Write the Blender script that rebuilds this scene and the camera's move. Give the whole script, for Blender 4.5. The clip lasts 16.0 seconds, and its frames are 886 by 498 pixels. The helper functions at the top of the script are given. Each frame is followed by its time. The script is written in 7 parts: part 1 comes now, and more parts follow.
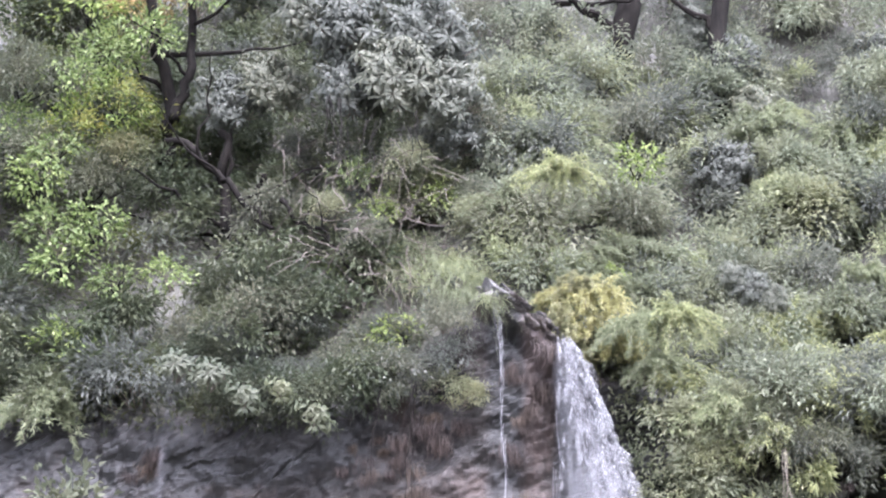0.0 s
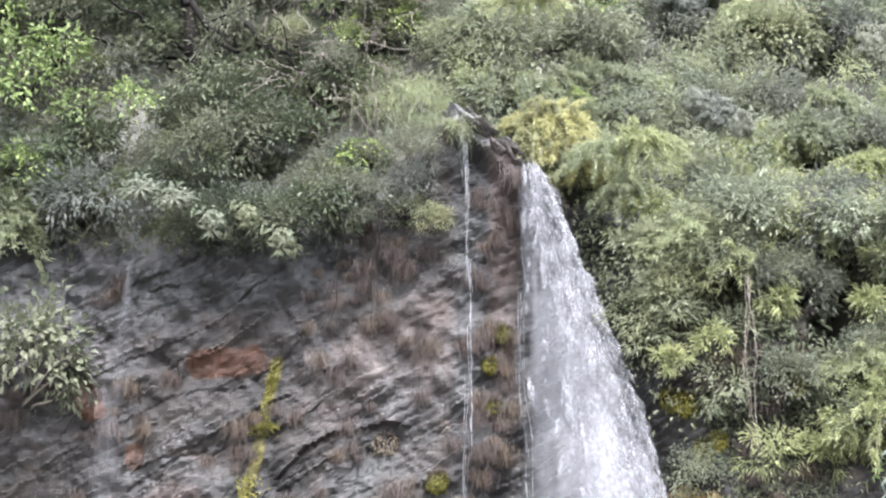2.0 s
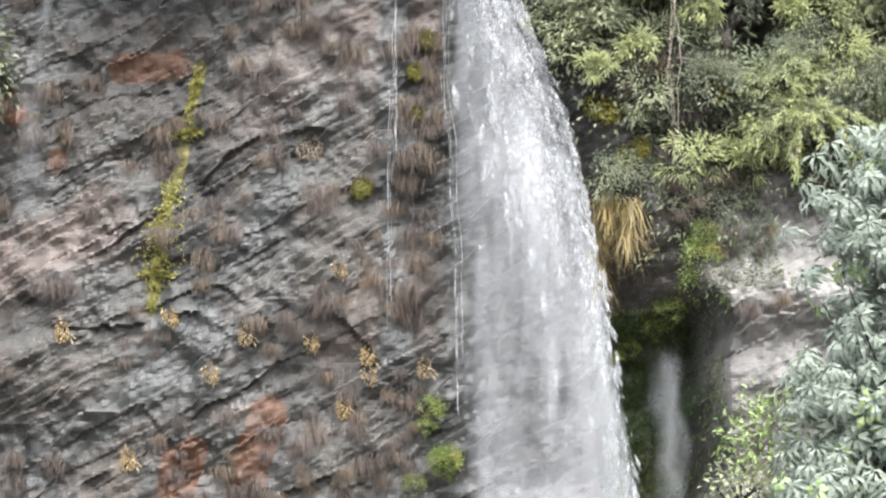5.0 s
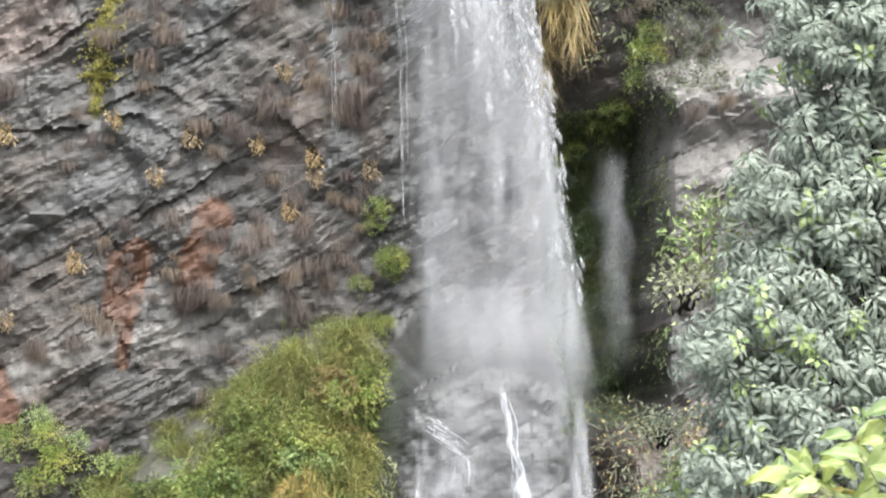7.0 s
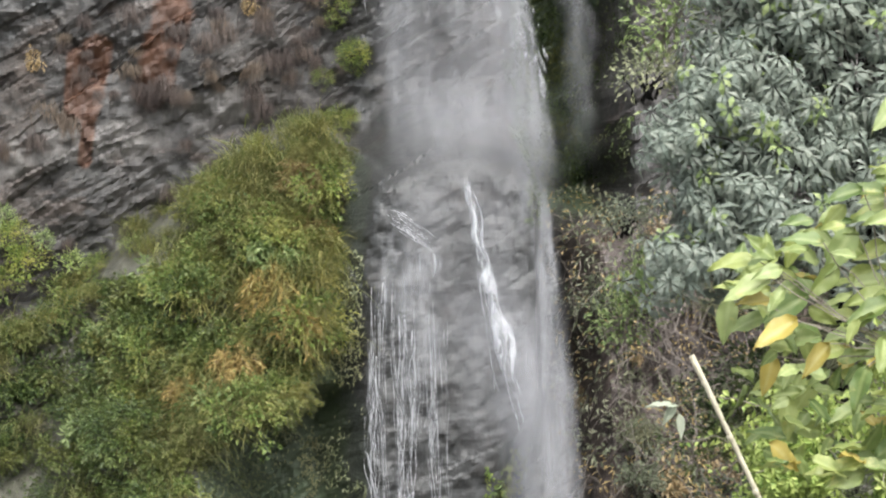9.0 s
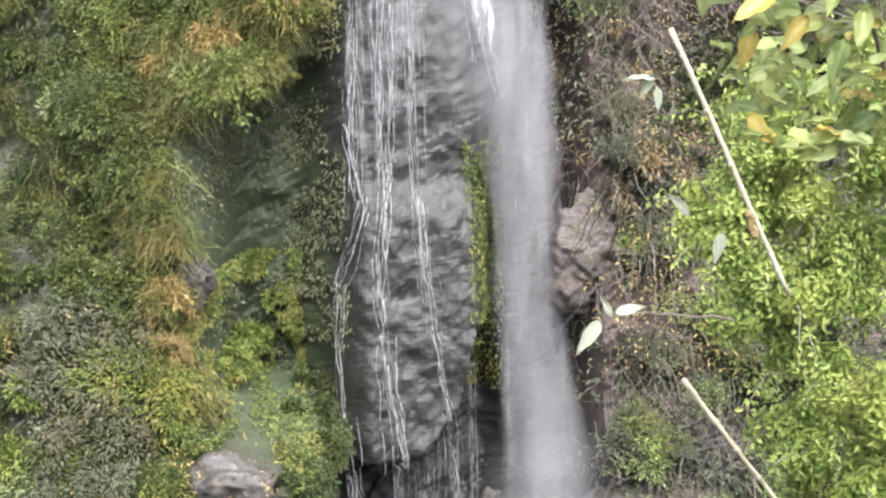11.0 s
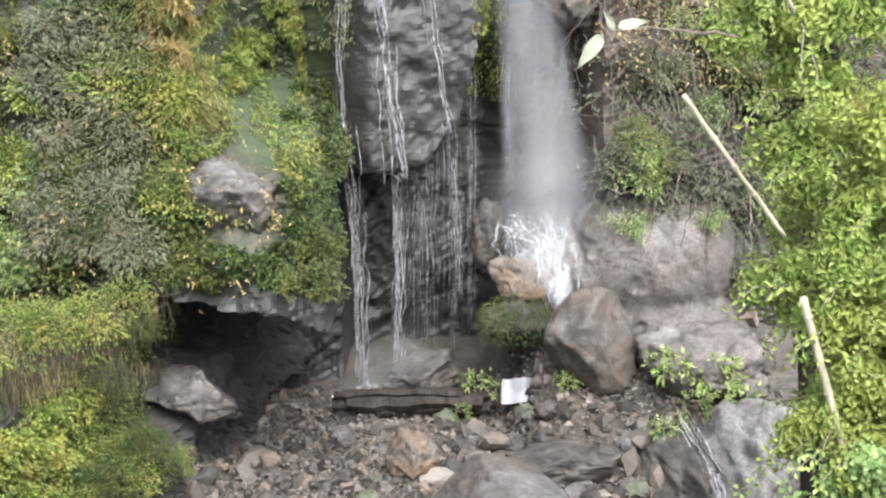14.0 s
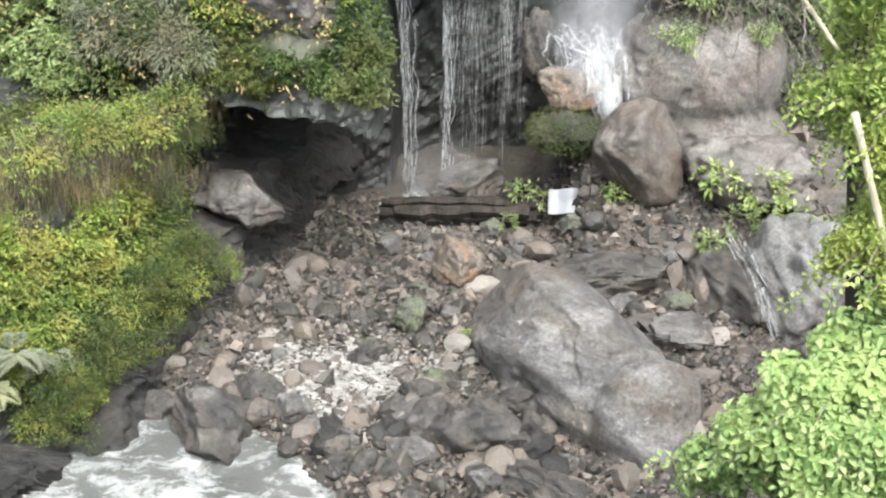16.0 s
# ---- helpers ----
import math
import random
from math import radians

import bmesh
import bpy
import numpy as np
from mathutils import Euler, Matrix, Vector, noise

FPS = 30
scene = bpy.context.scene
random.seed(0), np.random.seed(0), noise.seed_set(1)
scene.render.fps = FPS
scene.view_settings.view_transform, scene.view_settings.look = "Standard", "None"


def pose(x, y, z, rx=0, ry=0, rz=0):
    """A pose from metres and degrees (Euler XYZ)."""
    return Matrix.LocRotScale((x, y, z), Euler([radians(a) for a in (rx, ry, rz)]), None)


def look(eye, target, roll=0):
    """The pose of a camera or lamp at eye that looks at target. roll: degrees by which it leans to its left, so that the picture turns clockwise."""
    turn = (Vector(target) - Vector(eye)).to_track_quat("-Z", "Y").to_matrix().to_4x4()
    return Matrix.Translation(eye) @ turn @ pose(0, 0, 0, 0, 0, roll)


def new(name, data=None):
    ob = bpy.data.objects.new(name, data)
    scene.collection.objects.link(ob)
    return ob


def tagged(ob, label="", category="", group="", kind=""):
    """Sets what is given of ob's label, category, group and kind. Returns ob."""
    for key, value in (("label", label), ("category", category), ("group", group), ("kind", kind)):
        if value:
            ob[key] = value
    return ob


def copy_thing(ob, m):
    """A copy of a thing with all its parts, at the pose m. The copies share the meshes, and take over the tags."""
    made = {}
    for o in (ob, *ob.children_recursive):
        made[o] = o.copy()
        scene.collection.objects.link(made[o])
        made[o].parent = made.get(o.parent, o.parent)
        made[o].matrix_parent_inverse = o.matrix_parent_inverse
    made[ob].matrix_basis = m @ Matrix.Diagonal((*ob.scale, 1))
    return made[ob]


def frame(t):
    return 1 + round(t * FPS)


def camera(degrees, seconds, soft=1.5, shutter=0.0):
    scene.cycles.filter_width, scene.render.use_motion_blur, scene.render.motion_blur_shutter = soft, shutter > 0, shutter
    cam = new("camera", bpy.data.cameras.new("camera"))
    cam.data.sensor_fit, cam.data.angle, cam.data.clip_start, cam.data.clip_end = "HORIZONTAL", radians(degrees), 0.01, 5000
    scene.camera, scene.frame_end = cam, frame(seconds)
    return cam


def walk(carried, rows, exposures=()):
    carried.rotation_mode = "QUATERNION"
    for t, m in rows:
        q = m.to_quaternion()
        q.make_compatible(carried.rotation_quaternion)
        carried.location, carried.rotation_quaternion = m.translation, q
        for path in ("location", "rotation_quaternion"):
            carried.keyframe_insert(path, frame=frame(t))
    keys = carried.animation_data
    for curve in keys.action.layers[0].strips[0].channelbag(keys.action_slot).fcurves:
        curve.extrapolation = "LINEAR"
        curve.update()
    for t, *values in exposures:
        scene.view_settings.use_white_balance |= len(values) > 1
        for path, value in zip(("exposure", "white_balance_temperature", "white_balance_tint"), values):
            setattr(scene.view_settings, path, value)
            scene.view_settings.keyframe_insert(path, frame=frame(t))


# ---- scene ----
# The camera stands still on the far bank and tilts down the falls.
cam = camera(25.5, 16.0, soft=2.2)
EYE = (0.0, 0.0, 10.0)
TURNS = [  # seconds, yaw, pitch, roll
    (0.0, 0.162, 24.658, 1.108),
    (0.5, -0.011, 23.873, 1.018),
    (1.0, -0.208, 22.827, 1.152),
    (1.5, -0.794, 21.210, 0.803),
    (2.0, -1.013, 19.544, 0.737),
    (2.5, -1.476, 17.741, 0.754),
    (3.0, -1.736, 16.064, 0.690),
    (3.5, -2.064, 14.497, 0.515),
    (4.0, -2.573, 13.285, 0.483),
    (6.5, -4.512, 6.741, -0.021),
    (7.0, -5.000, 5.181, -0.037),
    (7.5, -5.217, 4.253, -0.137),
    (8.0, -5.383, 3.142, -0.212),
    (8.5, -5.677, 1.369, -0.523),
    (9.0, -6.006, -0.894, -0.965),
    (9.5, -6.245, -3.410, -1.373),
    (10.0, -6.383, -6.175, -1.501),
    (12.5, -6.763, -14.644, 0.243),
    (13.0, -6.686, -15.918, 0.249),
    (13.5, -6.618, -17.307, 0.263),
    (14.0, -6.466, -18.898, 0.325),
    (14.5, -6.008, -20.331, 0.323),
    (15.0, -5.497, -21.741, 0.683),
    (15.5, -5.192, -23.173, 0.934),
    (16.0, -5.012, -24.504, 0.806),
]
walk(cam, [(t, pose(*EYE, 0, 0, yaw) @ pose(0, 0, 0, 90 + pitch) @ pose(0, 0, 0, 0, 0, roll)) for t, yaw, pitch, roll in TURNS],
     exposures=((0.0, 2.5, 5750.0, 24.0), (3.5, 2.52, 6250.0, 8.0), (7.0, 2.3, 6350.0, 8.0), (8.0, 1.95, 6400.0, 9.0), (9.0, 1.72, 6400.0, 9.0), (10.0, 1.84, 6400.0, 11.0), (12.5, 2.28, 6400.0, 13.0), (13.0, 2.19, 6350.0, 13.0), (14.0, 2.10, 6350.0, 9.0), (15.0, 2.16, 6400.0, 7.0), (16.0, 2.14, 6400.0, 5.0)))

# ---- world and light: a bright overcast sky ----
world = bpy.data.worlds.new("overcast_sky")
scene.world = world
world.use_nodes = True
wn = world.node_tree.nodes
sky = wn.new("ShaderNodeTexSky")
sky.sky_type, sky.sun_disc = "NISHITA", False
sky.sun_elevation, sky.sun_rotation = radians(57), radians(169)
sky.air_density, sky.dust_density, sky.ozone_density = 1.0, 4.0, 1.0
soft_sky = wn.new("ShaderNodeHueSaturation")
soft_sky.inputs["Saturation"].default_value = 0.35
world.node_tree.links.new(sky.outputs[0], soft_sky.inputs["Color"])
world.node_tree.links.new(soft_sky.outputs[0], wn["Background"].inputs[0])
wn["Background"].inputs[1].default_value = 0.15
sun_data = bpy.data.lights.new("sun", "SUN")
sun_data.energy, sun_data.angle, sun_data.color = 1.5, radians(40), (1.0, 0.98, 0.95)
sun = new("sun", sun_data)
sun.matrix_world = look((3, -16, 25), (0, 0, 0))

# ---- numbers and noise ----


def rs(seed):
    return np.random.RandomState(seed)


def hash3(i, j, k, seed):
    h = (i * 374761393 + j * 668265263 + k * 2147483647 + seed * 1274126177) & 0xFFFFFFFF
    h = ((h ^ (h >> 13)) * 1274126177) & 0xFFFFFFFF
    return ((h ^ (h >> 16)) & 0xFFFF) / 65535.0


def vnoise(x, y, z=0.0, seed=0):
    """Smooth value noise from 0 to 1 over arrays."""
    x, y, z = np.broadcast_arrays(np.asarray(x, float), np.asarray(y, float), np.asarray(z, float))
    i, j, k = (np.floor(c).astype(np.int64) for c in (x, y, z))
    u, v, w = ((c - f) ** 2 * (3 - 2 * (c - f)) for c, f in ((x, i), (y, j), (z, k)))
    out = 0
    for a in (0, 1):
        for b in (0, 1):
            for c in (0, 1):
                out = out + hash3(i + a, j + b, k + c, seed) * (u if a else 1 - u) * (v if b else 1 - v) * (w if c else 1 - w)
    return out


def fbm(x, y, z=0.0, seed=0, octaves=4):
    total, amp, norm = 0, 1.0, 0
    for o in range(octaves):
        f = 2.03 ** o
        total, norm, amp = total + amp * vnoise(x * f, y * f, z * f, seed + o), norm + amp, amp * 0.5
    return total / norm


def step(a, b, v):
    q = np.clip((v - a) / (b - a), 0, 1)
    return q * q * (3 - 2 * q)


def unit(v):
    return v / np.maximum(np.linalg.norm(v, axis=-1, keepdims=True), 1e-9)


# ---- mesh helpers ----


class Soup:
    """Gathers triangles from arrays into one mesh."""

    def __init__(self):
        self.v, self.f, self.n = [], [], 0

    def add(self, verts, tris):
        verts = np.asarray(verts, float).reshape(-1, 3)
        self.v.append(verts)
        self.f.append(np.asarray(tris, np.int64).reshape(-1, 3) + self.n)
        self.n += len(verts)

    def mesh(self, name, smooth=False):
        me = bpy.data.meshes.new(name)
        v, f = np.concatenate(self.v), np.concatenate(self.f)
        me.vertices.add(len(v))
        me.vertices.foreach_set("co", v.astype(np.float32).ravel())
        me.loops.add(len(f) * 3)
        me.loops.foreach_set("vertex_index", f.astype(np.int32).ravel())
        me.polygons.add(len(f))
        me.polygons.foreach_set("loop_start", (np.arange(len(f)) * 3).astype(np.int32))
        me.update(calc_edges=True)
        me.polygons.foreach_set("use_smooth", np.full(len(f), smooth))
        return me


def leaves(soup, p, axis, normal, length, width, bend=0.2, fold=0.18, belly=0.45, plain=False):
    """Folded, bent leaves: five corners and four triangles each, or four corners and two triangles."""
    axis, n = unit(axis), len(p)
    side = unit(np.cross(axis, normal))
    up = np.cross(side, axis)
    length, width = (np.broadcast_to(np.asarray(q, float), (n,))[:, None] for q in (length, width))
    mid = p + axis * length * belly
    left = mid - side * width * 0.5 + up * width * fold
    right = mid + side * width * 0.5 + up * width * fold
    tip = p + axis * length - up * length * bend
    if plain:
        v = np.stack([p, right, tip, left], 1).reshape(-1, 3)
        soup.add(v, (np.array([[0, 1, 2], [0, 2, 3]])[None] + (np.arange(n) * 4)[:, None, None]).reshape(-1, 3))
        return
    v = np.stack([p, right, mid, left, tip], 1).reshape(-1, 3)
    f = np.array([[0, 1, 2], [0, 2, 3], [2, 1, 4], [2, 4, 3]])
    soup.add(v, (f[None] + (np.arange(n) * 5)[:, None, None]).reshape(-1, 3))


def blades(soup, p, axis, length, width, droop, seg=3, rng=None):
    """Arching grass blades of seg joints."""
    n = len(p)
    axis = unit(axis)
    side = unit(np.cross(axis, np.array([0.0, 0.0, 1.0]) + 0.3 * rng.randn(n, 3)))
    length, width, droop = (np.broadcast_to(np.asarray(q, float), (n,))[:, None] for q in (length, width, droop))
    rows = []
    for k in range(seg + 1):
        s = k / seg
        c = p + axis * length * s - np.array([0, 0, 1.0]) * droop * length * s * s
        w = width * (1 - s ** 1.5) * 0.5
        rows += [c - side * w, c + side * w] if k < seg else [c]
    v = np.stack(rows, 1)
    m = v.shape[1]
    f = []
    for k in range(seg - 1):
        f += [[2 * k, 2 * k + 1, 2 * k + 3], [2 * k, 2 * k + 3, 2 * k + 2]]
    f.append([2 * seg - 2, 2 * seg - 1, 2 * seg])
    soup.add(v.reshape(-1, 3), (np.array(f)[None] + (np.arange(n) * m)[:, None, None]).reshape(-1, 3))


def tube(soup, path, radii, sides=6):
    """A tapered, closed tube along a path."""
    path = np.asarray(path, float)
    n = len(path)
    radii = np.broadcast_to(np.asarray(radii, float), (n,))
    way = unit(np.gradient(path, axis=0))
    ref = np.array([0.31, 0.83, 0.46])
    a = unit(np.cross(way, ref))
    b = np.cross(way, a)
    th = np.arange(sides) * 2 * np.pi / sides
    ring = path[:, None] + radii[:, None, None] * (np.cos(th)[None, :, None] * a[:, None] + np.sin(th)[None, :, None] * b[:, None])
    v = np.concatenate([ring.reshape(-1, 3), path[:1], path[-1:]])
    f = []
    for k in range(n - 1):
        for s in range(sides):
            q = (s + 1) % sides
            f += [[k * sides + s, k * sides + q, (k + 1) * sides + q], [k * sides + s, (k + 1) * sides + q, (k + 1) * sides + s]]
    for s in range(sides):
        q = (s + 1) % sides
        f += [[n * sides, q, s], [n * sides + 1, (n - 1) * sides + s, (n - 1) * sides + q]]
    soup.add(v, f)


def wander(start, end, n, wobble, rng):
    """A crooked path from start to end."""
    start, end = np.asarray(start, float), np.asarray(end, float)
    s = np.linspace(0, 1, n)[:, None]
    off = np.cumsum(rng.randn(n, 3), 0) * wobble
    off -= off[:1] * (1 - s) + off[-1:] * s
    return start * (1 - s) + end * s + off


def part(name, soup, material, parent, label="", smooth=False):
    me = soup if isinstance(soup, bpy.types.Mesh) else soup.mesh(name, smooth)
    if not me.materials:
        me.materials.append(material)
    ob = new(name, me)
    ob.parent = parent
    if label:
        ob["label"] = label
    return ob


def lone(name, soup, material, label, category, kind="", group="", smooth=False):
    me = soup if isinstance(soup, bpy.types.Mesh) else soup.mesh(name, smooth)
    if not me.materials:
        me.materials.append(material)
    return tagged(new(name, me), label, category, group, kind)


# ---- materials ----


def mat(name):
    m = bpy.data.materials.new(name)
    m.use_nodes = True
    return m, m.node_tree.nodes, m.node_tree.links, m.node_tree.nodes["Principled BSDF"]


def ramp(nodes, links, fac, stops):
    r = nodes.new("ShaderNodeValToRGB")
    while len(r.color_ramp.elements) < len(stops):
        r.color_ramp.elements.new(0.5)
    for e, (at, c) in zip(r.color_ramp.elements, stops):
        e.position, e.color = at, (*c, 1) if len(c) == 3 else c
    links.new(fac, r.inputs[0])
    return r.outputs[0]


def noise_tex(nodes, links, scale, detail=4, rough=0.6, stretch=None, coord="Object", turn=None, distort=0.0):
    tc, t = nodes.new("ShaderNodeTexCoord"), nodes.new("ShaderNodeTexNoise")
    t.inputs["Scale"].default_value, t.inputs["Detail"].default_value, t.inputs["Roughness"].default_value = scale, detail, rough
    t.inputs["Distortion"].default_value = distort
    src = tc.outputs[coord]
    if stretch or turn:
        mp = nodes.new("ShaderNodeMapping")
        if turn:
            mp.inputs["Rotation"].default_value = [radians(a) for a in turn]
        mp.inputs["Scale"].default_value = stretch or (1, 1, 1)
        links.new(src, mp.inputs[0])
        src = mp.outputs[0]
    links.new(src, t.inputs["Vector"])
    return t.outputs[0]


def mixc(nodes, links, fac, a, b, mode="MIX"):
    m = nodes.new("ShaderNodeMix")
    m.data_type, m.blend_type = "RGBA", mode
    for value, slot in ((fac, 0), (a, 6), (b, 7)):
        if isinstance(value, (int, float)):
            m.inputs[slot].default_value = value
        elif isinstance(value, tuple):
            m.inputs[slot].default_value = (*value, 1)
        else:
            links.new(value, m.inputs[slot])
    return m.outputs[2]


def math_node(nodes, links, op, a, b=0.0):
    m = nodes.new("ShaderNodeMath")
    m.operation = op
    for value, slot in ((a, 0), (b, 1)):
        if isinstance(value, (int, float)):
            m.inputs[slot].default_value = value
        else:
            links.new(value, m.inputs[slot])
    return m.outputs[0]


def leaf_material(name, dark, mid, light, patch=None, rough=0.5, through_light=0.25, patch_scale=0.8):
    m, n, l, b = mat(name)
    geo, info = n.new("ShaderNodeNewGeometry"), n.new("ShaderNodeObjectInfo")
    col = ramp(n, l, geo.outputs["Random Per Island"], ((0.0, dark), (0.5, mid), (1.0, light)))
    if patch:
        spot = ramp(n, l, noise_tex(n, l, patch_scale, 3, 0.6), ((0.46, (0, 0, 0)), (0.62, (1, 1, 1))))
        col = mixc(n, l, spot, col, patch)
    vary = ramp(n, l, info.outputs["Random"], ((0.0, (0.72, 0.72, 0.75)), (0.5, (1, 1, 1)), (1.0, (1.25, 1.2, 1.0))))
    col = mixc(n, l, 1.0, col, vary, "MULTIPLY")
    l.new(col, b.inputs["Base Color"])
    b.inputs["Roughness"].default_value = rough
    b.inputs["Specular IOR Level"].default_value = 0.3
    tr, mx = n.new("ShaderNodeBsdfTranslucent"), n.new("ShaderNodeMixShader")
    l.new(col, tr.inputs[0])
    mx.inputs[0].default_value = through_light
    l.new(b.outputs[0], mx.inputs[1])
    l.new(tr.outputs[0], mx.inputs[2])
    l.new(mx.outputs[0], n["Material Output"].inputs[0])
    return m


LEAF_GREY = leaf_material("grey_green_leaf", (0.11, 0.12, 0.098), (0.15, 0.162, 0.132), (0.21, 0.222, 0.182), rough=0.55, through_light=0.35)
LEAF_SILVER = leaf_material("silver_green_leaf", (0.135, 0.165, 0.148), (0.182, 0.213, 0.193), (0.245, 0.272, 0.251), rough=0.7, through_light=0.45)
LEAF_BRIGHT = leaf_material("bright_ivy_leaf", (0.10, 0.175, 0.06), (0.235, 0.34, 0.132), (0.385, 0.465, 0.225), (0.27, 0.36, 0.142), through_light=0.35, rough=0.5, patch_scale=2.0)
# deep green, with the shade of the lower bank put into the colour
LEAF_DEEP = leaf_material("deep_green_shaded_leaf", (0.019, 0.034, 0.010), (0.047, 0.074, 0.021), (0.11, 0.146, 0.045), (0.098, 0.108, 0.033), through_light=0.3, patch_scale=1.2)
LEAF_FRESH = leaf_material("pale_fresh_leaf", (0.11, 0.16, 0.05), (0.21, 0.28, 0.10), (0.36, 0.42, 0.19), through_light=0.35)
# dark green that also carries the shade under the overhanging trees on the left
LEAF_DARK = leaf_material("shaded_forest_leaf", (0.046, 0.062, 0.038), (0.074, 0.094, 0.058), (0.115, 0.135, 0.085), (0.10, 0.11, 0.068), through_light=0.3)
LEAF_SOFT = leaf_material("soft_grey_green_leaf", (0.15, 0.172, 0.118), (0.21, 0.238, 0.166), (0.29, 0.315, 0.225), (0.25, 0.265, 0.178), through_light=0.4)
LEAF_PALM = leaf_material("palm_shaped_leaf", (0.072, 0.082, 0.062), (0.112, 0.122, 0.094), (0.165, 0.176, 0.14), rough=0.55)
LEAF_DULL = leaf_material("dull_green_leaf", (0.088, 0.105, 0.062), (0.13, 0.148, 0.092), (0.185, 0.202, 0.135), (0.175, 0.18, 0.115), through_light=0.35)
LEAF_SAGE = leaf_material("sage_grey_leaf", (0.092, 0.108, 0.066), (0.156, 0.174, 0.11), (0.235, 0.253, 0.172), (0.19, 0.18, 0.116), through_light=0.3, patch_scale=1.4)
HAY = leaf_material("dry_brown_blade", (0.075, 0.06, 0.034), (0.15, 0.122, 0.072), (0.25, 0.21, 0.125), rough=0.8, through_light=0.2)
LEAF_GREEN = leaf_material("fresh_green_leaf", (0.068, 0.11, 0.025), (0.13, 0.186, 0.046), (0.245, 0.29, 0.085), (0.235, 0.235, 0.07), through_light=0.35, patch_scale=1.6)
LEAF_LIME = leaf_material("lime_leaf", (0.10, 0.17, 0.033), (0.265, 0.35, 0.085), (0.43, 0.50, 0.16), (0.33, 0.385, 0.10), through_light=0.35, rough=0.5, patch_scale=2.5)
LEAF_YELLOW = leaf_material("yellow_green_blade", (0.31, 0.315, 0.17), (0.42, 0.42, 0.24), (0.53, 0.52, 0.33), through_light=0.5)
LEAF_PALE = leaf_material("pale_green_blade", (0.21, 0.24, 0.145), (0.30, 0.335, 0.205), (0.41, 0.435, 0.28), through_light=0.5)
LEAF_RUSSET = leaf_material("dull_ochre_leaf", (0.15, 0.108, 0.06), (0.25, 0.19, 0.112), (0.345, 0.275, 0.175), through_light=0.3)
LEAF_AUTUMN = leaf_material("ochre_leaf", (0.19, 0.138, 0.06), (0.31, 0.238, 0.105), (0.44, 0.355, 0.175), through_light=0.3)
LEAF_DEAD = leaf_material("withered_tuft", (0.08, 0.069, 0.062), (0.14, 0.122, 0.108), (0.215, 0.192, 0.172), (0.125, 0.098, 0.082), rough=0.8, through_light=0.15, patch_scale=0.6)
GRASS = leaf_material("bank_grass_blade", (0.07, 0.095, 0.028), (0.145, 0.17, 0.055), (0.27, 0.28, 0.12), (0.19, 0.185, 0.07), rough=0.6, through_light=0.4)
FRINGE = leaf_material("withered_fringe", (0.04, 0.034, 0.031), (0.078, 0.066, 0.059), (0.125, 0.108, 0.097), (0.085, 0.063, 0.052), rough=0.8, through_light=0.15, patch_scale=0.6)
GRASS_PALE = leaf_material("pale_hanging_grass_blade", (0.09, 0.125, 0.03), (0.185, 0.22, 0.06), (0.33, 0.34, 0.12), (0.24, 0.22, 0.07), rough=0.6, through_light=0.4)
MOSS = leaf_material("moss", (0.095, 0.09, 0.022), (0.16, 0.15, 0.033), (0.235, 0.215, 0.058), rough=0.9, through_light=0.1)


def bark_material(name, a, b2, scale=6.0):
    m, n, l, b = mat(name)
    nz = noise_tex(n, l, scale, 6, 0.7, (1, 1, 0.25))
    l.new(ramp(n, l, nz, ((0.3, a), (0.7, b2))), b.inputs["Base Color"])
    b.inputs["Roughness"].default_value = 0.95
    b.inputs["Specular IOR Level"].default_value = 0.15
    bump = n.new("ShaderNodeBump")
    bump.inputs["Strength"].default_value, bump.inputs["Distance"].default_value = 0.8, 0.03
    l.new(nz, bump.inputs["Height"])
    l.new(bump.outputs[0], b.inputs["Normal"])
    return m


BARK = bark_material("dark_bark", (0.005, 0.0045, 0.004), (0.022, 0.019, 0.016))
TWIG = bark_material("pale_twig", (0.12, 0.10, 0.08), (0.30, 0.27, 0.22), 14)
TWIG_BROWN = bark_material("brown_twig", (0.075, 0.062, 0.054), (0.21, 0.185, 0.16), 14)
BAMBOO = bark_material("dry_bamboo", (0.28, 0.25, 0.17), (0.50, 0.465, 0.36), 9)
LOGWOOD = bark_material("wet_grey_log", (0.008, 0.007, 0.006), (0.058, 0.049, 0.043), 12)


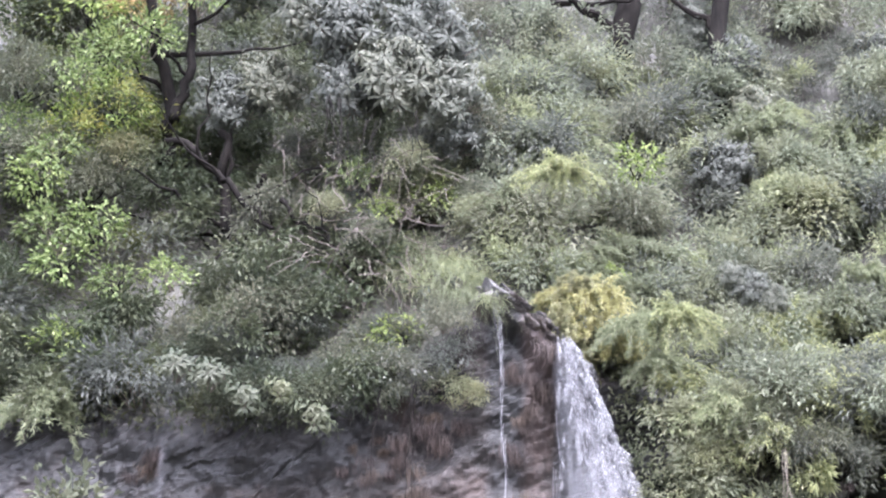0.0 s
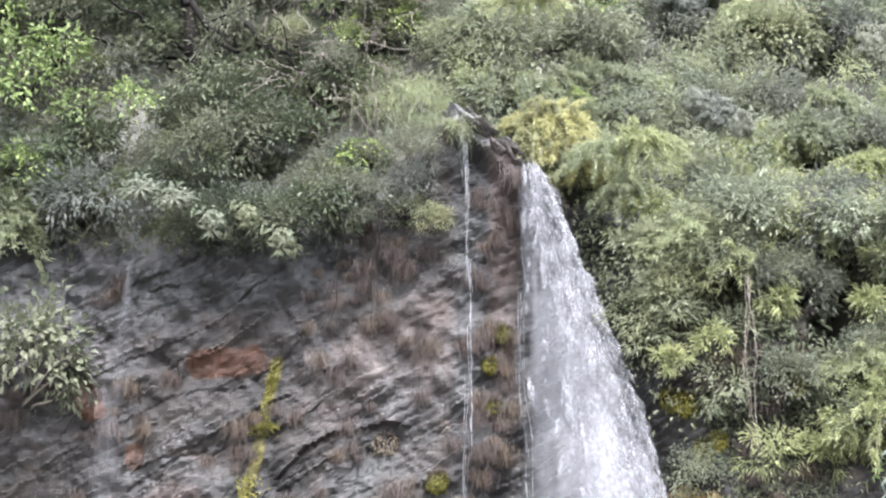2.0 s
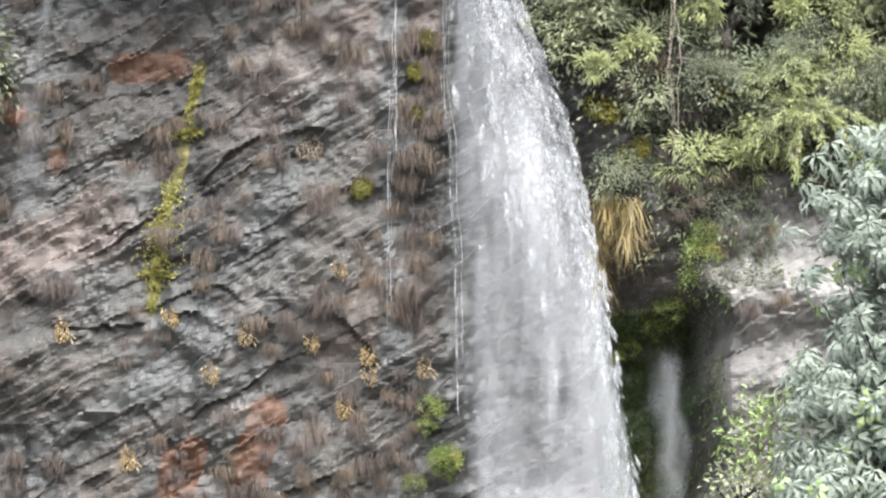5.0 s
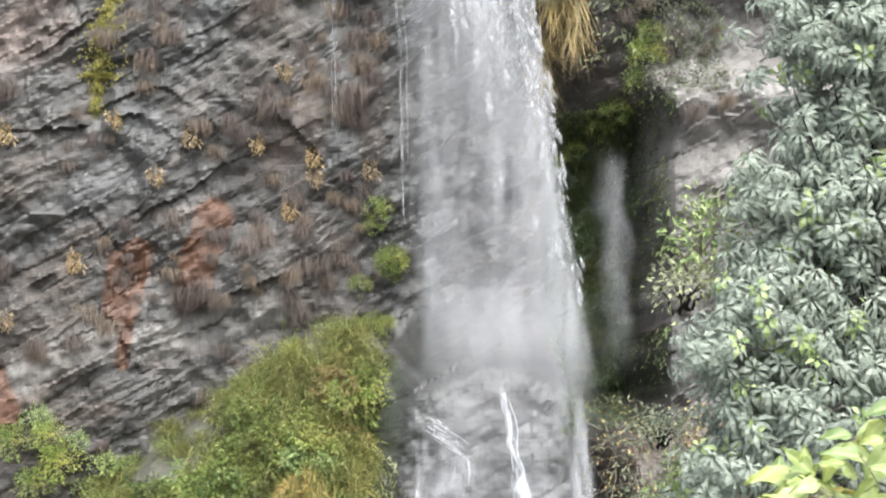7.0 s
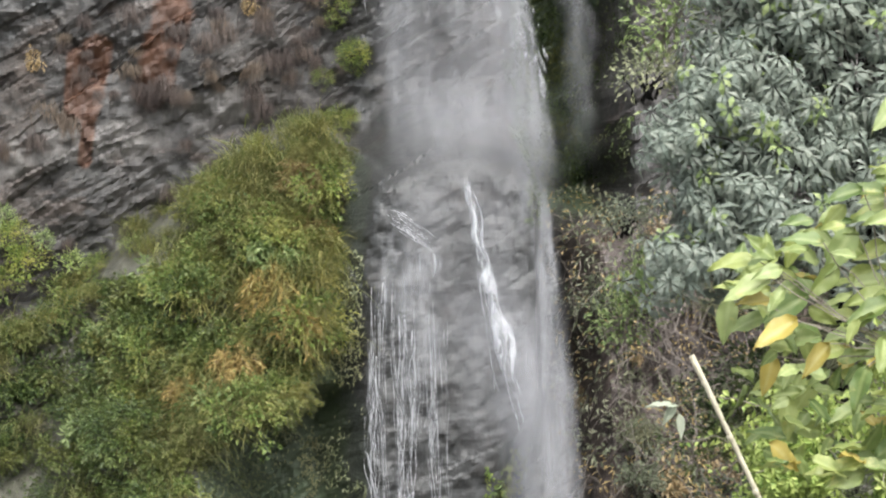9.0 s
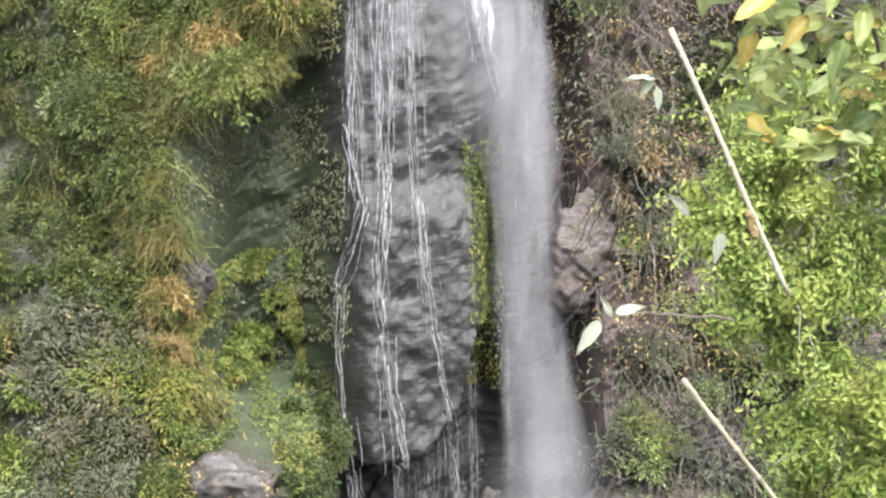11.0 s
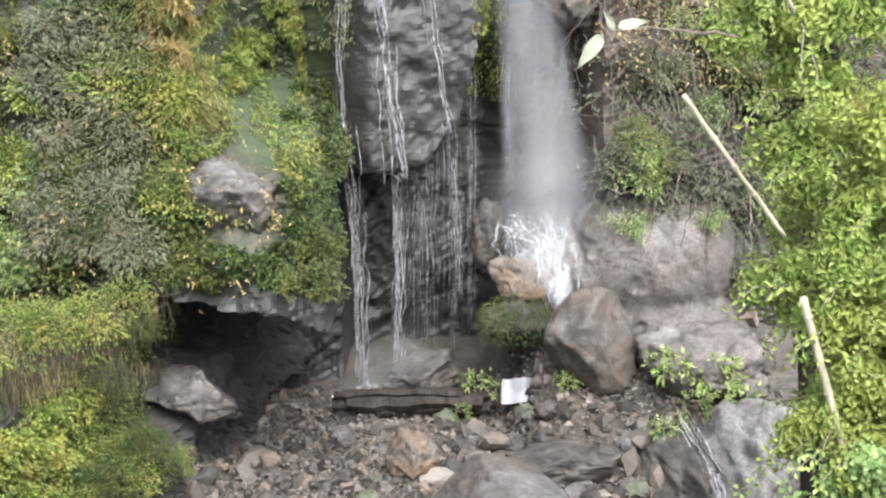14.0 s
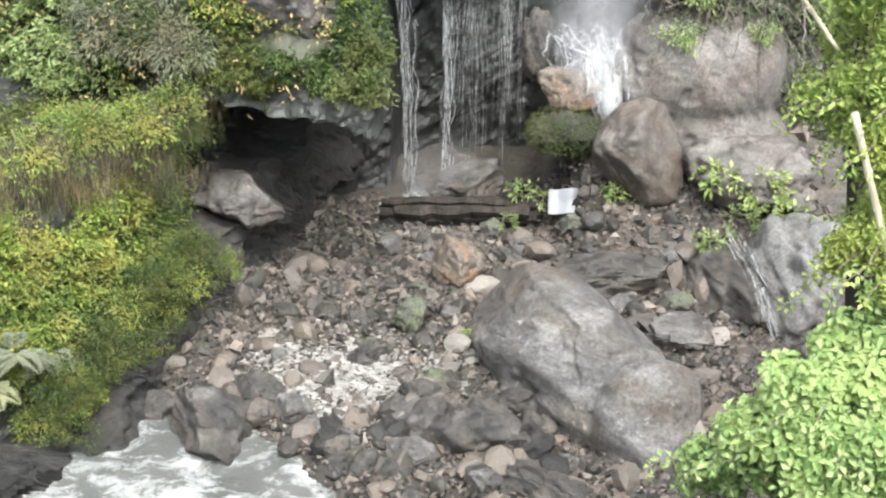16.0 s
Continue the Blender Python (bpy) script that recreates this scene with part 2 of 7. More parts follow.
def rock_material(name, dark, mid, pale, stain, scale=1.0, wet=0.45, tilt=30, lichen=0.35, moss=None, streaks=False, grain=(0.45, 0.7, 2.6), lift=0.07):
    """Bedded, stained rock: broad stains, fine bedding, pale specks and wet gloss."""
    m, n, l, b = mat(name)
    broad = noise_tex(n, l, 0.55 * scale, 5, 0.6, (1, 1, 1.2), turn=(0, tilt, 0), distort=0.6)
    bed = noise_tex(n, l, 1.4 * scale, 8, 0.7, grain, turn=(0, tilt, 0), distort=0.5)
    fine = noise_tex(n, l, 14 * scale, 6, 0.7)
    col = ramp(n, l, bed, ((0.30, dark), (0.52, mid), (0.72, pale)))
    col = mixc(n, l, ramp(n, l, broad, ((0.46, (0, 0, 0)), (0.66, (0.8, 0.8, 0.8)))), col, stain)
    spots = noise_tex(n, l, 5 * scale, 8, 0.75, distort=0.3)
    col = mixc(n, l, ramp(n, l, spots, ((0.60, (0, 0, 0)), (0.70, (lichen,) * 3))), col, tuple(min(1, c * 1.7) for c in pale))
    col = mixc(n, l, ramp(n, l, spots, ((0.33, (0.85,) * 3), (0.42, (0, 0, 0)))), col, tuple(c * 0.75 for c in dark))
    if streaks:
        run = noise_tex(n, l, 1.3, 5, 0.6, (1, 1, 0.12), distort=0.3)
        col = mixc(n, l, ramp(n, l, run, ((0.45, (0, 0, 0)), (0.62, (0.8, 0.8, 0.8)))), col, tuple(c * 0.6 for c in dark))
    if moss:
        geo, sep = n.new("ShaderNodeNewGeometry"), n.new("ShaderNodeSeparateXYZ")
        grow = noise_tex(n, l, 1.1 * scale, 6, 0.7)
        l.new(geo.outputs["Normal"], sep.inputs[0])
        both = math_node(n, l, "ADD", grow, math_node(n, l, "MULTIPLY", sep.outputs[2], 0.15))
        col = mixc(n, l, ramp(n, l, both, ((0.54, (0, 0, 0)), (0.74, (0.85, 0.85, 0.85)))), col, moss)
    col = mixc(n, l, 1.0, col, ramp(n, l, fine, ((0.28, (0.42, 0.42, 0.42)), (0.72, (1.5, 1.5, 1.5)))), "MULTIPLY")
    l.new(col, b.inputs["Base Color"])
    l.new(ramp(n, l, broad, ((0.35, (wet,) * 3), (0.65, (0.85,) * 3))), b.inputs["Roughness"])
    bump, bump2 = n.new("ShaderNodeBump"), n.new("ShaderNodeBump")
    bump.inputs["Strength"].default_value, bump.inputs["Distance"].default_value = 1.0, lift
    bump2.inputs["Strength"].default_value, bump2.inputs["Distance"].default_value = 0.9, 0.016
    l.new(bed, bump.inputs["Height"])
    l.new(fine, bump2.inputs["Height"])
    l.new(bump.outputs[0], bump2.inputs["Normal"])
    l.new(bump2.outputs[0], b.inputs["Normal"])
    return m




def cliff_material():
    """The wall's rock, with its rust, moss, wet and pale parts and the forest floor above it. The wet tint also paints
    shade under the cliff top.
    """
    m = rock_material("cliff_rock", (0.019, 0.0175, 0.0155), (0.032, 0.029, 0.026), (0.054, 0.049, 0.044), (0.047, 0.037, 0.030), streaks=True, lichen=0.35, lift=0.03)
    n, l, b = m.node_tree.nodes, m.node_tree.links, m.node_tree.nodes["Principled BSDF"]
    col, rough = b.inputs["Base Color"].links[0].from_socket, b.inputs["Roughness"].links[0].from_socket
    torn = noise_tex(n, l, 4.5, 9, 0.75, (1, 1, 0.7))
    blot = noise_tex(n, l, 2.2, 9, 0.74, (0.7, 1, 1.3), turn=(0, 30, 0), distort=0.4)
    col = mixc(n, l, ramp(n, l, blot, ((0.40, (0.6,) * 3), (0.46, (0, 0, 0)))), col, (0.029, 0.029, 0.026))
    col = mixc(n, l, ramp(n, l, blot, ((0.55, (0, 0, 0)), (0.60, (0.5,) * 3))), col, (0.088, 0.068, 0.057))
    speck = noise_tex(n, l, 20, 5, 0.7, (0.7, 1, 1.5), turn=(0, 30, 0))
    col = mixc(n, l, ramp(n, l, speck, ((0.62, (0, 0, 0)), (0.67, (0.75,) * 3))), col, (0.19, 0.18, 0.165))
    col = mixc(n, l, ramp(n, l, speck, ((0.34, (0.5,) * 3), (0.42, (0, 0, 0)))), col, (0.03, 0.028, 0.025))
    # the wet tint doubles as painted shade below the overhanging cliff top
    for name, tint, lo, hi in (("pink", (0.088, 0.066, 0.057), 0.25, 0.9), ("pale", (0.118, 0.110, 0.102), 0.30, 1.0), ("rust", (0.056, 0.021, 0.0075), 0.22, 0.65), ("ochre_moss", (0.12, 0.105, 0.025), 0.5, 0.95),
                               ("green_moss", (0.048, 0.068, 0.034), 0.2, 0.7), ("soil", (0.055, 0.054, 0.038), 0.3, 0.6), ("wet", (0.030, 0.031, 0.030), 0.3, 1.1)):
        a = n.new("ShaderNodeAttribute")
        a.attribute_name = name
        amount = math_node(n, l, "ADD", a.outputs["Fac"], math_node(n, l, "MULTIPLY", math_node(n, l, "SUBTRACT", torn, 0.5), 1.7))
        amount = math_node(n, l, "MULTIPLY", amount, math_node(n, l, "GREATER_THAN", a.outputs["Fac"], 0.02))
        fac = ramp(n, l, amount, ((lo, (0, 0, 0)), (hi if hi <= 1 else 1.0, (0.85,) * 3)))
        tone = mixc(n, l, 1.0, tint, ramp(n, l, torn, ((0.3, (0.6, 0.6, 0.6)), (0.7, (1.35, 1.35, 1.35)))), "MULTIPLY")
        col = mixc(n, l, fac, col, tone)
        if name == "wet":
            rough = mixc(n, l, fac, rough, (0.38, 0.38, 0.38))
    l.new(col, b.inputs["Base Color"])
    l.new(rough, b.inputs["Roughness"])
    return m


CLIFF_ROCK = cliff_material()
BOULDER_ROCK = rock_material("boulder_rock", (0.026, 0.025, 0.024), (0.108, 0.102, 0.098), (0.25, 0.24, 0.235), (0.10, 0.077, 0.062), 1.7, 0.32, 40, 0.7, grain=(0.55, 0.9, 2.4))
WET_ROCK = rock_material("wet_boulder_rock", (0.018, 0.017, 0.016), (0.058, 0.053, 0.049), (0.165, 0.152, 0.142), (0.095, 0.076, 0.062), 2.2, 0.25, 15, 0.25, grain=(0.9, 1.0, 1.3))
MOSSY_ROCK = rock_material("mossy_rock", (0.04, 0.045, 0.035), (0.10, 0.105, 0.085), (0.2, 0.2, 0.17), (0.08, 0.09, 0.05), 1.5, 0.35, 10, 0.1, (0.075, 0.085, 0.022), grain=(0.9, 1.0, 1.3))
CRAG_ROCK = rock_material("pinkish_crag_rock", (0.045, 0.039, 0.035), (0.15, 0.13, 0.118), (0.27, 0.245, 0.23), (0.11, 0.09, 0.07), 3.0, 0.5, 25, 0.4, grain=(0.6, 0.9, 2.0))
FOOT_ROCK = rock_material("pinkish_grey_boulder_rock", (0.045, 0.040, 0.037), (0.115, 0.103, 0.096), (0.185, 0.169, 0.16), (0.10, 0.08, 0.07), 2.0, 0.45, 20, 0.5, grain=(0.9, 1.0, 1.2), lift=0.04)
PALE_SLAB = rock_material("pale_slab_rock", (0.05, 0.049, 0.047), (0.15, 0.146, 0.142), (0.24, 0.232, 0.228), (0.12, 0.105, 0.094), 2.2, 0.5, 35, 0.4, grain=(0.75, 1.0, 1.7))
RUST_WET = rock_material("rusty_wet_rock", (0.035, 0.03, 0.026), (0.095, 0.083, 0.073), (0.19, 0.172, 0.157), (0.105, 0.073, 0.052), 2.0, 0.3, 15, 0.35, grain=(0.9, 1.0, 1.3))
RUST_ROCK = rock_material("rusty_rock", (0.07, 0.055, 0.045), (0.15, 0.125, 0.105), (0.22, 0.20, 0.185), (0.20, 0.105, 0.05), 2.6, 0.5, 15, 0.25, grain=(0.9, 1.0, 1.3))
DARK_WET = rock_material("dark_wet_ledge_rock", (0.008, 0.008, 0.0075), (0.022, 0.021, 0.019), (0.06, 0.056, 0.053), (0.03, 0.025, 0.02), 2.0, 0.45, 20, 0.25, grain=(0.7, 1.0, 1.8))
GRAVEL = rock_material("gravel_bed", (0.02, 0.018, 0.016), (0.056, 0.049, 0.041), (0.12, 0.107, 0.092), (0.075, 0.06, 0.048), 2.2, 0.5, 0, 0.3, grain=(0.9, 1.0, 1.3))


def stone_material():
    m, n, l, b = mat("loose_stone")
    info = n.new("ShaderNodeObjectInfo")
    geo = n.new("ShaderNodeNewGeometry")
    pick = math_node(n, l, "FRACT", math_node(n, l, "ADD", info.outputs["Random"], geo.outputs["Random Per Island"]))
    col = ramp(n, l, pick, ((0.0, (0.016, 0.015, 0.013)), (0.40, (0.052, 0.046, 0.041)), (0.7, (0.108, 0.091, 0.079)), (0.9, (0.14, 0.112, 0.093)), (1.0, (0.21, 0.196, 0.182))))
    fine = noise_tex(n, l, 12, 6, 0.7)
    col = mixc(n, l, 1.0, col, ramp(n, l, fine, ((0.25, (0.6, 0.6, 0.6)), (0.75, (1.35, 1.33, 1.3)))), "MULTIPLY")
    l.new(col, b.inputs["Base Color"])
    b.inputs["Roughness"].default_value = 0.6
    bump = n.new("ShaderNodeBump")
    bump.inputs["Strength"].default_value, bump.inputs["Distance"].default_value = 0.6, 0.015
    l.new(fine, bump.inputs["Height"])
    l.new(bump.outputs[0], b.inputs["Normal"])
    return m


STONE = stone_material()


def broad_leaf_material(name, dark, light, rib):
    """Large blotched leaf with a paler midrib."""
    m, n, l, b = mat(name)
    info, a = n.new("ShaderNodeObjectInfo"), n.new("ShaderNodeAttribute")
    a.attribute_name = "rib"
    blot = noise_tex(n, l, 22, 5, 0.65)
    col = ramp(n, l, math_node(n, l, "ADD", math_node(n, l, "MULTIPLY", info.outputs["Random"], 0.7), math_node(n, l, "MULTIPLY", blot, 0.5)), ((0.15, dark), (0.95, light)))
    col = mixc(n, l, ramp(n, l, blot, ((0.60, (0, 0, 0)), (0.70, (0.6,) * 3))), col, (0.40, 0.36, 0.12))
    col = mixc(n, l, a.outputs["Fac"], col, rib)
    l.new(col, b.inputs["Base Color"])
    b.inputs["Roughness"].default_value = 0.5
    bump = n.new("ShaderNodeBump")
    bump.inputs["Strength"].default_value, bump.inputs["Distance"].default_value = 0.5, 0.006
    l.new(blot, bump.inputs["Height"])
    l.new(bump.outputs[0], b.inputs["Normal"])
    tr, mx = n.new("ShaderNodeBsdfTranslucent"), n.new("ShaderNodeMixShader")
    l.new(col, tr.inputs[0])
    mx.inputs[0].default_value = 0.4
    l.new(b.outputs[0], mx.inputs[1])
    l.new(tr.outputs[0], mx.inputs[2])
    l.new(mx.outputs[0], n["Material Output"].inputs[0])
    return m


BROAD_LIME = broad_leaf_material("broad_lime_leaf", (0.065, 0.115, 0.025), (0.29, 0.33, 0.10), (0.42, 0.47, 0.2))
BROAD_YELLOW = broad_leaf_material("broad_yellowing_leaf", (0.22, 0.18, 0.04), (0.46, 0.37, 0.09), (0.45, 0.42, 0.2))
BROAD_GREY = broad_leaf_material("broad_grey_leaf", (0.26, 0.29, 0.21), (0.44, 0.47, 0.36), (0.5, 0.52, 0.42))
BROAD_PALE = broad_leaf_material("broad_pale_leaf", (0.095, 0.15, 0.045), (0.31, 0.36, 0.14), (0.46, 0.50, 0.25))


def water_material(name, thin, thick, scale, stretch, alpha=1.0, colour=(0.355, 0.36, 0.37), sheet=False):
    """White broken water: torn by noise drawn out along the fall."""
    m, n, l, b = mat(name)
    nz = noise_tex(n, l, scale, 6, 0.65, stretch, distort=0.2)
    fac = ramp(n, l, nz, ((thin, (0, 0, 0)), (thick, (alpha,) * 3)))
    if sheet:
        body = n.new("ShaderNodeAttribute")
        body.attribute_name = "body"
        fac = math_node(n, l, "MULTIPLY", fac, body.outputs["Fac"])
    b.inputs["Base Color"].default_value = (*colour, 1)
    b.inputs["Roughness"].default_value = 0.35
    clear, white, mx = n.new("ShaderNodeBsdfTransparent"), n.new("ShaderNodeMixShader"), n.new("ShaderNodeMixShader")
    tr = n.new("ShaderNodeBsdfTranslucent")
    tr.inputs[0].default_value = (*colour, 1)
    white.inputs[0].default_value = 0.4
    l.new(b.outputs[0], white.inputs[1])
    l.new(tr.outputs[0], white.inputs[2])
    l.new(fac, mx.inputs[0])
    l.new(clear.outputs[0], mx.inputs[1])
    l.new(white.outputs[0], mx.inputs[2])
    l.new(mx.outputs[0], n["Material Output"].inputs[0])
    return m


WATER_SHEET = water_material("falling_sheet", 0.38, 0.76, 2.4, (3.6, 2, 0.34), 0.68, sheet=True)
WATER_VEIL = water_material("thin_veil", 0.36, 0.90, 2.2, (5, 2, 0.14), 0.55, sheet=True, colour=(0.47, 0.472, 0.49))
WATER_MIST = water_material("fine_spray_sheet", 0.25, 0.95, 0.9, (1.3, 1, 0.45), 0.42, sheet=True, colour=(0.50, 0.502, 0.525))
WATER_FOAM = water_material("white_foam", 0.38, 0.80, 3.0, (5, 2, 0.3), 0.8, sheet=True, colour=(0.60, 0.61, 0.63))
WATER_STRAND = water_material("water_strand", 0.32, 0.62, 6, (4, 4, 1.2), 0.8, colour=(0.52, 0.525, 0.54))
WATER_CLUMP = water_material("water_clump", 0.25, 0.75, 12, (2, 2, 0.8), 0.62, colour=(0.47, 0.475, 0.485))


WATER_BROKEN = water_material("broken_white_water", 0.34, 0.66, 3.4, (3.5, 2, 0.9), 0.95, sheet=True, colour=(0.74, 0.75, 0.77))


def pool_material():
    m, n, l, b = mat("pool_water")
    foam = noise_tex(n, l, 2.6, 8, 0.7, (1, 1.4, 1), distort=0.4)
    l.new(ramp(n, l, foam, ((0.45, (0.085, 0.087, 0.083)), (0.56, (0.2, 0.205, 0.205)), (0.72, (0.62, 0.625, 0.63)))), b.inputs["Base Color"])
    l.new(ramp(n, l, foam, ((0.42, (0.06,) * 3), (0.60, (0.5,) * 3))), b.inputs["Roughness"])
    bump = n.new("ShaderNodeBump")
    bump.inputs["Strength"].default_value, bump.inputs["Distance"].default_value = 0.5, 0.05
    l.new(foam, bump.inputs["Height"])
    l.new(bump.outputs[0], b.inputs["Normal"])
    return m


POOL = pool_material()

# ---- the rock wall: how far back it lies at each place ----
TOP_X, TOP_Z = (-9, -4.7, -1.2, 0.2, 0.6, 1.4, 2.2, 3.0, 5.0, 9.0), (17.4, 17.6, 17.7, 18.9, 19.2, 18.6, 18.0, 17.4, 17.6, 18.0)
SLOPE_X, SLOPE_Z = (-9, -2.83, -1.9, -0.64, 0.2, 0.87, 1.35, 1.7), (5.6, 8.8, 9.35, 10.35, 10.9, 11.3, 10.9, 10.4)
BANK_Z, BANK_X = (3.4, 3.8, 4.62, 4.95, 5.5, 6.5, 7.73, 8.16, 8.32, 9.38, 10.84), (0.95, 0.95, 0.5, -0.4, -0.5, -0.45, -0.45, 0.4, 0.65, 0.95, 1.3)
LEDGE_X, LEDGE_Z = (0.9, 1.4, 2.0, 2.4, 2.6), (4.2, 4.0, 4.1, 4.6, 5.5)


def near_line(x, z, pts, width):
    """How near places lie to a line through pts: 1 on it, 0 past its width."""
    best = np.full(np.shape(x), 9.0)
    for (x0, z0), (x1, z1) in zip(pts[:-1], pts[1:]):
        t = np.clip(((x - x0) * (x1 - x0) + (z - z0) * (z1 - z0)) / ((x1 - x0) ** 2 + (z1 - z0) ** 2), 0, 1)
        best = np.minimum(best, np.hypot(x - x0 - t * (x1 - x0), z - z0 - t * (z1 - z0)))
    return 1 - step(width * 0.5, width * 1.5, best)


CREVICES = (  # beds across and up, how far they jut, how deep the undercut
    (((-2.92, 11.44), (-2.22, 11.76), (-1.51, 12.24), (-0.56, 12.91)), 0.14, 0.22),
    (((-2.44, 10.94), (-1.83, 11.09), (-0.64, 11.38), (0.42, 11.72), (1.14, 12.17)), 0.16, 0.26),
    (((-2.95, 13.25), (-2.05, 13.41), (-1.38, 13.56), (-0.66, 13.86), (0.02, 14.12)), 0.14, 0.20),
    (((-1.21, 10.85), (-0.26, 11.33), (0.42, 11.53)), 0.10, 0.12),
    (((-3.27, 13.73), (-2.43, 14.21), (-1.93, 14.63), (-1.14, 15.25), (-0.21, 15.75)), 0.16, 0.18),
    (((-4.13, 16.34), (-3.35, 16.98), (-2.59, 17.25)), 0.10, 0.10),
)


def near_cleft(x, z):
    """A dark cleft running down the right-hand cliff."""
    mid = np.interp(z, (15.2, 15.9, 17.6), (4.4, 4.6, 5.0))
    return (1 - step(0.1, 0.32, np.abs(x - mid))) * step(15.0, 15.4, z) * (1 - step(17.4, 17.9, z))


def wall_y(x, z, rough=True):
    """How far back the wall lies at a place across and up."""
    x, z = np.asarray(x, float), np.asarray(z, float)
    wob = (fbm(x * 0.7, z * 0.7, 0, 3) - 0.5) * 0.5
    y = 22.15 - 0.05 * (z - 10)
    top = np.interp(x, TOP_X, TOP_Z)
    y = y + np.maximum(0, z - top) / 1.55 + 0.25 * step(0, 0.6, z - top)
    # vegetated cliff beside the fall
    right = step(1.9, 3.0, x - 0.35 * np.maximum(0, 16.5 - z))
    y = y - right * step(13.0, 14.2, z) * (1 - step(17.5, 19, z)) * 0.8
    # recess with the small side fall, and the pale slab beside it
    rec = step(3.0, 3.4, x) * (1 - step(4.1, 4.35, x)) * step(9.8, 10.4, z) * (1 - step(13.0, 13.8, z))
    y = y + rec * 0.6
    y = y - step(4.1, 4.28, x + (fbm(z * 1.6, 2.0, 0, 19) - 0.5) * 0.5) * (1 - step(13.4, 14.2, z)) * 1.2
    cleft = near_cleft(x, z)
    y = y + cleft * 0.9
    # grassy slope under the leaning bed
    zd = np.interp(x, SLOPE_X, SLOPE_Z)
    below = np.maximum(0, zd - z + wob * 0.4)
    edge = np.interp(z, BANK_Z, BANK_X) + wob * 0.5
    bank = 1 - step(-0.15, 0.75, x - edge)
    bank_y = 22.0 - 0.35 * step(0, 0.25, below) - np.minimum(below * 0.62, 4.6)
    recess_y = 22.0 - np.minimum(below, 1.2) * 0.9
    in_slope = step(0.0, 0.2, below) * (1 - step(1.5, 1.9, x))
    bank_y = bank_y + (fbm(x * 1.2, z * 1.2, 0, 17) - 0.5) * 1.1
    y = y * (1 - in_slope) + in_slope * (bank * bank_y + (1 - bank) * recess_y)
    # hump of the lower fall and its undercut
    ledge = np.interp(x, LEDGE_X, LEDGE_Z)
    hump_top = 10.55 - ((x - 2.3) / 1.2) ** 2 * 0.7
    hump = step(0.75, 1.5, x) * (1 - step(2.55 + 0.5 * step(7.0, 8.0, z), 3.15 + 0.35 * step(7.0, 8.0, z), x)) * step(-0.1, 0.1, z - ledge) * (1 - step(-0.1, 1.1, z - hump_top))
    hump_y = 20.15 - 0.06 * (10 - z) - 0.25 * (1 - step(6.6, 7.1, z))
    y = y * (1 - hump) + hump * hump_y
    under = (1 - step(-0.1, 0.1, z - ledge)) * step(0.9, 1.3, x) * (1 - step(2.6, 3.2, x))
    y = y * (1 - under) + under * 20.9
    behind = step(2.6, 3.0, x) * (1 - step(3.5, 3.9, x)) * (1 - step(7.2, 8.2, z))
    y = y * (1 - behind) + behind * 20.55
    low_right = step(3.5, 3.9, x) * (1 - step(9.6, 10.3, z))
    y = y * (1 - low_right) + low_right * (20.6 - 0.22 * (10 - z))
    # cave under the left bank
    cave = (1 - step(1.1, 1.35, x)) * step(-1.25, -0.95, x) * (1 - step(3.32, 3.5, z + 0.08 * x + (fbm(x * 3, 5.0, 0, 62) - 0.5) * 0.3))
    y = y * (1 - cave) + cave * 20.2
    low_left = (1 - step(-1.15, -0.75, x + (z - 2.4) * 0.35)) * (1 - step(3.2, 3.5, z))
    y = y * (1 - low_left) + low_left * (np.interp(x, (-6, -2.7, -2.0, -1.4, -0.75), (14.4, 14.9, 15.3, 16.3, 18.0)) + 0.18 * (z - 1.5) + wob)
    if rough:
        # leaning beds: ledges that climb to the side, broken by joints
        u = z - 0.55 * x
        w = x + 0.55 * z
        beds = u * 1.15 + (fbm(w * 0.35, u * 0.35, 0, 11) - 0.5) * 1.6
        saw = beds - np.floor(beds)
        bare = 1 - 0.6 * step(0, 1.0, z - top)
        patchy = step(0.42, 0.60, fbm(x * 0.55, z * 0.55, 0, 91, 3))
        y = y + bare * ((saw ** 2) * 0.03 * patchy - 0.03 + (fbm(x * 1.1, z * 1.1, 0, 21, 5) - 0.5) * 0.55 + (fbm(w * 1.2, u * 4.5, 0, 31, 4) - 0.5) * 0.09) * (1 - 0.5 * hump)
        # broken blocks between joints
        for size, amp, sd in ((1.9, 0.09, 81), (0.6, 0.025, 82)):
            bu = u / (size * 0.55) + (fbm(w * 0.8 / size, u * 0.8 / size, 0, sd) - 0.5) * 0.55
            row = np.floor(bu)
            bw = w / (size * 1.25) + hash3(row.astype(np.int64), 0, 0, sd) * 9 + (fbm(w * 0.9 / size, u * 0.9 / size, 3, sd) - 0.5) * 1.0
            col = np.floor(bw)
            i, j = row.astype(np.int64), col.astype(np.int64)
            h = hash3(i, j, 1, sd) - 0.5 + (hash3(i, j, 2, sd) - 0.5) * (bu - row - 0.5) * 1.3 + (hash3(i, j, 3, sd) - 0.5) * (bw - col - 0.5) * 1.3
            y = y + bare * h * amp * (1 - 0.5 * hump) * (0.35 + 0.65 * patchy)
        y = y + (np.abs(fbm(x * 2.6, z * 2.0, 0, 41, 4) - 0.5)) * 0.16 - 0.03 + (fbm(x * 6, z * 6, 0, 51, 3) - 0.5) * 0.08
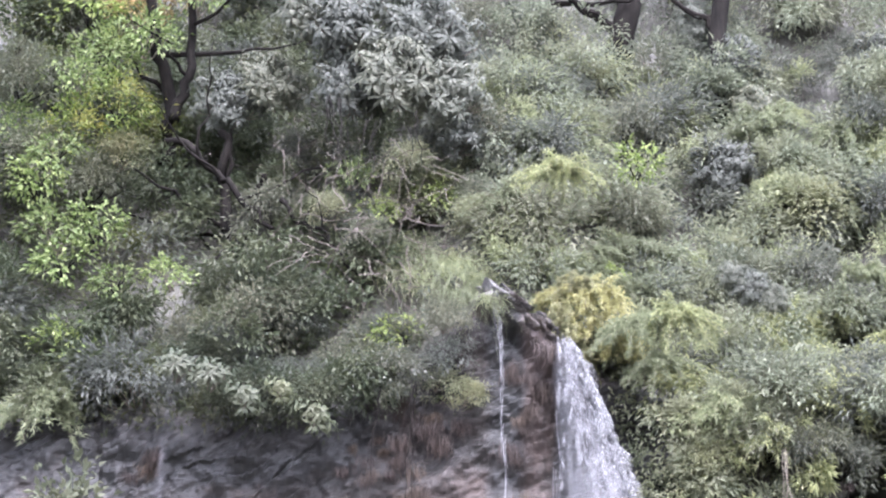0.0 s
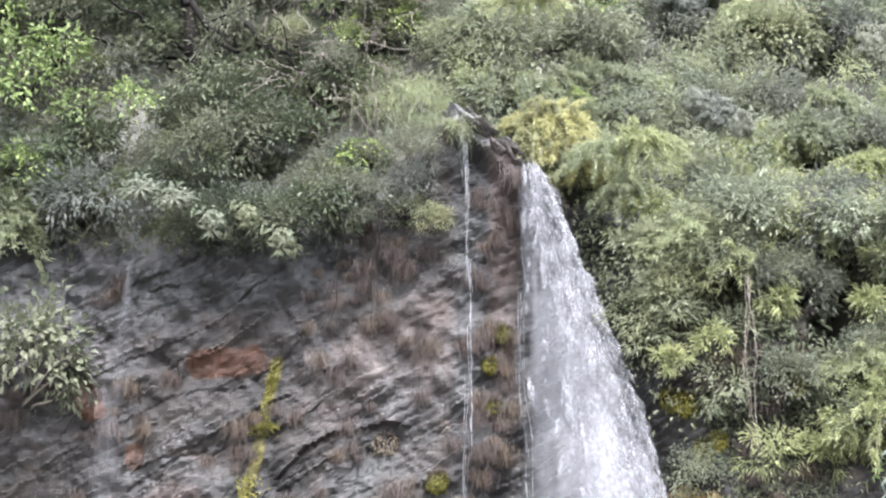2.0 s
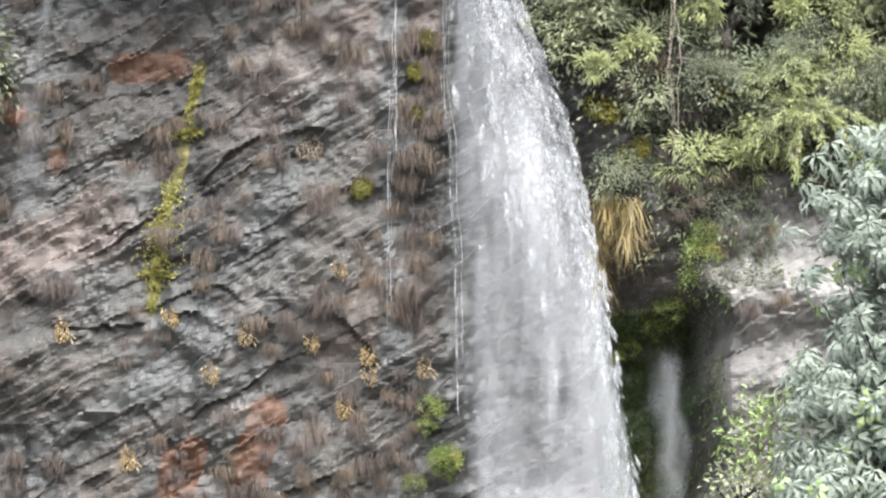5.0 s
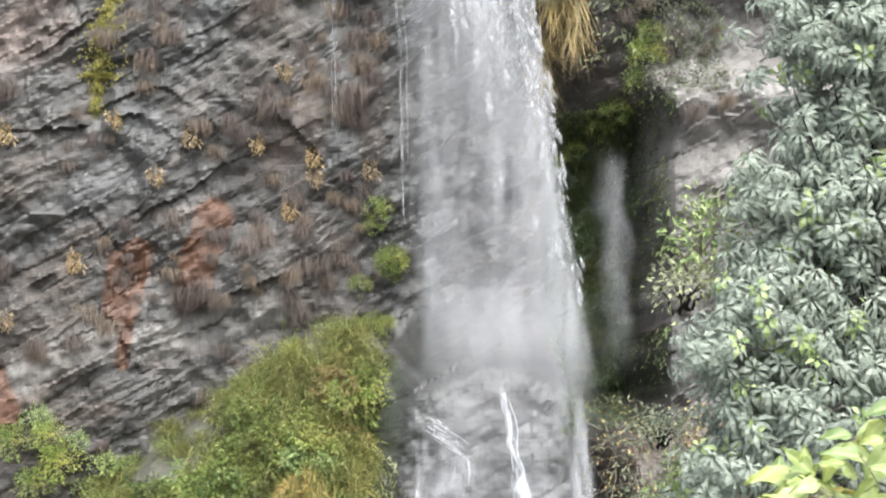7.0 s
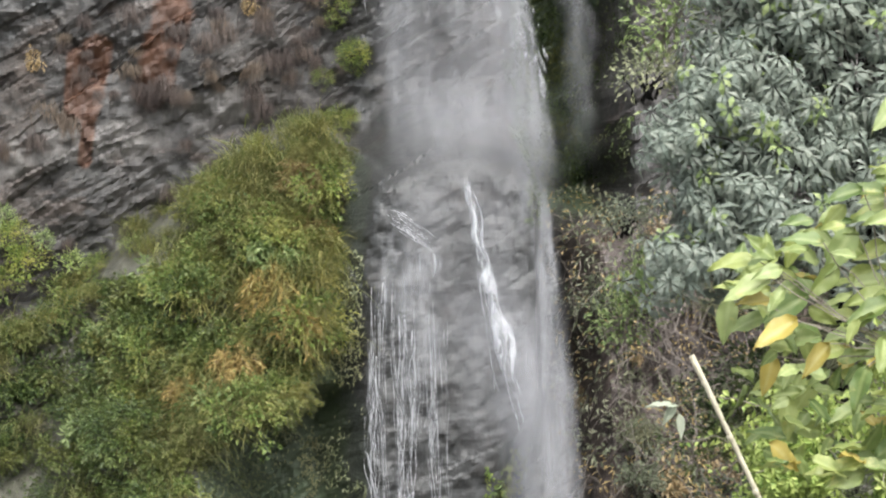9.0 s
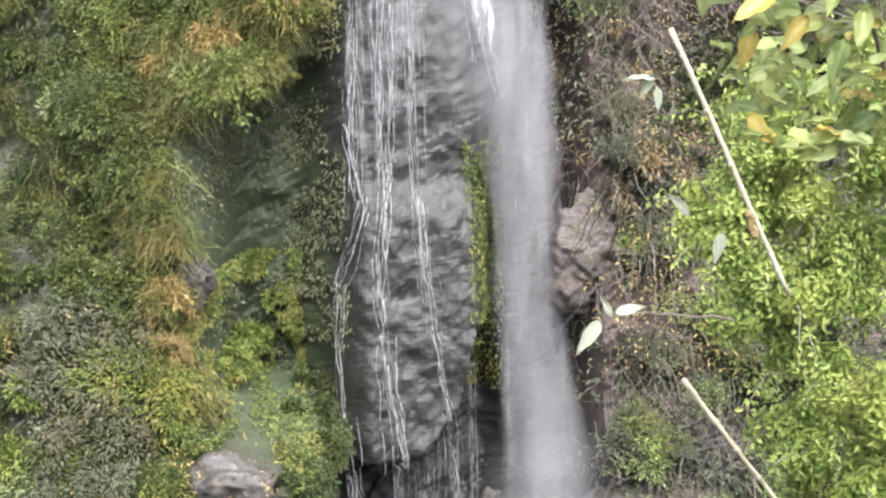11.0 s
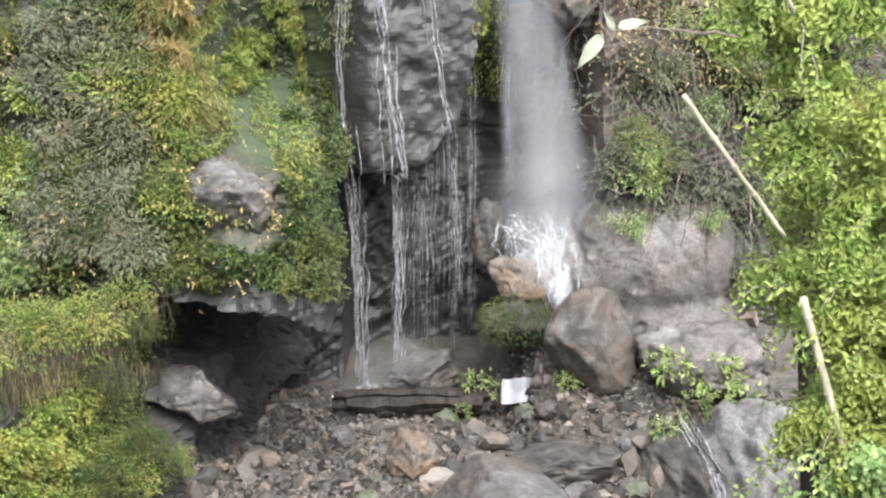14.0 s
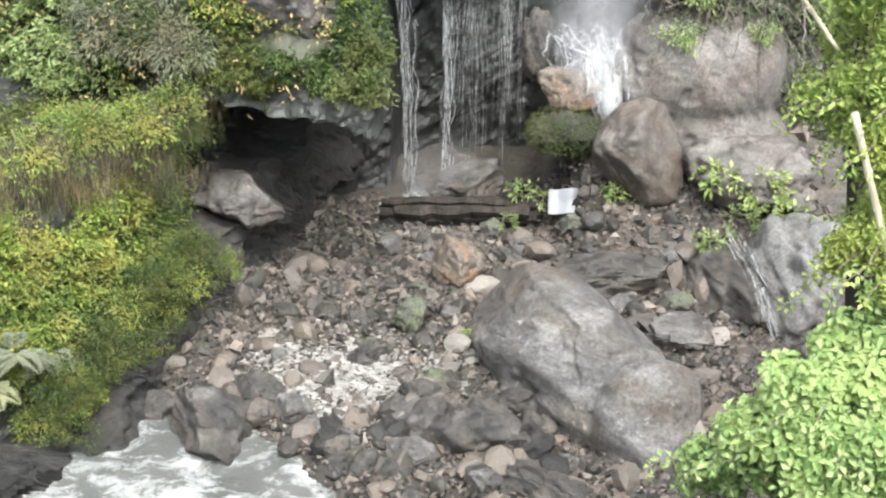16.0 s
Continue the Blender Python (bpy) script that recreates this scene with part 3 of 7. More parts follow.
        # long jutting beds with a broken, shadowed undercut
        for pts, jut, deep in CREVICES:
            px, pz = zip(*pts)
            d = z - np.interp(x, px, pz) - (fbm(x * 1.1, pz[0], 0, 43, 5) - 0.5) * 0.5
            along = step(px[0] - 0.5, px[0] + 0.4, x) * (1 - step(px[-1] - 0.4, px[-1] + 0.5, x)) * step(0.30, 0.62, vnoise(x * 3.1, pz[1] * 3, 0, 44))
            over = np.where(d > 0, np.exp(-np.maximum(d, 0) / 0.35), 0)
            under = np.where(d <= 0, np.exp(np.minimum(d, 0) / 0.06), 0)
            y = y + along * (under * deep * 0.16 - over * jut * 0.5)
        # thin broken strata
        for rate, amp, sd in ((3.1, 0.05, 45), (8.0, 0.022, 46)):
            t = u * rate + (fbm(w * 0.5, u * 0.5, 0, sd) - 0.5) * 3.0
            y = y - bare * (t - np.floor(t)) * amp * step(0.40, 0.62, fbm(w * 1.1, u * 2.4, 0, sd + 5, 3)) * (1 - hump)
        y = y - 0.3 * near_line(x, z, ((0.5, 19.3), (0.95, 18.95), (1.28, 18.55)), 0.2)
    return y


def wall_normal(x, z):
    e = 0.12
    gx = (wall_y(x + e, z, False) - wall_y(x - e, z, False)) / (2 * e)
    gz = (wall_y(x, z + e, False) - wall_y(x, z - e, False)) / (2 * e)
    return unit(np.stack([gx, -np.ones_like(gx), gz], -1))


def grid_mesh(name, xs, ys, place, material, flip=False, smooth=True):
    a, b = np.meshgrid(xs, ys)
    s = Soup()
    nx, ny = len(xs), len(ys)
    i = (np.arange(ny - 1)[:, None] * nx + np.arange(nx - 1)[None]).ravel()
    f = np.concatenate([np.stack([i, i + 1, i + nx + 1], 1), np.stack([i, i + nx + 1, i + nx], 1)])
    s.add(place(a, b).reshape(-1, 3), f[:, ::-1] if flip else f)
    me = s.mesh(name, smooth)
    me.materials.append(material)
    return me


def spaced(lo, a, b, hi, fine, coarse):
    return np.concatenate([np.arange(lo, a, coarse), np.arange(a, b, fine), np.arange(b, hi + coarse, coarse)])




MOSS_LINE = ((-1.52, 16.35), (-1.62, 15.8), (-1.72, 15.2), (-1.88, 14.6), (-1.92, 14.2), (-2.0, 13.5))


def zones(x, z):
    top, slope = np.interp(x, TOP_X, TOP_Z), np.interp(x, SLOPE_X, SLOPE_Z)
    rust = sum(near_line(x, z, p, w) for p, w in ((((-0.66, 12.35), (-0.92, 11.5)), 0.2), (((-1.5, 11.95), (-1.64, 11.3)), 0.15), (((-1.76, 11.9), (-1.82, 11.2)), 0.07),
               (((-1.6, 11.2), (-1.66, 10.7)), 0.07), (((-3.1, 10.6), (-2.9, 10.1)), 0.16), (((-2.4, 16.3), (-1.8, 16.35)), 0.16), (((-3.7, 15.9), (-3.6, 15.7)), 0.14), (((-3.1, 15.25), (-3.1, 15.15)), 0.10)))
    pale = 0.9 * near_line(x, z, ((-3.3, 10.3), (-2.2, 10.85), (-1.2, 10.95), (0.2, 11.4)), 0.22) + step(4.05, 4.3, x) * step(11, 11.5, z) * (1 - step(14.2, 14.8, z))
    pale = pale + 0.45 * near_line(x, z, ((-1.19, 13.36), (-0.64, 13.95), (0.05, 14.55), (0.5, 14.9)), 0.3) + 0.4 * near_line(x, z, ((-0.45, 4.45), (0.4, 4.0)), 0.3)
    pale = pale + 0.4 * near_line(x, z, ((-1.9, 11.75), (-1.2, 12.3), (-0.6, 12.85)), 0.16) + 0.3 * near_line(x, z, ((-1.2, 16.1), (0.2, 16.6)), 0.4)
    pale = pale + 0.9 * near_line(x, z, ((-0.65, 20.6), (-0.2, 20.1), (0.25, 19.7), (0.6, 19.3)), 0.2)
    pink = near_line(x, z, ((0.65, 19.3), (1.0, 18.95), (1.15, 18.3), (1.1, 17.6)), 0.22) + 0.8 * near_line(x, z, ((-4.6, 13.6), (-3.74, 13.96), (-3.07, 14.26), (-2.62, 14.5)), 0.4) + 0.6 * near_line(x, z, ((-0.6, 16.0), (0.3, 16.6), (0.9, 17.0)), 0.6) + 0.5 * near_line(x, z, ((0.2, 13.2), (0.9, 14.0)), 0.4)
    wet = step(0.9, 1.2, x) * (1 - step(3.4, 3.8, x)) * (1 - step(10.2, 10.8, z)) + near_line(x, z, ((0.7, 19), (0.75, 13)), 0.22) + step(1.1, 1.4, x) * (1 - step(2.6, 3.3, x)) * (1 - step(18, 18.6, z)) * 0.8
    # first run: shade under the overhanging growth, painted with the wet tint
    wet = wet + 0.9 * near_line(x, z, ((-5, 17.3), (-2.8, 17.3), (-1.2, 17.6)), 0.6) + 0.8 * near_line(x, z, ((-1.77, 13.47), (-0.99, 14.3), (-0.61, 15.02), (-0.1, 15.94)), 0.34) + 0.8 * near_line(x, z, ((-3.2, 11.8), (-2.2, 12.5), (-1.3, 13.2)), 0.3) + 0.6 * near_line(x, z, ((-3.4, 14.7), (-2.4, 15.4), (-1.7, 15.6)), 0.25) + (1 - step(3.7, 4.2, z)) * (x < 1.2)
    green = step(-0.6, -0.3, x) * (1 - step(1.0, 1.25, x)) * step(3.6, 4.2, z) * (1 - step(0, 0.4, z - slope + 0.4)) + step(3.0, 3.3, x) * (1 - step(4.0, 4.2, x)) * step(9.8, 10.3, z) * (1 - step(13.2, 13.8, z))
    green = green + 0.9 * near_line(x, z, ((2.85, 7.6), (2.75, 6.4), (2.7, 5.2)), 0.16) + 0.8 * near_line(x, z, ((1.25, 10.6), (1.15, 9.5), (1.05, 8.3)), 0.14) + 0.8 * near_line(x, z, ((1.2, 8.0), (1.15, 6.0), (1.1, 4.4)), 0.15)
    pink = pink + 0.9 * near_line(x, z, ((1.0, 10.9), (0.95, 9.7), (0.75, 8.6)), 0.2)
    pink = pink + 0.7 * step(3.5, 3.8, x) * step(4.0, 4.6, z) * (1 - step(9.6, 10.3, z))
    return {"rust": rust, "pale": pale, "pink": pink, "ochre_moss": near_line(x, z, MOSS_LINE, 0.08), "green_moss": green, "wet": wet, "soil": step(-0.1, 0.4, z - top) + 0.9 * (1 - step(-0.1, 0.15, x - np.interp(z, BANK_Z, BANK_X))) * (1 - step(-0.3, 0.0, z - slope)) * step(3.2, 3.6, z) + (x < -0.8) * (1 - step(3.3, 3.7, z)) + step(2.0, 3.0, x - 0.4 * np.maximum(0, 17.5 - z)) * step(15.8, 16.4, z) * 0.9}


wall = lone("cliff", grid_mesh("cliff", spaced(-14, -5.6, 6.2, 14, 0.034, 0.4), spaced(-0.5, 1.4, 19.4, 36, 0.034, 0.25),
            lambda a, b: np.stack([a, wall_y(a, b), b], -1), CLIFF_ROCK, smooth=False), CLIFF_ROCK, "dark wet bedded rock cliff with rusty stains", "cliff", "structure")


at_wall = np.array([v.co for v in wall.data.vertices])
for zone, amount in zones(at_wall[:, 0], at_wall[:, 2]).items():
    wall.data.attributes.new(zone, "FLOAT", "POINT").data.foreach_set("value", np.clip(amount, 0, 1).astype(np.float32))


def bed_z(x, y):
    """The stream bed, heaped up under the boulders, and the rise to the viewpoint."""
    x, y = np.asarray(x, float), np.asarray(y, float)
    z = 1.0 + 0.032 * y + (fbm(x * 0.8, y * 0.8, 0, 61) - 0.5) * 0.3
    z = z + np.clip((y - 17.3) * 0.55, 0, 1.25) * step(2.7, 3.4, x)
    z = z + np.clip((-0.1 - x) * 0.6, 0, 0.8) * step(15.7, 17.2, y)
    z = z - 0.5 * (1 - step(-0.5, 0.1, x - (15.0 - y) * 0.75 + 0.15)) * (1 - step(14.9, 15.5, y))
    near = 1 - step(2.0, 9.5, y)
    z = z * (1 - near) + 8.4 * near
    bank = step(0.0, 0.9, x - 0.35 * y - 0.1) * step(2.5, 4.5, y) * (1 - step(11.0, 13.0, y))
    return z + np.maximum(0, 6.2 - z) * bank


lone("ground", grid_mesh("ground", spaced(-30, -4, 6, 30, 0.09, 0.8), np.concatenate([np.arange(-30, 2, 0.8), np.arange(2, 12, 0.2), np.arange(12, 21.5, 0.09)]),
     lambda a, b: np.stack([a, b, bed_z(a, b) + (fbm(a * 5, b * 5, 0, 71, 3) - 0.5) * 0.12], -1), GRAVEL), GRAVEL,
     "brown gravel stream bed below the falls", "ground", "structure")

# ---- rocks ----


def rock_mesh(name, seed, size, cuts=9, rough=0.06, subdiv=4, material=None, tall=1.0):
    """A broken boulder: a ball cut by planes, then worn and pitted."""
    bm = bmesh.new()
    bmesh.ops.create_icosphere(bm, subdivisions=subdiv, radius=1.0)
    r = rs(seed)
    v = np.array([p.co for p in bm.verts])
    for k in range(cuts):
        d = unit(r.randn(3))
        h = r.uniform(0.55, 0.85)
        over = np.maximum(0, v @ d - h)
        v = v - over[:, None] * d * 0.93
    o = seed * 7.3
    amp = (fbm(v[:, 0] * 1.3 + o, v[:, 1] * 1.3, v[:, 2] * 1.3, seed) - 0.5) * 0.42 - np.abs(fbm(v[:, 0] * 1.7 + o, v[:, 1] * 1.7, v[:, 2] * 2.6, seed + 3, 3) - 0.5) * rough * 3.0 + (fbm(v[:, 0] * 5 + o, v[:, 1] * 5, v[:, 2] * 5, seed + 9, 3) - 0.5) * rough * 2.2
    tilt = unit(np.array([0.5, 0.15, 0.8]) + r.randn(3) * 0.25)
    along = v - (v @ tilt)[:, None] * tilt
    ridge = fbm((v @ tilt) * 7 + o, along[:, 0] * 1.1, along[:, 1] * 1.1, seed + 13, 4) - 0.5
    crack = np.abs(fbm(v[:, 0] * 1.4 + o, v[:, 1] * 1.4, v[:, 2] * 1.4, seed + 17, 3) - 0.5)
    amp = amp + ridge * rough * 1.6 - (1 - step(0.0, 0.022, crack)) * rough * 0.8
    v = v * (1 + amp)[:, None] * np.array(size)
    for p, q in zip(bm.verts, v):
        p.co = q
    me = bpy.data.meshes.new(name)
    bm.to_mesh(me)
    bm.free()
    me.polygons.foreach_set("use_smooth", np.full(len(me.polygons), subdiv > 3))
    if material:
        me.materials.append(material)
    return me


def lobed_mesh(name, seed, lobes, rough=0.05, subdiv=5, grain=(0.5, 0.15, 0.8), cuts=7):
    """A worn rock grown from a few rounded lobes, with bedding ridges, pits and cracks."""
    bm = bmesh.new()
    bmesh.ops.create_icosphere(bm, subdivisions=subdiv, radius=1.0)
    d = unit(np.array([p.co for p in bm.verts]))
    reach = []
    for cx, cy, cz, rx, ry, rz in lobes:
        q, c = d / (rx, ry, rz), np.array([cx / rx, cy / ry, cz / rz])
        a, b, e = (q * q).sum(1), q @ c, c @ c - 1
        disc = b * b - a * e
        reach.append(np.where(disc > 0, np.maximum((b + np.sqrt(np.maximum(disc, 0))) / a, 0), 0))
    reach = np.array(reach)
    v = d * (np.log(np.exp(reach * 26).sum(0)) / 26)[:, None]
    r = rs(seed)
    for k in range(cuts):
        cut = unit(r.randn(3))
        v = v - (np.maximum(0, v @ cut - (v @ cut).max() * r.uniform(0.72, 0.88)) * 0.8)[:, None] * cut
    o, tilt = seed * 7.3, unit(np.array(grain))
    along = v - (v @ tilt)[:, None] * tilt
    wob = (fbm(v[:, 0] * 1.6 + o, v[:, 1] * 1.6, v[:, 2] * 1.6, seed) - 0.5) * rough * 4
    ridge = (fbm((v @ tilt) * 9 + o, along[:, 0] * 1.3, along[:, 1] * 1.3, seed + 13, 5) - 0.5) * rough * 1.8
    pit = -step(0.60, 0.72, fbm(v[:, 0] * 4 + o, v[:, 1] * 2.6, v[:, 2] * 4, seed + 5, 3)) * rough * 0.9
    crack = -(1 - step(0, 0.014, np.abs(fbm(v[:, 0] * 1.1 + o, v[:, 1] * 1.1, v[:, 2] * 1.1, seed + 17, 3) - 0.5))) * rough * 0.9
    fine = (fbm(v[:, 0] * 11 + o, v[:, 1] * 11, v[:, 2] * 11, seed + 23, 3) - 0.5) * rough * 0.5
    v = v + d * (wob + ridge + pit + crack + fine)[:, None]
    for p, q in zip(bm.verts, v):
        p.co = q
    me = bpy.data.meshes.new(name)
    bm.to_mesh(me)
    bm.free()
    me.polygons.foreach_set("use_smooth", np.full(len(me.polygons), True))
    return me


def lobed(seed, at, lobes, turn, material, label, rough=0.05, subdiv=5, name="boulder", grain=(0.5, 0.15, 0.8), cuts=7):
    ob = lone(name, lobed_mesh(name, seed, lobes, rough, subdiv, grain, cuts), material, label, "boulder")
    ob.matrix_world = pose(*at, *turn)
    return ob


def boulder(seed, at, size, turn, material, label, cuts=9, name="boulder", subdiv=5, rough=0.12):
    ob = lone(name, rock_mesh(name, seed, size, cuts, rough, subdiv), material, label, "boulder")
    ob.matrix_world = pose(*at, *turn)
    return ob


lobed(3, (2.72, 15.6, 1.55), ((-0.12, 0.45, 0.12, 0.70, 1.15, 0.56), (0.10, -0.98, 0.02, 0.62, 0.60, 0.60), (-0.5, -0.2, -0.15, 0.36, 0.62, 0.45), (0.45, 0.25, -0.05, 0.42, 0.8, 0.42), (-0.35, 1.1, 0.1, 0.4, 0.5, 0.4)), (4, 8, 24), BOULDER_ROCK,
      "large ridged grey boulder lying in the stream bed", 0.055, 6)
lobed(8, (4.38, 19.4, 3.1), ((0, 0, 0.05, 0.92, 0.8, 0.84), (-0.45, -0.1, -0.2, 0.5, 0.6, 0.6), (0.42, 0, 0.1, 0.56, 0.65, 0.76), (0.15, -0.1, -0.55, 0.95, 0.75, 0.6)), (0, 4, -6), FOOT_ROCK,
      "broad pale grey boulder at the foot of the falls", 0.034, 6, grain=(0.6, 0.2, 0.5), cuts=3)
boulder(12, (3.68, 18.4, 2.6), (0.53, 0.48, 0.62), (0, -10, 20), RUST_WET, "rounded dark wet boulder with a rusty top", 4, rough=0.05)
boulder(14, (4.82, 18.3, 2.36), (0.85, 0.6, 0.44), (0, 6, 0), FOOT_ROCK, "low grey boulder with grass on it")
boulder(17, (3.06, 19.3, 2.95), (0.44, 0.3, 0.30), (0, 14, 0), RUST_ROCK, "rust-stained boulder beside the splashing water", 7)
boulder(19, (2.94, 19.05, 2.62), (0.40, 0.3, 0.27), (0, 0, 0), WET_ROCK, "wet boulder half covered with green moss")
boulder(23, (2.74, 19.9, 3.3), (0.20, 0.25, 0.42), (0, 0, 0), WET_ROCK, "small dark upright boulder in the spray", 5)
boulder(29, (1.98, 19.5, 1.88), (0.42, 0.3, 0.28), (0, -14, 0), WET_ROCK, "wet brown boulder behind the log", 8)
boulder(31, (1.66, 17.5, 1.80), (0.30, 0.27, 0.30), (0, 0, 0), RUST_ROCK, "reddish brown boulder below the log", 7)
boulder(37, (4.98, 17.0, 1.85), (0.55, 0.8, 0.68), (20, 22, 10), PALE_SLAB, "sloping grey slab with a crack and trickle", 5)
boulder(41, (4.28, 17.25, 1.66), (0.42, 0.95, 0.44), (15, 38, 25), WET_ROCK, "wet brown slab sloping to the bed", 8)
boulder(43, (3.2, 17.3, 1.75), (0.66, 0.35, 0.27), (0, 6, 8), WET_ROCK, "flat wet slab across the bed", 8)
boulder(46, (2.0, 13.95, 1.38), (0.36, 0.45, 0.33), (0, 20, 40), WET_ROCK, "dark layered stone at the edge of the stream", 10)
boulder(47, (1.62, 14.7, 1.40), (0.50, 0.50, 0.42), (0, 18, 30), WET_ROCK, "dark wet boulder among loose stones", 9)
boulder(53, (-0.62, 15.15, 1.36), (0.72, 0.58, 0.38), (10, 34, 20), WET_ROCK, "dark angular slab beside the stream", 18)
boulder(54, (-1.3, 15.5, 1.35), (0.3, 0.35, 0.25), (0, 10, 60), WET_ROCK, "dark angular stone at the foot of the bank", 14)
boulder(59, (1.14, 16.6, 1.72), (0.2, 0.24, 0.2), (0, 20, 0), MOSSY_ROCK, "stone with yellow-green moss", 7)
boulder(61, (-0.42, 17.75, 2.42), (0.52, 0.5, 0.30), (0, 14, 10), BOULDER_ROCK, "wet grey rock ledge in the cave mouth", 13)
boulder(73, (0.75, 16.1, 1.55), (0.24, 0.2, 0.17), (0, 0, 40), WET_ROCK, "dark angular stone in the gravel", 9)
boulder(79, (1.05, 18.3, 1.68), (0.17, 0.15, 0.13), (0, 0, 10), BOULDER_ROCK, "grey angular stone below the log", 9)
boulder(83, (3.75, 16.4, 1.55), (0.40, 0.3, 0.2), (0, 0, 10), BOULDER_ROCK, "pale flat stone beside the large boulder", 8)
boulder(89, (1.3, 15.6, 1.5), (0.26, 0.24, 0.16), (0, 12, 60), MOSSY_ROCK, "greenish flat stone among the gravel", 8)
lobed(97, (3.78, 19.95, 6.2), ((0, 0, 0, 0.42, 0.45, 0.55), (0.12, 0, 0.4, 0.32, 0.4, 0.4), (-0.12, 0, -0.45, 0.30, 0.4, 0.35)), (0, 6, 0), CRAG_ROCK, "pinkish grey rock knob overhung by bare twigs", 0.10)
boulder(101, (-0.25, 19.05, 5.0), (0.42, 0.4, 0.30), (0, 24, 0), WET_ROCK, "dark rock knob in the mossy bank", 9, rough=0.1)
boulder(103, (0.0, 17.82, 4.42), (0.5, 0.5, 0.42), (-24, 18, 30), BOULDER_ROCK, "pale rock jutting from the bank", 9, rough=0.1)
boulder(109, (-0.4, 19.2, 6.2), (0.26, 0.4, 0.34), (0, 8, 30), WET_ROCK, "dark broken rock in the bank", 10, rough=0.1)

# dark rock ledge along the foot of the left bank
LEDGE_FOOT = np.array([(1.0, 20.6), (0.33, 19.7), (-0.1, 18.62), (-0.5, 17.5), (-0.75, 16.7), (-1.19, 15.8), (-1.53, 14.9), (-2.23, 14.3), (-3.4, 13.5)])
LEDGE_HIGH = (0.9, 1.0, 0.9, 0.6, 0.45, 0.6, 0.62, 0.6, 0.6)


def ledge_place(a, b):
    """The ledge by its run (0 to 8) and its rise (0 to 1): a leaning face, then a top running back."""
    fx, fy, h = np.interp(a, range(9), LEDGE_FOOT[:, 0]), np.interp(a, range(9), LEDGE_FOOT[:, 1]), np.interp(a, range(9), LEDGE_HIGH)
    h = h * (0.75 + 0.5 * vnoise(a * 2.3, 1.0, 0, 66))
    rise, back = np.minimum(b / 0.6, 1) * h, np.minimum(b / 0.6, 1) * 0.16 + np.maximum(b - 0.6, 0) * 2.6
    x, y, z = fx - back * 0.88 + 0.12, fy + back * 0.2, bed_z(fx, fy) - 0.2 + rise * 1.2 + np.maximum(b - 0.6, 0) * 0.4
    block = np.floor(a * 2.1 + z * 0.8 + (fbm(a * 2, z * 2, 0, 67) - 0.5))
    out = (hash3(block.astype(np.int64), np.floor(z * 2.4 + a * 0.7).astype(np.int64), 0, 68) - 0.5) * 0.22 + (fbm(x * 2.2, y * 2.2, z * 2.2, 69, 5) - 0.5) * 0.45 + (np.abs(fbm(x * 6, y * 6, z * 6, 63, 3) - 0.5)) * 0.2
    return np.stack([x + out, y - out * 0.4, z + (fbm(x * 3, y * 3, 1.0, 64) - 0.5) * 0.16], -1)


lone("rock_ledge", grid_mesh("rock_ledge", np.linspace(0, 8, 260), np.linspace(0, 1, 44), ledge_place, DARK_WET, True, False), DARK_WET, "dark wet rock ledge along the foot of the overgrown bank", "rock ledge", "structure")

# ---- falling water ----
FALL_Z = (18.66, 18.0, 17.2, 16.5, 15.35, 14.6, 13.25, 11.3, 10.25)
FALL_L = (1.24, 1.25, 1.26, 1.28, 1.32, 1.35, 1.41, 1.46, 1.48)
FALL_R = (1.42, 1.70, 2.0, 2.28, 2.62, 2.80, 3.02, 3.24, 3.36)
FALL_Y = (21.42, 21.36, 21.34, 21.3, 21.25, 21.1, 20.9, 20.55, 20.3)
VEIL_Z = (11.0, 10.2, 9.3, 8.0, 6.7, 4.85, 3.5, 3.2)
VEIL_L = (2.55, 2.72, 2.75, 2.55, 2.70, 2.80, 2.85, 2.75)
VEIL_R = (3.22, 3.32, 3.42, 3.50, 3.53, 3.68, 3.9, 4.0)
VEIL_Y = (20.5, 20.4, 20.3, 20.2, 20.1, 20.0, 19.9, 19.85)


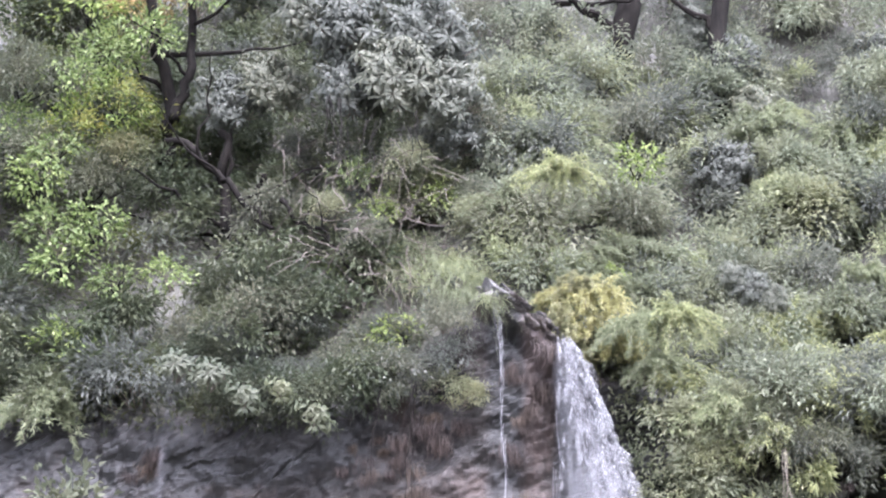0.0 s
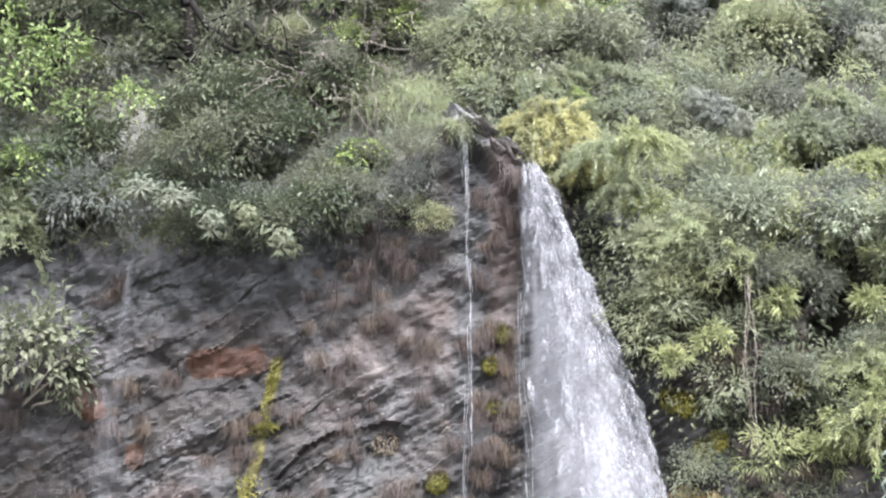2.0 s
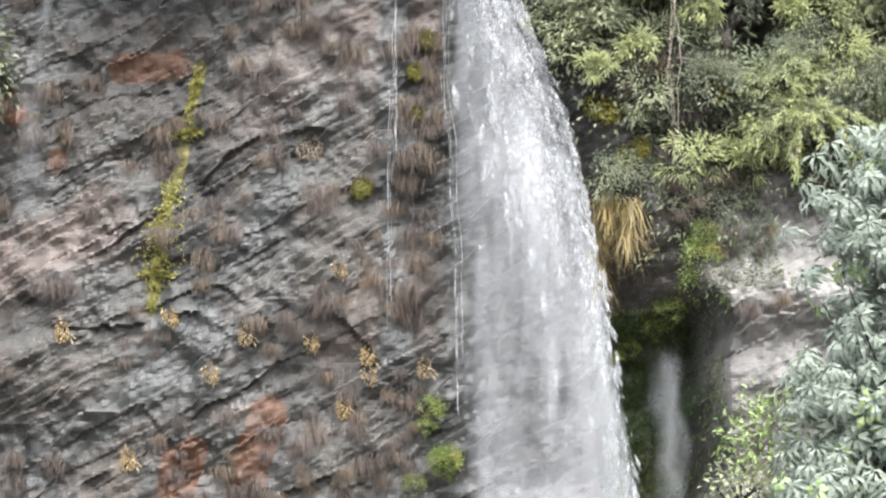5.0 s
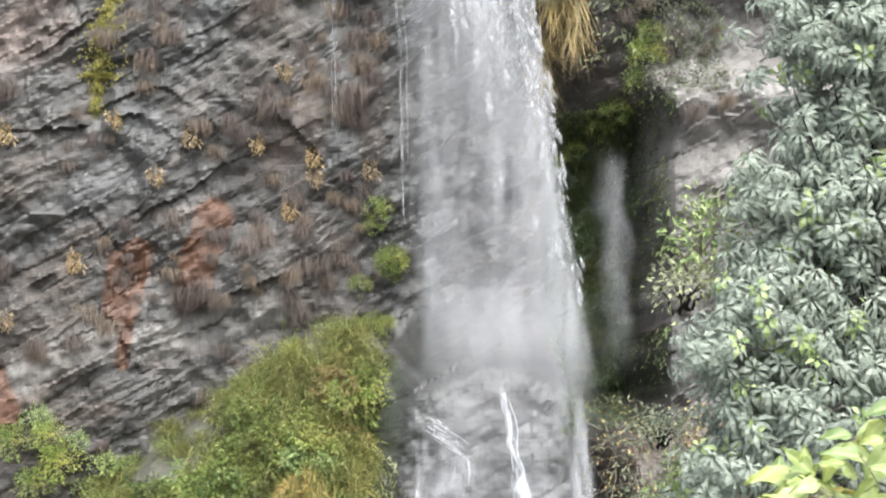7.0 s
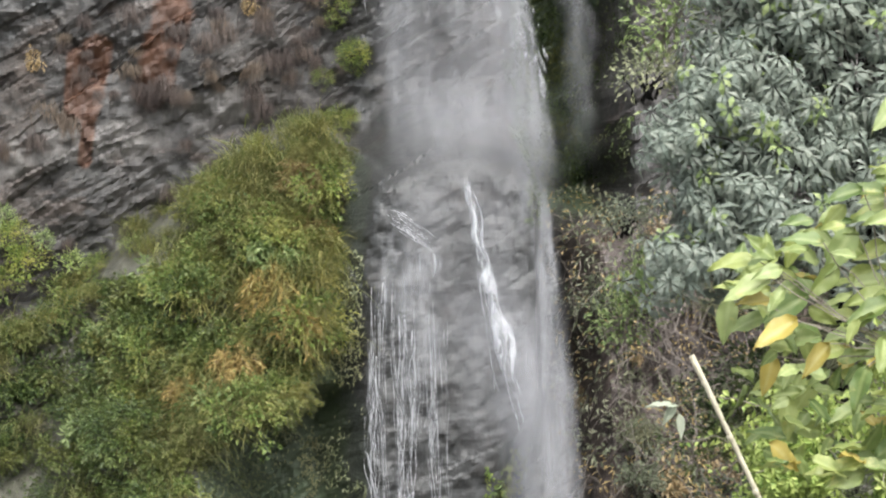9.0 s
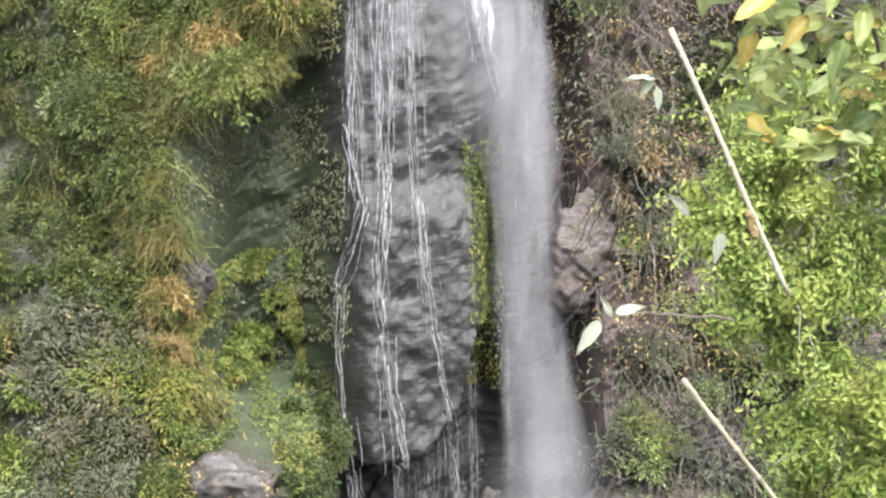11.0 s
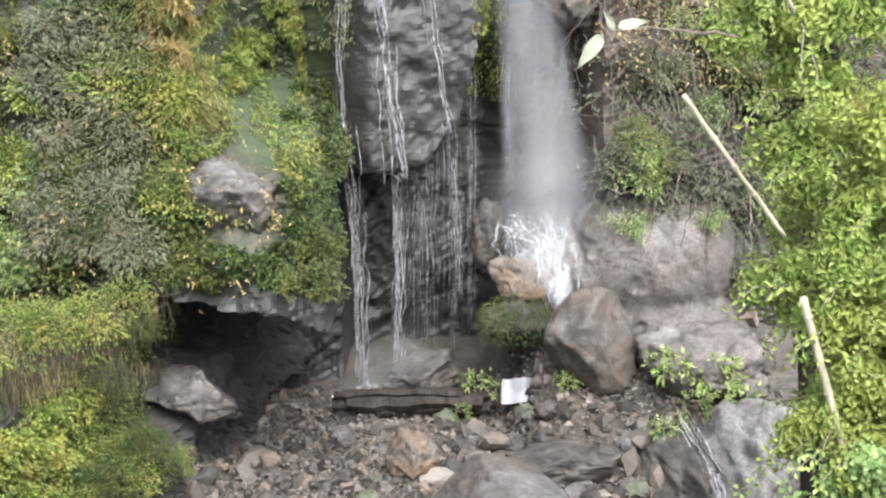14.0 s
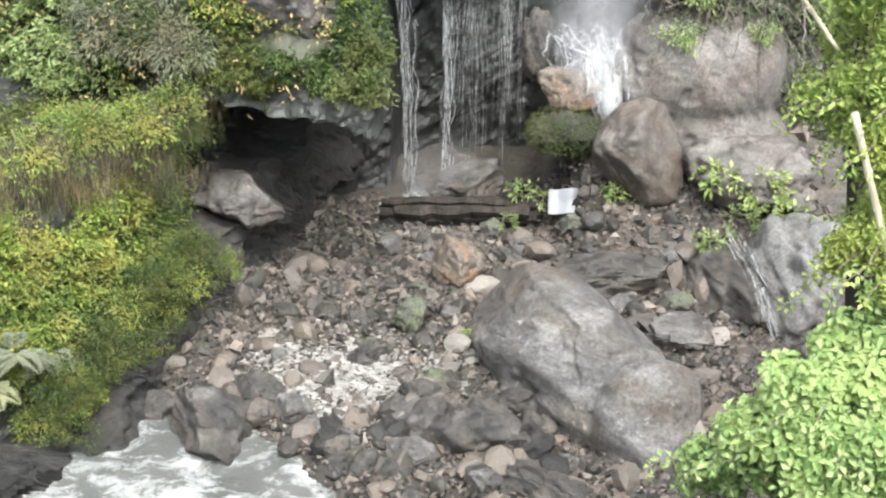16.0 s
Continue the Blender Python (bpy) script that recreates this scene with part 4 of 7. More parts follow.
def curtain(name, zs, left, right, back, setback, material, parent, seed, cols=26, narrow=0.0, wave=0.06, ends=(0.25, 0.9), edge=0.12, lean=False, thin_out=0.0, sway=0.08, ragged=0.05):
    """A rippled sheet between two edges that fall."""
    z = np.arange(zs[0], zs[-1], -0.08)
    up = zs[::-1]
    l, r, y = (np.interp(z, up, e[::-1]) for e in (left, right, back))
    l, r = l + (vnoise(z * 4.5, 3.1, 0, seed) - 0.5) * ragged, r + (vnoise(z * 4.5, 9.7, 0, seed) - 0.5) * ragged
    s = np.linspace(narrow, 1 - narrow * 0.5, cols)
    x = l[:, None] * (1 - s) + r[:, None] * s
    zz = np.broadcast_to(z[:, None], x.shape)
    yy = y[:, None] + setback + (vnoise(x * 6, zz * 0.5, 0, seed) - 0.5) * wave * 2 - np.sin(s * np.pi)[None] * 0.15
    x = x + (vnoise(zz * 1.5, x * 3, 0, seed + 1) - 0.5) * sway
    n, m = x.shape
    soup = Soup()
    i = (np.arange(n - 1)[:, None] * m + np.arange(m - 1)[None]).ravel()
    soup.add(np.stack([x, yy, zz], -1), np.concatenate([np.stack([i, i + m, i + m + 1], 1), np.stack([i, i + m + 1, i + 1], 1)]))
    ob = part(name, soup, material, parent, smooth=True)
    top, foot = (z[0] - z) / max(ends[0], 0.01), (z - z[-1]) / max(ends[1], 0.01)
    q = np.linspace(0, 1, cols)
    soft = ((0.35 + 0.65 * q)[None] if lean else 1.0) * (1 - thin_out * (z[0] - z) / (z[0] - z[-1]))[:, None] * step(0, edge, q)[None] * step(0, edge * 0.6, 1 - q)[None] * (step(0, 1, top) * step(0, 1, foot))[:, None]
    ob.data.attributes.new("body", "FLOAT", "POINT").data.foreach_set("value", soft.astype(np.float32).ravel())
    return ob


def droplets(name, n, zs, left, right, back, material, parent, seed, side, size, label=""):
    """Torn clots of water, drawn out along their fall."""
    r = rs(seed)
    z = zs[0] - (zs[0] - zs[-1]) * r.beta(1.0, 1.9, n)
    up = zs[::-1]
    l, rt, y = (np.interp(z, up, e[::-1]) for e in (left, right, back))
    s = np.clip(side(r, n), -0.03, 1.06)
    x = l * (1 - s) + rt * s
    p = np.stack([x, y - r.uniform(0, 0.3, n), z], -1)
    slope = (np.interp(z - 0.2, up, right[::-1]) - rt) * s + (np.interp(z - 0.2, up, left[::-1]) - l) * (1 - s)
    axis = unit(np.stack([slope, np.full(n, -0.02), np.full(n, -0.2)], -1) + r.randn(n, 3) * 0.03)
    ln = size * np.exp(r.randn(n) * 0.5)
    soup = Soup()
    a = unit(np.cross(axis, np.array([0, 1.0, 0])))
    b = np.cross(axis, a)
    w = (ln * r.uniform(0.14, 0.34, n))[:, None]
    v = np.stack([p, p + axis * ln[:, None] * 0.6 + a * w * 0.5, p + axis * ln[:, None] * 0.7 + b * w * 0.5, p + axis * ln[:, None] * 0.6 - a * w * 0.5,
                  p + axis * ln[:, None] * 0.5 - b * w * 0.5, p + axis * ln[:, None]], 1)
    f = np.array([[0, 1, 2], [0, 2, 3], [0, 3, 4], [0, 4, 1], [5, 2, 1], [5, 3, 2], [5, 4, 3], [5, 1, 4]])
    soup.add(v, (f[None] + (np.arange(n) * 6)[:, None, None]).reshape(-1, 3))
    return part(name, soup, material, parent, label, smooth=True)


def strands(name, xs0, xs1, z0, z1, back, material, parent, seed, width=0.03, wob=0.02, fine=4):
    """Bundles of thin threads of water that break and waver."""
    r = rs(seed)
    for x0, x1, a, b in zip(xs0, xs1, z0, z1):
        n = max(6, int((a - b) / 0.10))
        z = np.linspace(a, b, n)
        mid = np.linspace(x0, x1, n) + (vnoise(z * 1.7, x0 * 7, 0, seed) - 0.5) * wob * 5
        for k in range(fine):
            soup = Soup()
            x = mid + r.randn() * width * 1.0 + (vnoise(z * 4, k * 5.3, x0, seed) - 0.5) * width * 2.2
            w = width * r.uniform(0.05, 0.15) * (0.3 + 1.3 * vnoise(z * 7.0, x0 * 9 + k, 0, seed))
            tube(soup, np.stack([x, back(x, z) - k * 0.01, z + r.uniform(-0.1, 0.1)], -1), w, 4)
            part(name, soup, material, parent, smooth=True)


def on_wall(gap):
    return lambda x, z: wall_y(x, z, False) - gap


fall = tagged(new("waterfall"), "tall white waterfall leaping from a rock lip", "waterfall")
curtain("back_sheet", FALL_Z, FALL_L, FALL_R, FALL_Y, 0.10, WATER_SHEET, fall, 5, edge=0.05, ends=(0.02, 0.8), lean=True, thin_out=0.5)
curtain("middle_sheet", FALL_Z[:7], FALL_L[:7], FALL_R[:7], FALL_Y[:7], 0.0, WATER_SHEET, fall, 6, narrow=0.05, ends=(0.1, 3.5), edge=0.2, lean=True)
curtain("front_sheet", FALL_Z[:8], FALL_L[:8], FALL_R[:8], FALL_Y[:8], -0.12, WATER_VEIL, fall, 7, narrow=0.02, ends=(0.1, 1.2), thin_out=0.2, lean=True)
curtain("mist_sheet", FALL_Z, FALL_L, FALL_R, FALL_Y, -0.2, WATER_MIST, fall, 4, narrow=0.02, ends=(0.5, 0.8))
rightward = lambda r, n: 1.02 - np.abs(r.randn(n)) * 0.30
droplets("torn_water", 1800, FALL_Z[:7], FALL_L[:7], FALL_R[:7], FALL_Y[:7], WATER_CLUMP, fall, 8, rightward, 0.15, "broken clots of white water")
droplets("torn_edge", 1300, FALL_Z[:8], FALL_L[:8], FALL_R[:8], FALL_Y[:8], WATER_CLUMP, fall, 3, lambda r, n: 1.03 - np.abs(r.randn(n)) * 0.10, 0.11)
curtain("edge_streak", FALL_Z[4:], tuple(q - 0.32 for q in FALL_R[4:]), tuple(q + 0.02 for q in FALL_R[4:]), FALL_Y[4:], -0.15, WATER_SHEET, fall, 43, 12, ends=(0.8, 0.8), edge=0.3)
strands("edge_strand", [1.27, 1.25], [1.42, 1.40], [18.2, 17.0], [12.9, 12.2], lambda x, z: np.interp(z, FALL_Z[::-1], FALL_Y[::-1]) - 0.1, WATER_STRAND, fall, 10, 0.014, 0.02, 3)

veil = tagged(new("waterfall_veil"), "thin misty veil of falling water reaching the boulders", "waterfall")
curtain("back_sheet", VEIL_Z, VEIL_L, VEIL_R, VEIL_Y, 0.1, WATER_SHEET, veil, 15, narrow=0.1, ends=(1.1, 0.9))
curtain("front_sheet", VEIL_Z, VEIL_L, VEIL_R, VEIL_Y, -0.1, WATER_SHEET, veil, 16, narrow=0.16, edge=0.3, thin_out=0.15, ends=(1.1, 0.9))
curtain("crest_spray", (11.6, 11.0, 10.4, 9.6), (1.45, 1.45, 1.4, 1.35), (3.3, 3.4, 3.45, 3.5), (20.3, 20.2, 20.05, 19.9), -0.25, WATER_MIST, fall, 38, ends=(0.6, 0.7), edge=0.4, thin_out=0.6)
curtain("soft_sheet", VEIL_Z[1:], VEIL_L[1:], VEIL_R[1:], VEIL_Y[1:], -0.05, WATER_MIST, veil, 14, narrow=0.1, ends=(1.1, 0.9), edge=0.3)
curtain("mist_sheet", VEIL_Z[2:], VEIL_L[2:], VEIL_R[2:], VEIL_Y[2:], -0.2, WATER_MIST, veil, 18, ends=(1.1, 0.9))

thread = tagged(new("water_thread"), "single thin thread of water down the dark rock", "waterfall")
strands("thread", [0.50, 0.64, 0.665, 0.67], [0.64, 0.665, 0.70, 0.68], [19.25, 18.95, 17.4, 16.0], [18.9, 17.2, 15.2, 13.2], lambda x, z: np.full_like(z, 21.3), WATER_STRAND, thread, 20, 0.018, 0.006)
strands("upper_strand", [0.50, 0.56, 0.62], [0.62, 0.64, 0.66], [19.3, 19.2, 19.0], [18.7, 18.4, 17.9], lambda x, z: np.full_like(z, 21.28), WATER_STRAND, thread, 19, 0.018, 0.004)

lower = tagged(new("lower_waterfall"), "white water threads sliding down a dark rock hump", "waterfall")
r0 = rs(77)
front = on_wall(0.16)
fore = lambda x, z: np.minimum(front(x, z), 19.9)
hump_y = lambda z, gap=0.22: tuple(float(wall_y(2.2, q, False)) - gap for q in z)
tz = (10.42, 10.3, 9.9, 9.5, 9.0, 8.6, 8.1)
curtain("main_tongue", tz, (2.16, 2.28, 2.37, 2.42, 2.50, 2.56, 2.68), (2.36, 2.42, 2.47, 2.56, 2.68, 2.74, 2.84), hump_y(tz), 0, WATER_BROKEN, lower, 21, 10, ends=(0.15, 0.7), edge=0.3, sway=0.2, ragged=0.14)
curtain("tongue_core", tz, (2.2, 2.31, 2.40, 2.46, 2.54, 2.60, 2.70), (2.34, 2.40, 2.45, 2.53, 2.65, 2.70, 2.80), hump_y(tz, 0.3), 0, WATER_BROKEN, lower, 39, 10, ends=(0.15, 0.9), edge=0.3, sway=0.2, ragged=0.14)
strands("tongue_strand", [2.36, 2.42, 2.5, 2.6], [2.62, 2.66, 2.68, 2.84], [10.3, 10.2, 9.6, 8.9], [8.7, 8.5, 8.3, 7.9], front, WATER_STRAND, lower, 37, 0.035, 0.012, 4)
strands("crest_strand", [1.56, 1.6, 1.66], [1.95, 1.9, 2.0], [10.03, 10.02, 10.0], [9.78, 9.8, 9.75], front, WATER_STRAND, lower, 34, 0.03, 0.004, 6)
fz = (10.0, 9.6, 9.0, 8.4, 7.8)
curtain("left_fan", fz, (1.50, 1.36, 1.30, 1.26, 1.25), (1.62, 1.58, 1.52, 1.48, 1.46), hump_y(fz), 0, WATER_FOAM, lower, 35, 10, ends=(0.3, 1.2), edge=0.3, sway=0.2, ragged=0.2, thin_out=0.7)
fz = (9.85, 9.4, 8.8, 8.0, 7.2)
curtain("middle_fan", fz, (1.74, 1.70, 1.64, 1.60, 1.6), (1.98, 2.0, 1.98, 1.96, 1.95), hump_y(fz), 0, WATER_FOAM, lower, 40, 10, ends=(0.3, 1.6), edge=0.3, sway=0.2, ragged=0.2, thin_out=0.7)
fx = r0.uniform(1.26, 2.15, 30)
strands("hump_strand", fx, fx + r0.uniform(-0.07, 0.07, 30), r0.uniform(8.2, 9.4, 30), r0.uniform(6.8, 7.9, 30), lambda x, z: np.minimum(front(x, z), 19.45), WATER_STRAND, lower, 22, 0.020, 0.012, 2)
strands("left_thread", [1.36, 1.33, 1.44, 1.17, 1.17, 1.28, 1.31, 1.33], [1.33, 1.45, 1.17, 1.17, 1.30, 1.38, 1.39, 1.40], [8.7, 7.6, 6.85, 6.0, 4.6, 3.9, 3.6, 3.5], [7.5, 6.8, 5.9, 4.5, 3.5, 1.7, 1.65, 1.6], fore, WATER_STRAND, lower, 23, 0.04, 0.008, 6)
strands("middle_thread", [1.70, 1.67, 1.58, 1.57, 1.60, 1.73, 1.74, 1.63], [1.67, 1.58, 1.57, 1.60, 1.73, 1.76, 1.75, 1.80], [8.9, 7.2, 6.3, 6.0, 5.5, 4.15, 3.6, 5.3], [7.1, 6.2, 5.8, 5.4, 4.1, 1.7, 1.7, 4.1], fore, WATER_STRAND, lower, 24, 0.042, 0.008, 6)
strands("right_thread", [1.91, 1.95, 1.98, 2.0, 2.08, 2.28, 2.38], [1.95, 2.09, 2.02, 2.08, 2.28, 2.38, 2.42], [8.4, 6.9, 6.9, 6.6, 5.6, 4.65, 3.8], [6.9, 5.9, 6.0, 5.5, 4.6, 3.7, 2.6], fore, WATER_STRAND, lower, 25, 0.032, 0.008, 5)
xs = r0.uniform(1.72, 2.62, 34)
strands("drip_curtain", xs, xs + 0.02, np.interp(xs, LEDGE_X, LEDGE_Z) + r0.uniform(-0.4, 0.05, 34), r0.uniform(1.8, 2.8, 34), lambda x, z: np.full_like(z, 19.9), WATER_STRAND, lower, 26, 0.015, 0.008, 2)

curtain("film_of_water", (10.45, 9.8, 9.0, 8.2), (1.62, 1.45, 1.4, 1.4), (2.8, 2.9, 3.0, 3.0), (19.85, 19.8, 19.7, 19.5), 0, WATER_MIST, lower, 27, ends=(0.4, 1.3), edge=0.25)
curtain("front_film", (9.6, 9.0, 8.4, 7.4), (2.0, 2.0, 2.0, 2.1), (2.9, 3.0, 3.1, 3.1), (19.75, 19.7, 19.6, 19.4), 0, WATER_MIST, lower, 46, ends=(0.6, 1.0), edge=0.35)

side = tagged(new("side_waterfall"), "faint small waterfall in a mossy recess", "waterfall")
curtain("sheet", (13.15, 12.4, 11.4, 10.4), (3.66, 3.6, 3.56, 3.55), (3.98, 4.04, 4.08, 4.1), (21.8, 21.75, 21.7, 21.6), 0, WATER_MIST, side, 31, 16, edge=0.5, ragged=0.2, thin_out=0.4, ends=(0.25, 1.0))
curtain("front_sheet", (13.05, 12.4, 11.6, 10.8), (3.72, 3.68, 3.66, 3.64), (3.92, 3.95, 3.98, 4.0), (21.7, 21.65, 21.6, 21.5), 0, WATER_MIST, side, 33, 14, edge=0.5, ragged=0.15, ends=(0.25, 1.2), thin_out=0.5)
streak = tagged(new("wall_trickle"), "pale trickle spreading down the dark rock face", "waterfall")
curtain("film_of_water", (18.0, 17.1, 15.8, 14.2), (-3.20, -3.32, -3.55, -3.6), (-3.12, -3.18, -3.22, -3.1), tuple(float(wall_y(-3.3, q, False)) - 0.35 for q in (18.0, 17.1, 15.8, 14.2)), 0, WATER_MIST, streak, 32, 14, edge=0.5, ragged=0.15, thin_out=0.6)
curtain("upper_film", (18.0, 17.6, 17.0), (-3.19, -3.24, -3.32), (-3.13, -3.16, -3.22), (21.3, 21.35, 21.4), 0, WATER_VEIL, streak, 36, 6)

splash = tagged(new("splash"), "white splashing water over the boulders", "waterfall")
s = Soup()
r = rs(91)
for k in range(46):
    near_side = k % 3 == 0
    a = np.array([r.uniform(2.8, 3.95), 19.7, r.uniform(3.25, 3.6)])
    b = np.array([2.95 + r.randn() * 0.1, 19.3, 3.05]) if near_side else np.array([3.45 + r.randn() * 0.12, 19.0, 2.7 + r.uniform(0, 0.35)])
    p = wander(a, b, 8, 0.035, r)
    p[:, 2] += np.sin(np.linspace(0, np.pi, 8)) * 0.06
    tube(s, p, np.linspace(0.014, 0.006, 8) * r.uniform(0.3, 1.1), 5)
part("runnels", s, WATER_STRAND, splash, smooth=True)
curtain("foam_slope", (3.8, 3.5, 3.25, 3.0, 2.75), (2.7, 2.75, 2.85, 3.05, 3.25), (4.1, 4.05, 3.85, 3.62, 3.5), (19.65, 19.5, 19.3, 19.05, 18.85), -0.15, WATER_FOAM, splash, 99, 20, ends=(0.25, 0.25), edge=0.3, ragged=0.2)
curtain("foot_foam", (1.95, 1.8, 1.6), (1.22, 1.2, 1.15), (1.5, 1.55, 1.6), (19.6, 19.5, 19.4), -0.1, WATER_FOAM, splash, 100, 12, ends=(0.2, 0.05), edge=0.3)
curtain("foam_sheet", (3.85, 3.5, 3.2, 2.9, 2.6), (2.75, 2.85, 3.0, 3.2, 3.3), (4.05, 4.0, 3.8, 3.6, 3.5), (19.75, 19.6, 19.4, 19.1, 18.9), 0.0, WATER_SHEET, splash, 94, 20, ends=(0.3, 0.3), edge=0.2)
curtain("foam_front", (3.6, 3.3, 3.0, 2.7), (2.9, 2.95, 3.1, 3.3), (3.9, 3.85, 3.7, 3.5), (19.6, 19.4, 19.2, 18.95), -0.1, WATER_SHEET, splash, 96, 20, ends=(0.3, 0.3), edge=0.2)
curtain("spray_sheet", (4.6, 3.8, 3.0), (2.5, 2.5, 2.6), (4.1, 4.3, 4.2), (19.7, 19.6, 19.4), -0.2, WATER_MIST, splash, 97, ends=(0.7, 0.5), edge=0.35)
curtain("foot_spray", (2.5, 2.1, 1.6), (1.1, 1.0, 1.0), (1.9, 2.1, 2.1), (19.7, 19.6, 19.5), -0.1, WATER_MIST, splash, 98, ends=(0.4, 0.2), edge=0.35)

stream = lone("stream", grid_mesh("stream", np.arange(-5, 1.0, 0.08), np.arange(10.5, 15.6, 0.08),
              lambda a, b: np.stack([a, b, 1.30 + 0.05 * (b - 14) + (fbm(a * 2, b * 2, 0, 95) - 0.5) * 0.14], -1), POOL), POOL, "foaming stream water running between stones", "stream", "structure")

# ---- loose stones ----
PALE_STONE, n_, l_, b_ = mat("pale_gravel")
l_.new(ramp(n_, l_, noise_tex(n_, l_, 9, 5), ((0.3, (0.14, 0.13, 0.122)), (0.7, (0.31, 0.295, 0.28)))), b_.inputs["Base Color"])
b_.inputs["Roughness"].default_value = 0.8
stone_kinds = [rock_mesh("stone", 200 + k, (1, 0.8, 0.5 + 0.04 * k), 12, 0.05, 2, STONE) for k in range(10)]
r = rs(301)
ground = bpy.data.objects["ground"]
for k in range(290):
    x, y = r.uniform(-1.6, 4.4), r.uniform(13.6, 18.9)
    q = 0.075 * np.exp(abs(r.randn()) * 0.55)
    st = part("stone", stone_kinds[k % 10], STONE, ground)
    st.matrix_world = pose(x, y, float(bed_z(x, y)) + q * 0.3, r.uniform(-25, 25), r.uniform(-25, 25), r.uniform(0, 360)) @ Matrix.Scale(min(q, 0.22), 4)
s = Soup()
box = np.array([[a, b, c] for a in (-1, 1) for b in (-1, 1) for c in (-1, 1)], float)
box_faces = np.array([[0, 1, 3], [0, 3, 2], [4, 6, 7], [4, 7, 5], [0, 4, 5], [0, 5, 1], [2, 3, 7], [2, 7, 6], [0, 2, 6], [0, 6, 4], [1, 5, 7], [1, 7, 3]])
n = 24000
x, y = r.uniform(-2.3, 5.6, n), r.uniform(13.0, 19.8, n)
q = 0.013 * np.exp(np.abs(r.randn(n)) * 0.65)
v = box[None] * (1 + r.uniform(-0.75, 0.35, (n, 8, 3))) * np.array([1, 0.8, 0.6])
turns = unit(r.randn(n, 4) * (1, 0.35, 0.35, 1))
a, b, c, d = turns.T
m = np.stack([np.stack([1 - 2 * (c * c + d * d), 2 * (b * c - a * d), 2 * (b * d + a * c)], -1), np.stack([2 * (b * c + a * d), 1 - 2 * (b * b + d * d), 2 * (c * d - a * b)], -1),
              np.stack([2 * (b * d - a * c), 2 * (c * d + a * b), 1 - 2 * (b * b + c * c)], -1)], 1)
v = np.einsum("nij,nkj->nki", m, v) * q[:, None, None] + np.stack([x, y, bed_z(x, y) + (fbm(x * 5, y * 5, 0, 71, 3) - 0.5) * 0.12 + q * 0.25], -1)[:, None]
s.add(v, (box_faces[None] + (np.arange(n) * 8)[:, None, None]).reshape(-1, 3))
lone("pebbles", s, STONE, "small loose grey and brown pebbles", "pebbles", "stuff")

s = Soup()
n = 4600
x, y = r.uniform(-1.6, 4.6, n), r.uniform(13.4, 19.2, n)
leaves(s, np.stack([x, y, bed_z(x, y) + 0.06 + r.uniform(0, 0.03, n)], -1), unit(r.randn(n, 3) * (1, 1, 0.3)), unit(r.randn(n, 3) * 0.4 + (0, -0.3, 1)), r.uniform(0.03, 0.09, n), 0.03, plain=True)
lone("leaf_litter", s, LEAF_DEAD, "fallen brown leaves scattered over the stones", "leaf litter", "stuff")
r2 = rs(341)
n = 3200
x, y = 0.42 + r2.randn(n) * 0.42, 15.65 + r2.randn(n) * 0.32
q = 0.011 * np.exp(np.abs(r2.randn(n)) * 0.5)
v = box[None] * (1 + r2.uniform(-0.75, 0.35, (n, 8, 3))) * np.array([1, 0.8, 0.6]) * q[:, None, None] + np.stack([x, y, bed_z(x, y) + (fbm(x * 5, y * 5, 0, 71, 3) - 0.5) * 0.12 + 0.03], -1)[:, None]
s = Soup()
s.add(v, (box_faces[None] + (np.arange(n) * 8)[:, None, None]).reshape(-1, 3))
lone("pale_gravel", s, PALE_STONE, "pale whitish gravel washed together", "gravel", "stuff")
for k in range(64):
    x, y, q = r2.uniform(-0.3, 2.4), r2.uniform(13.7, 15.6), r2.uniform(0.10, 0.27)
    if abs(x - 0.42) < 0.45 and y > 15.15:
        continue
    boulder(700 + k, (x, y, float(bed_z(x, y)) + q * 0.25), (q, q * 0.85, q * 0.7), (r2.uniform(-20, 20), r2.uniform(-25, 25), r2.uniform(0, 360)), (WET_ROCK, DARK_WET, BOULDER_ROCK, RUST_WET, WET_ROCK)[k % 5],
            ("dark wet angular stone in the stream bed", "dark wet angular stone in the stream bed", "grey angular stone in the stream bed", "brown wet stone in the stream bed", "dark wet angular stone in the stream bed")[k % 5], 12, "stone", 3)
for k in range(46):
    x, y, q = r2.uniform(-0.4, 3.9), r2.uniform(15.8, 18.8), r2.uniform(0.08, 0.18)
    boulder(560 + k, (x, y, float(bed_z(x, y)) + q * 0.25), (q, q * 0.85, q * 0.7), (r2.uniform(-20, 20), r2.uniform(-25, 25), r2.uniform(0, 360)), (WET_ROCK, MOSSY_ROCK, BOULDER_ROCK, WET_ROCK)[k % 4],
            ("dark wet stone below the falls", "mossy wet stone below the falls", "grey stone below the falls", "dark wet stone below the falls")[k % 4], 12, "stone", 3)

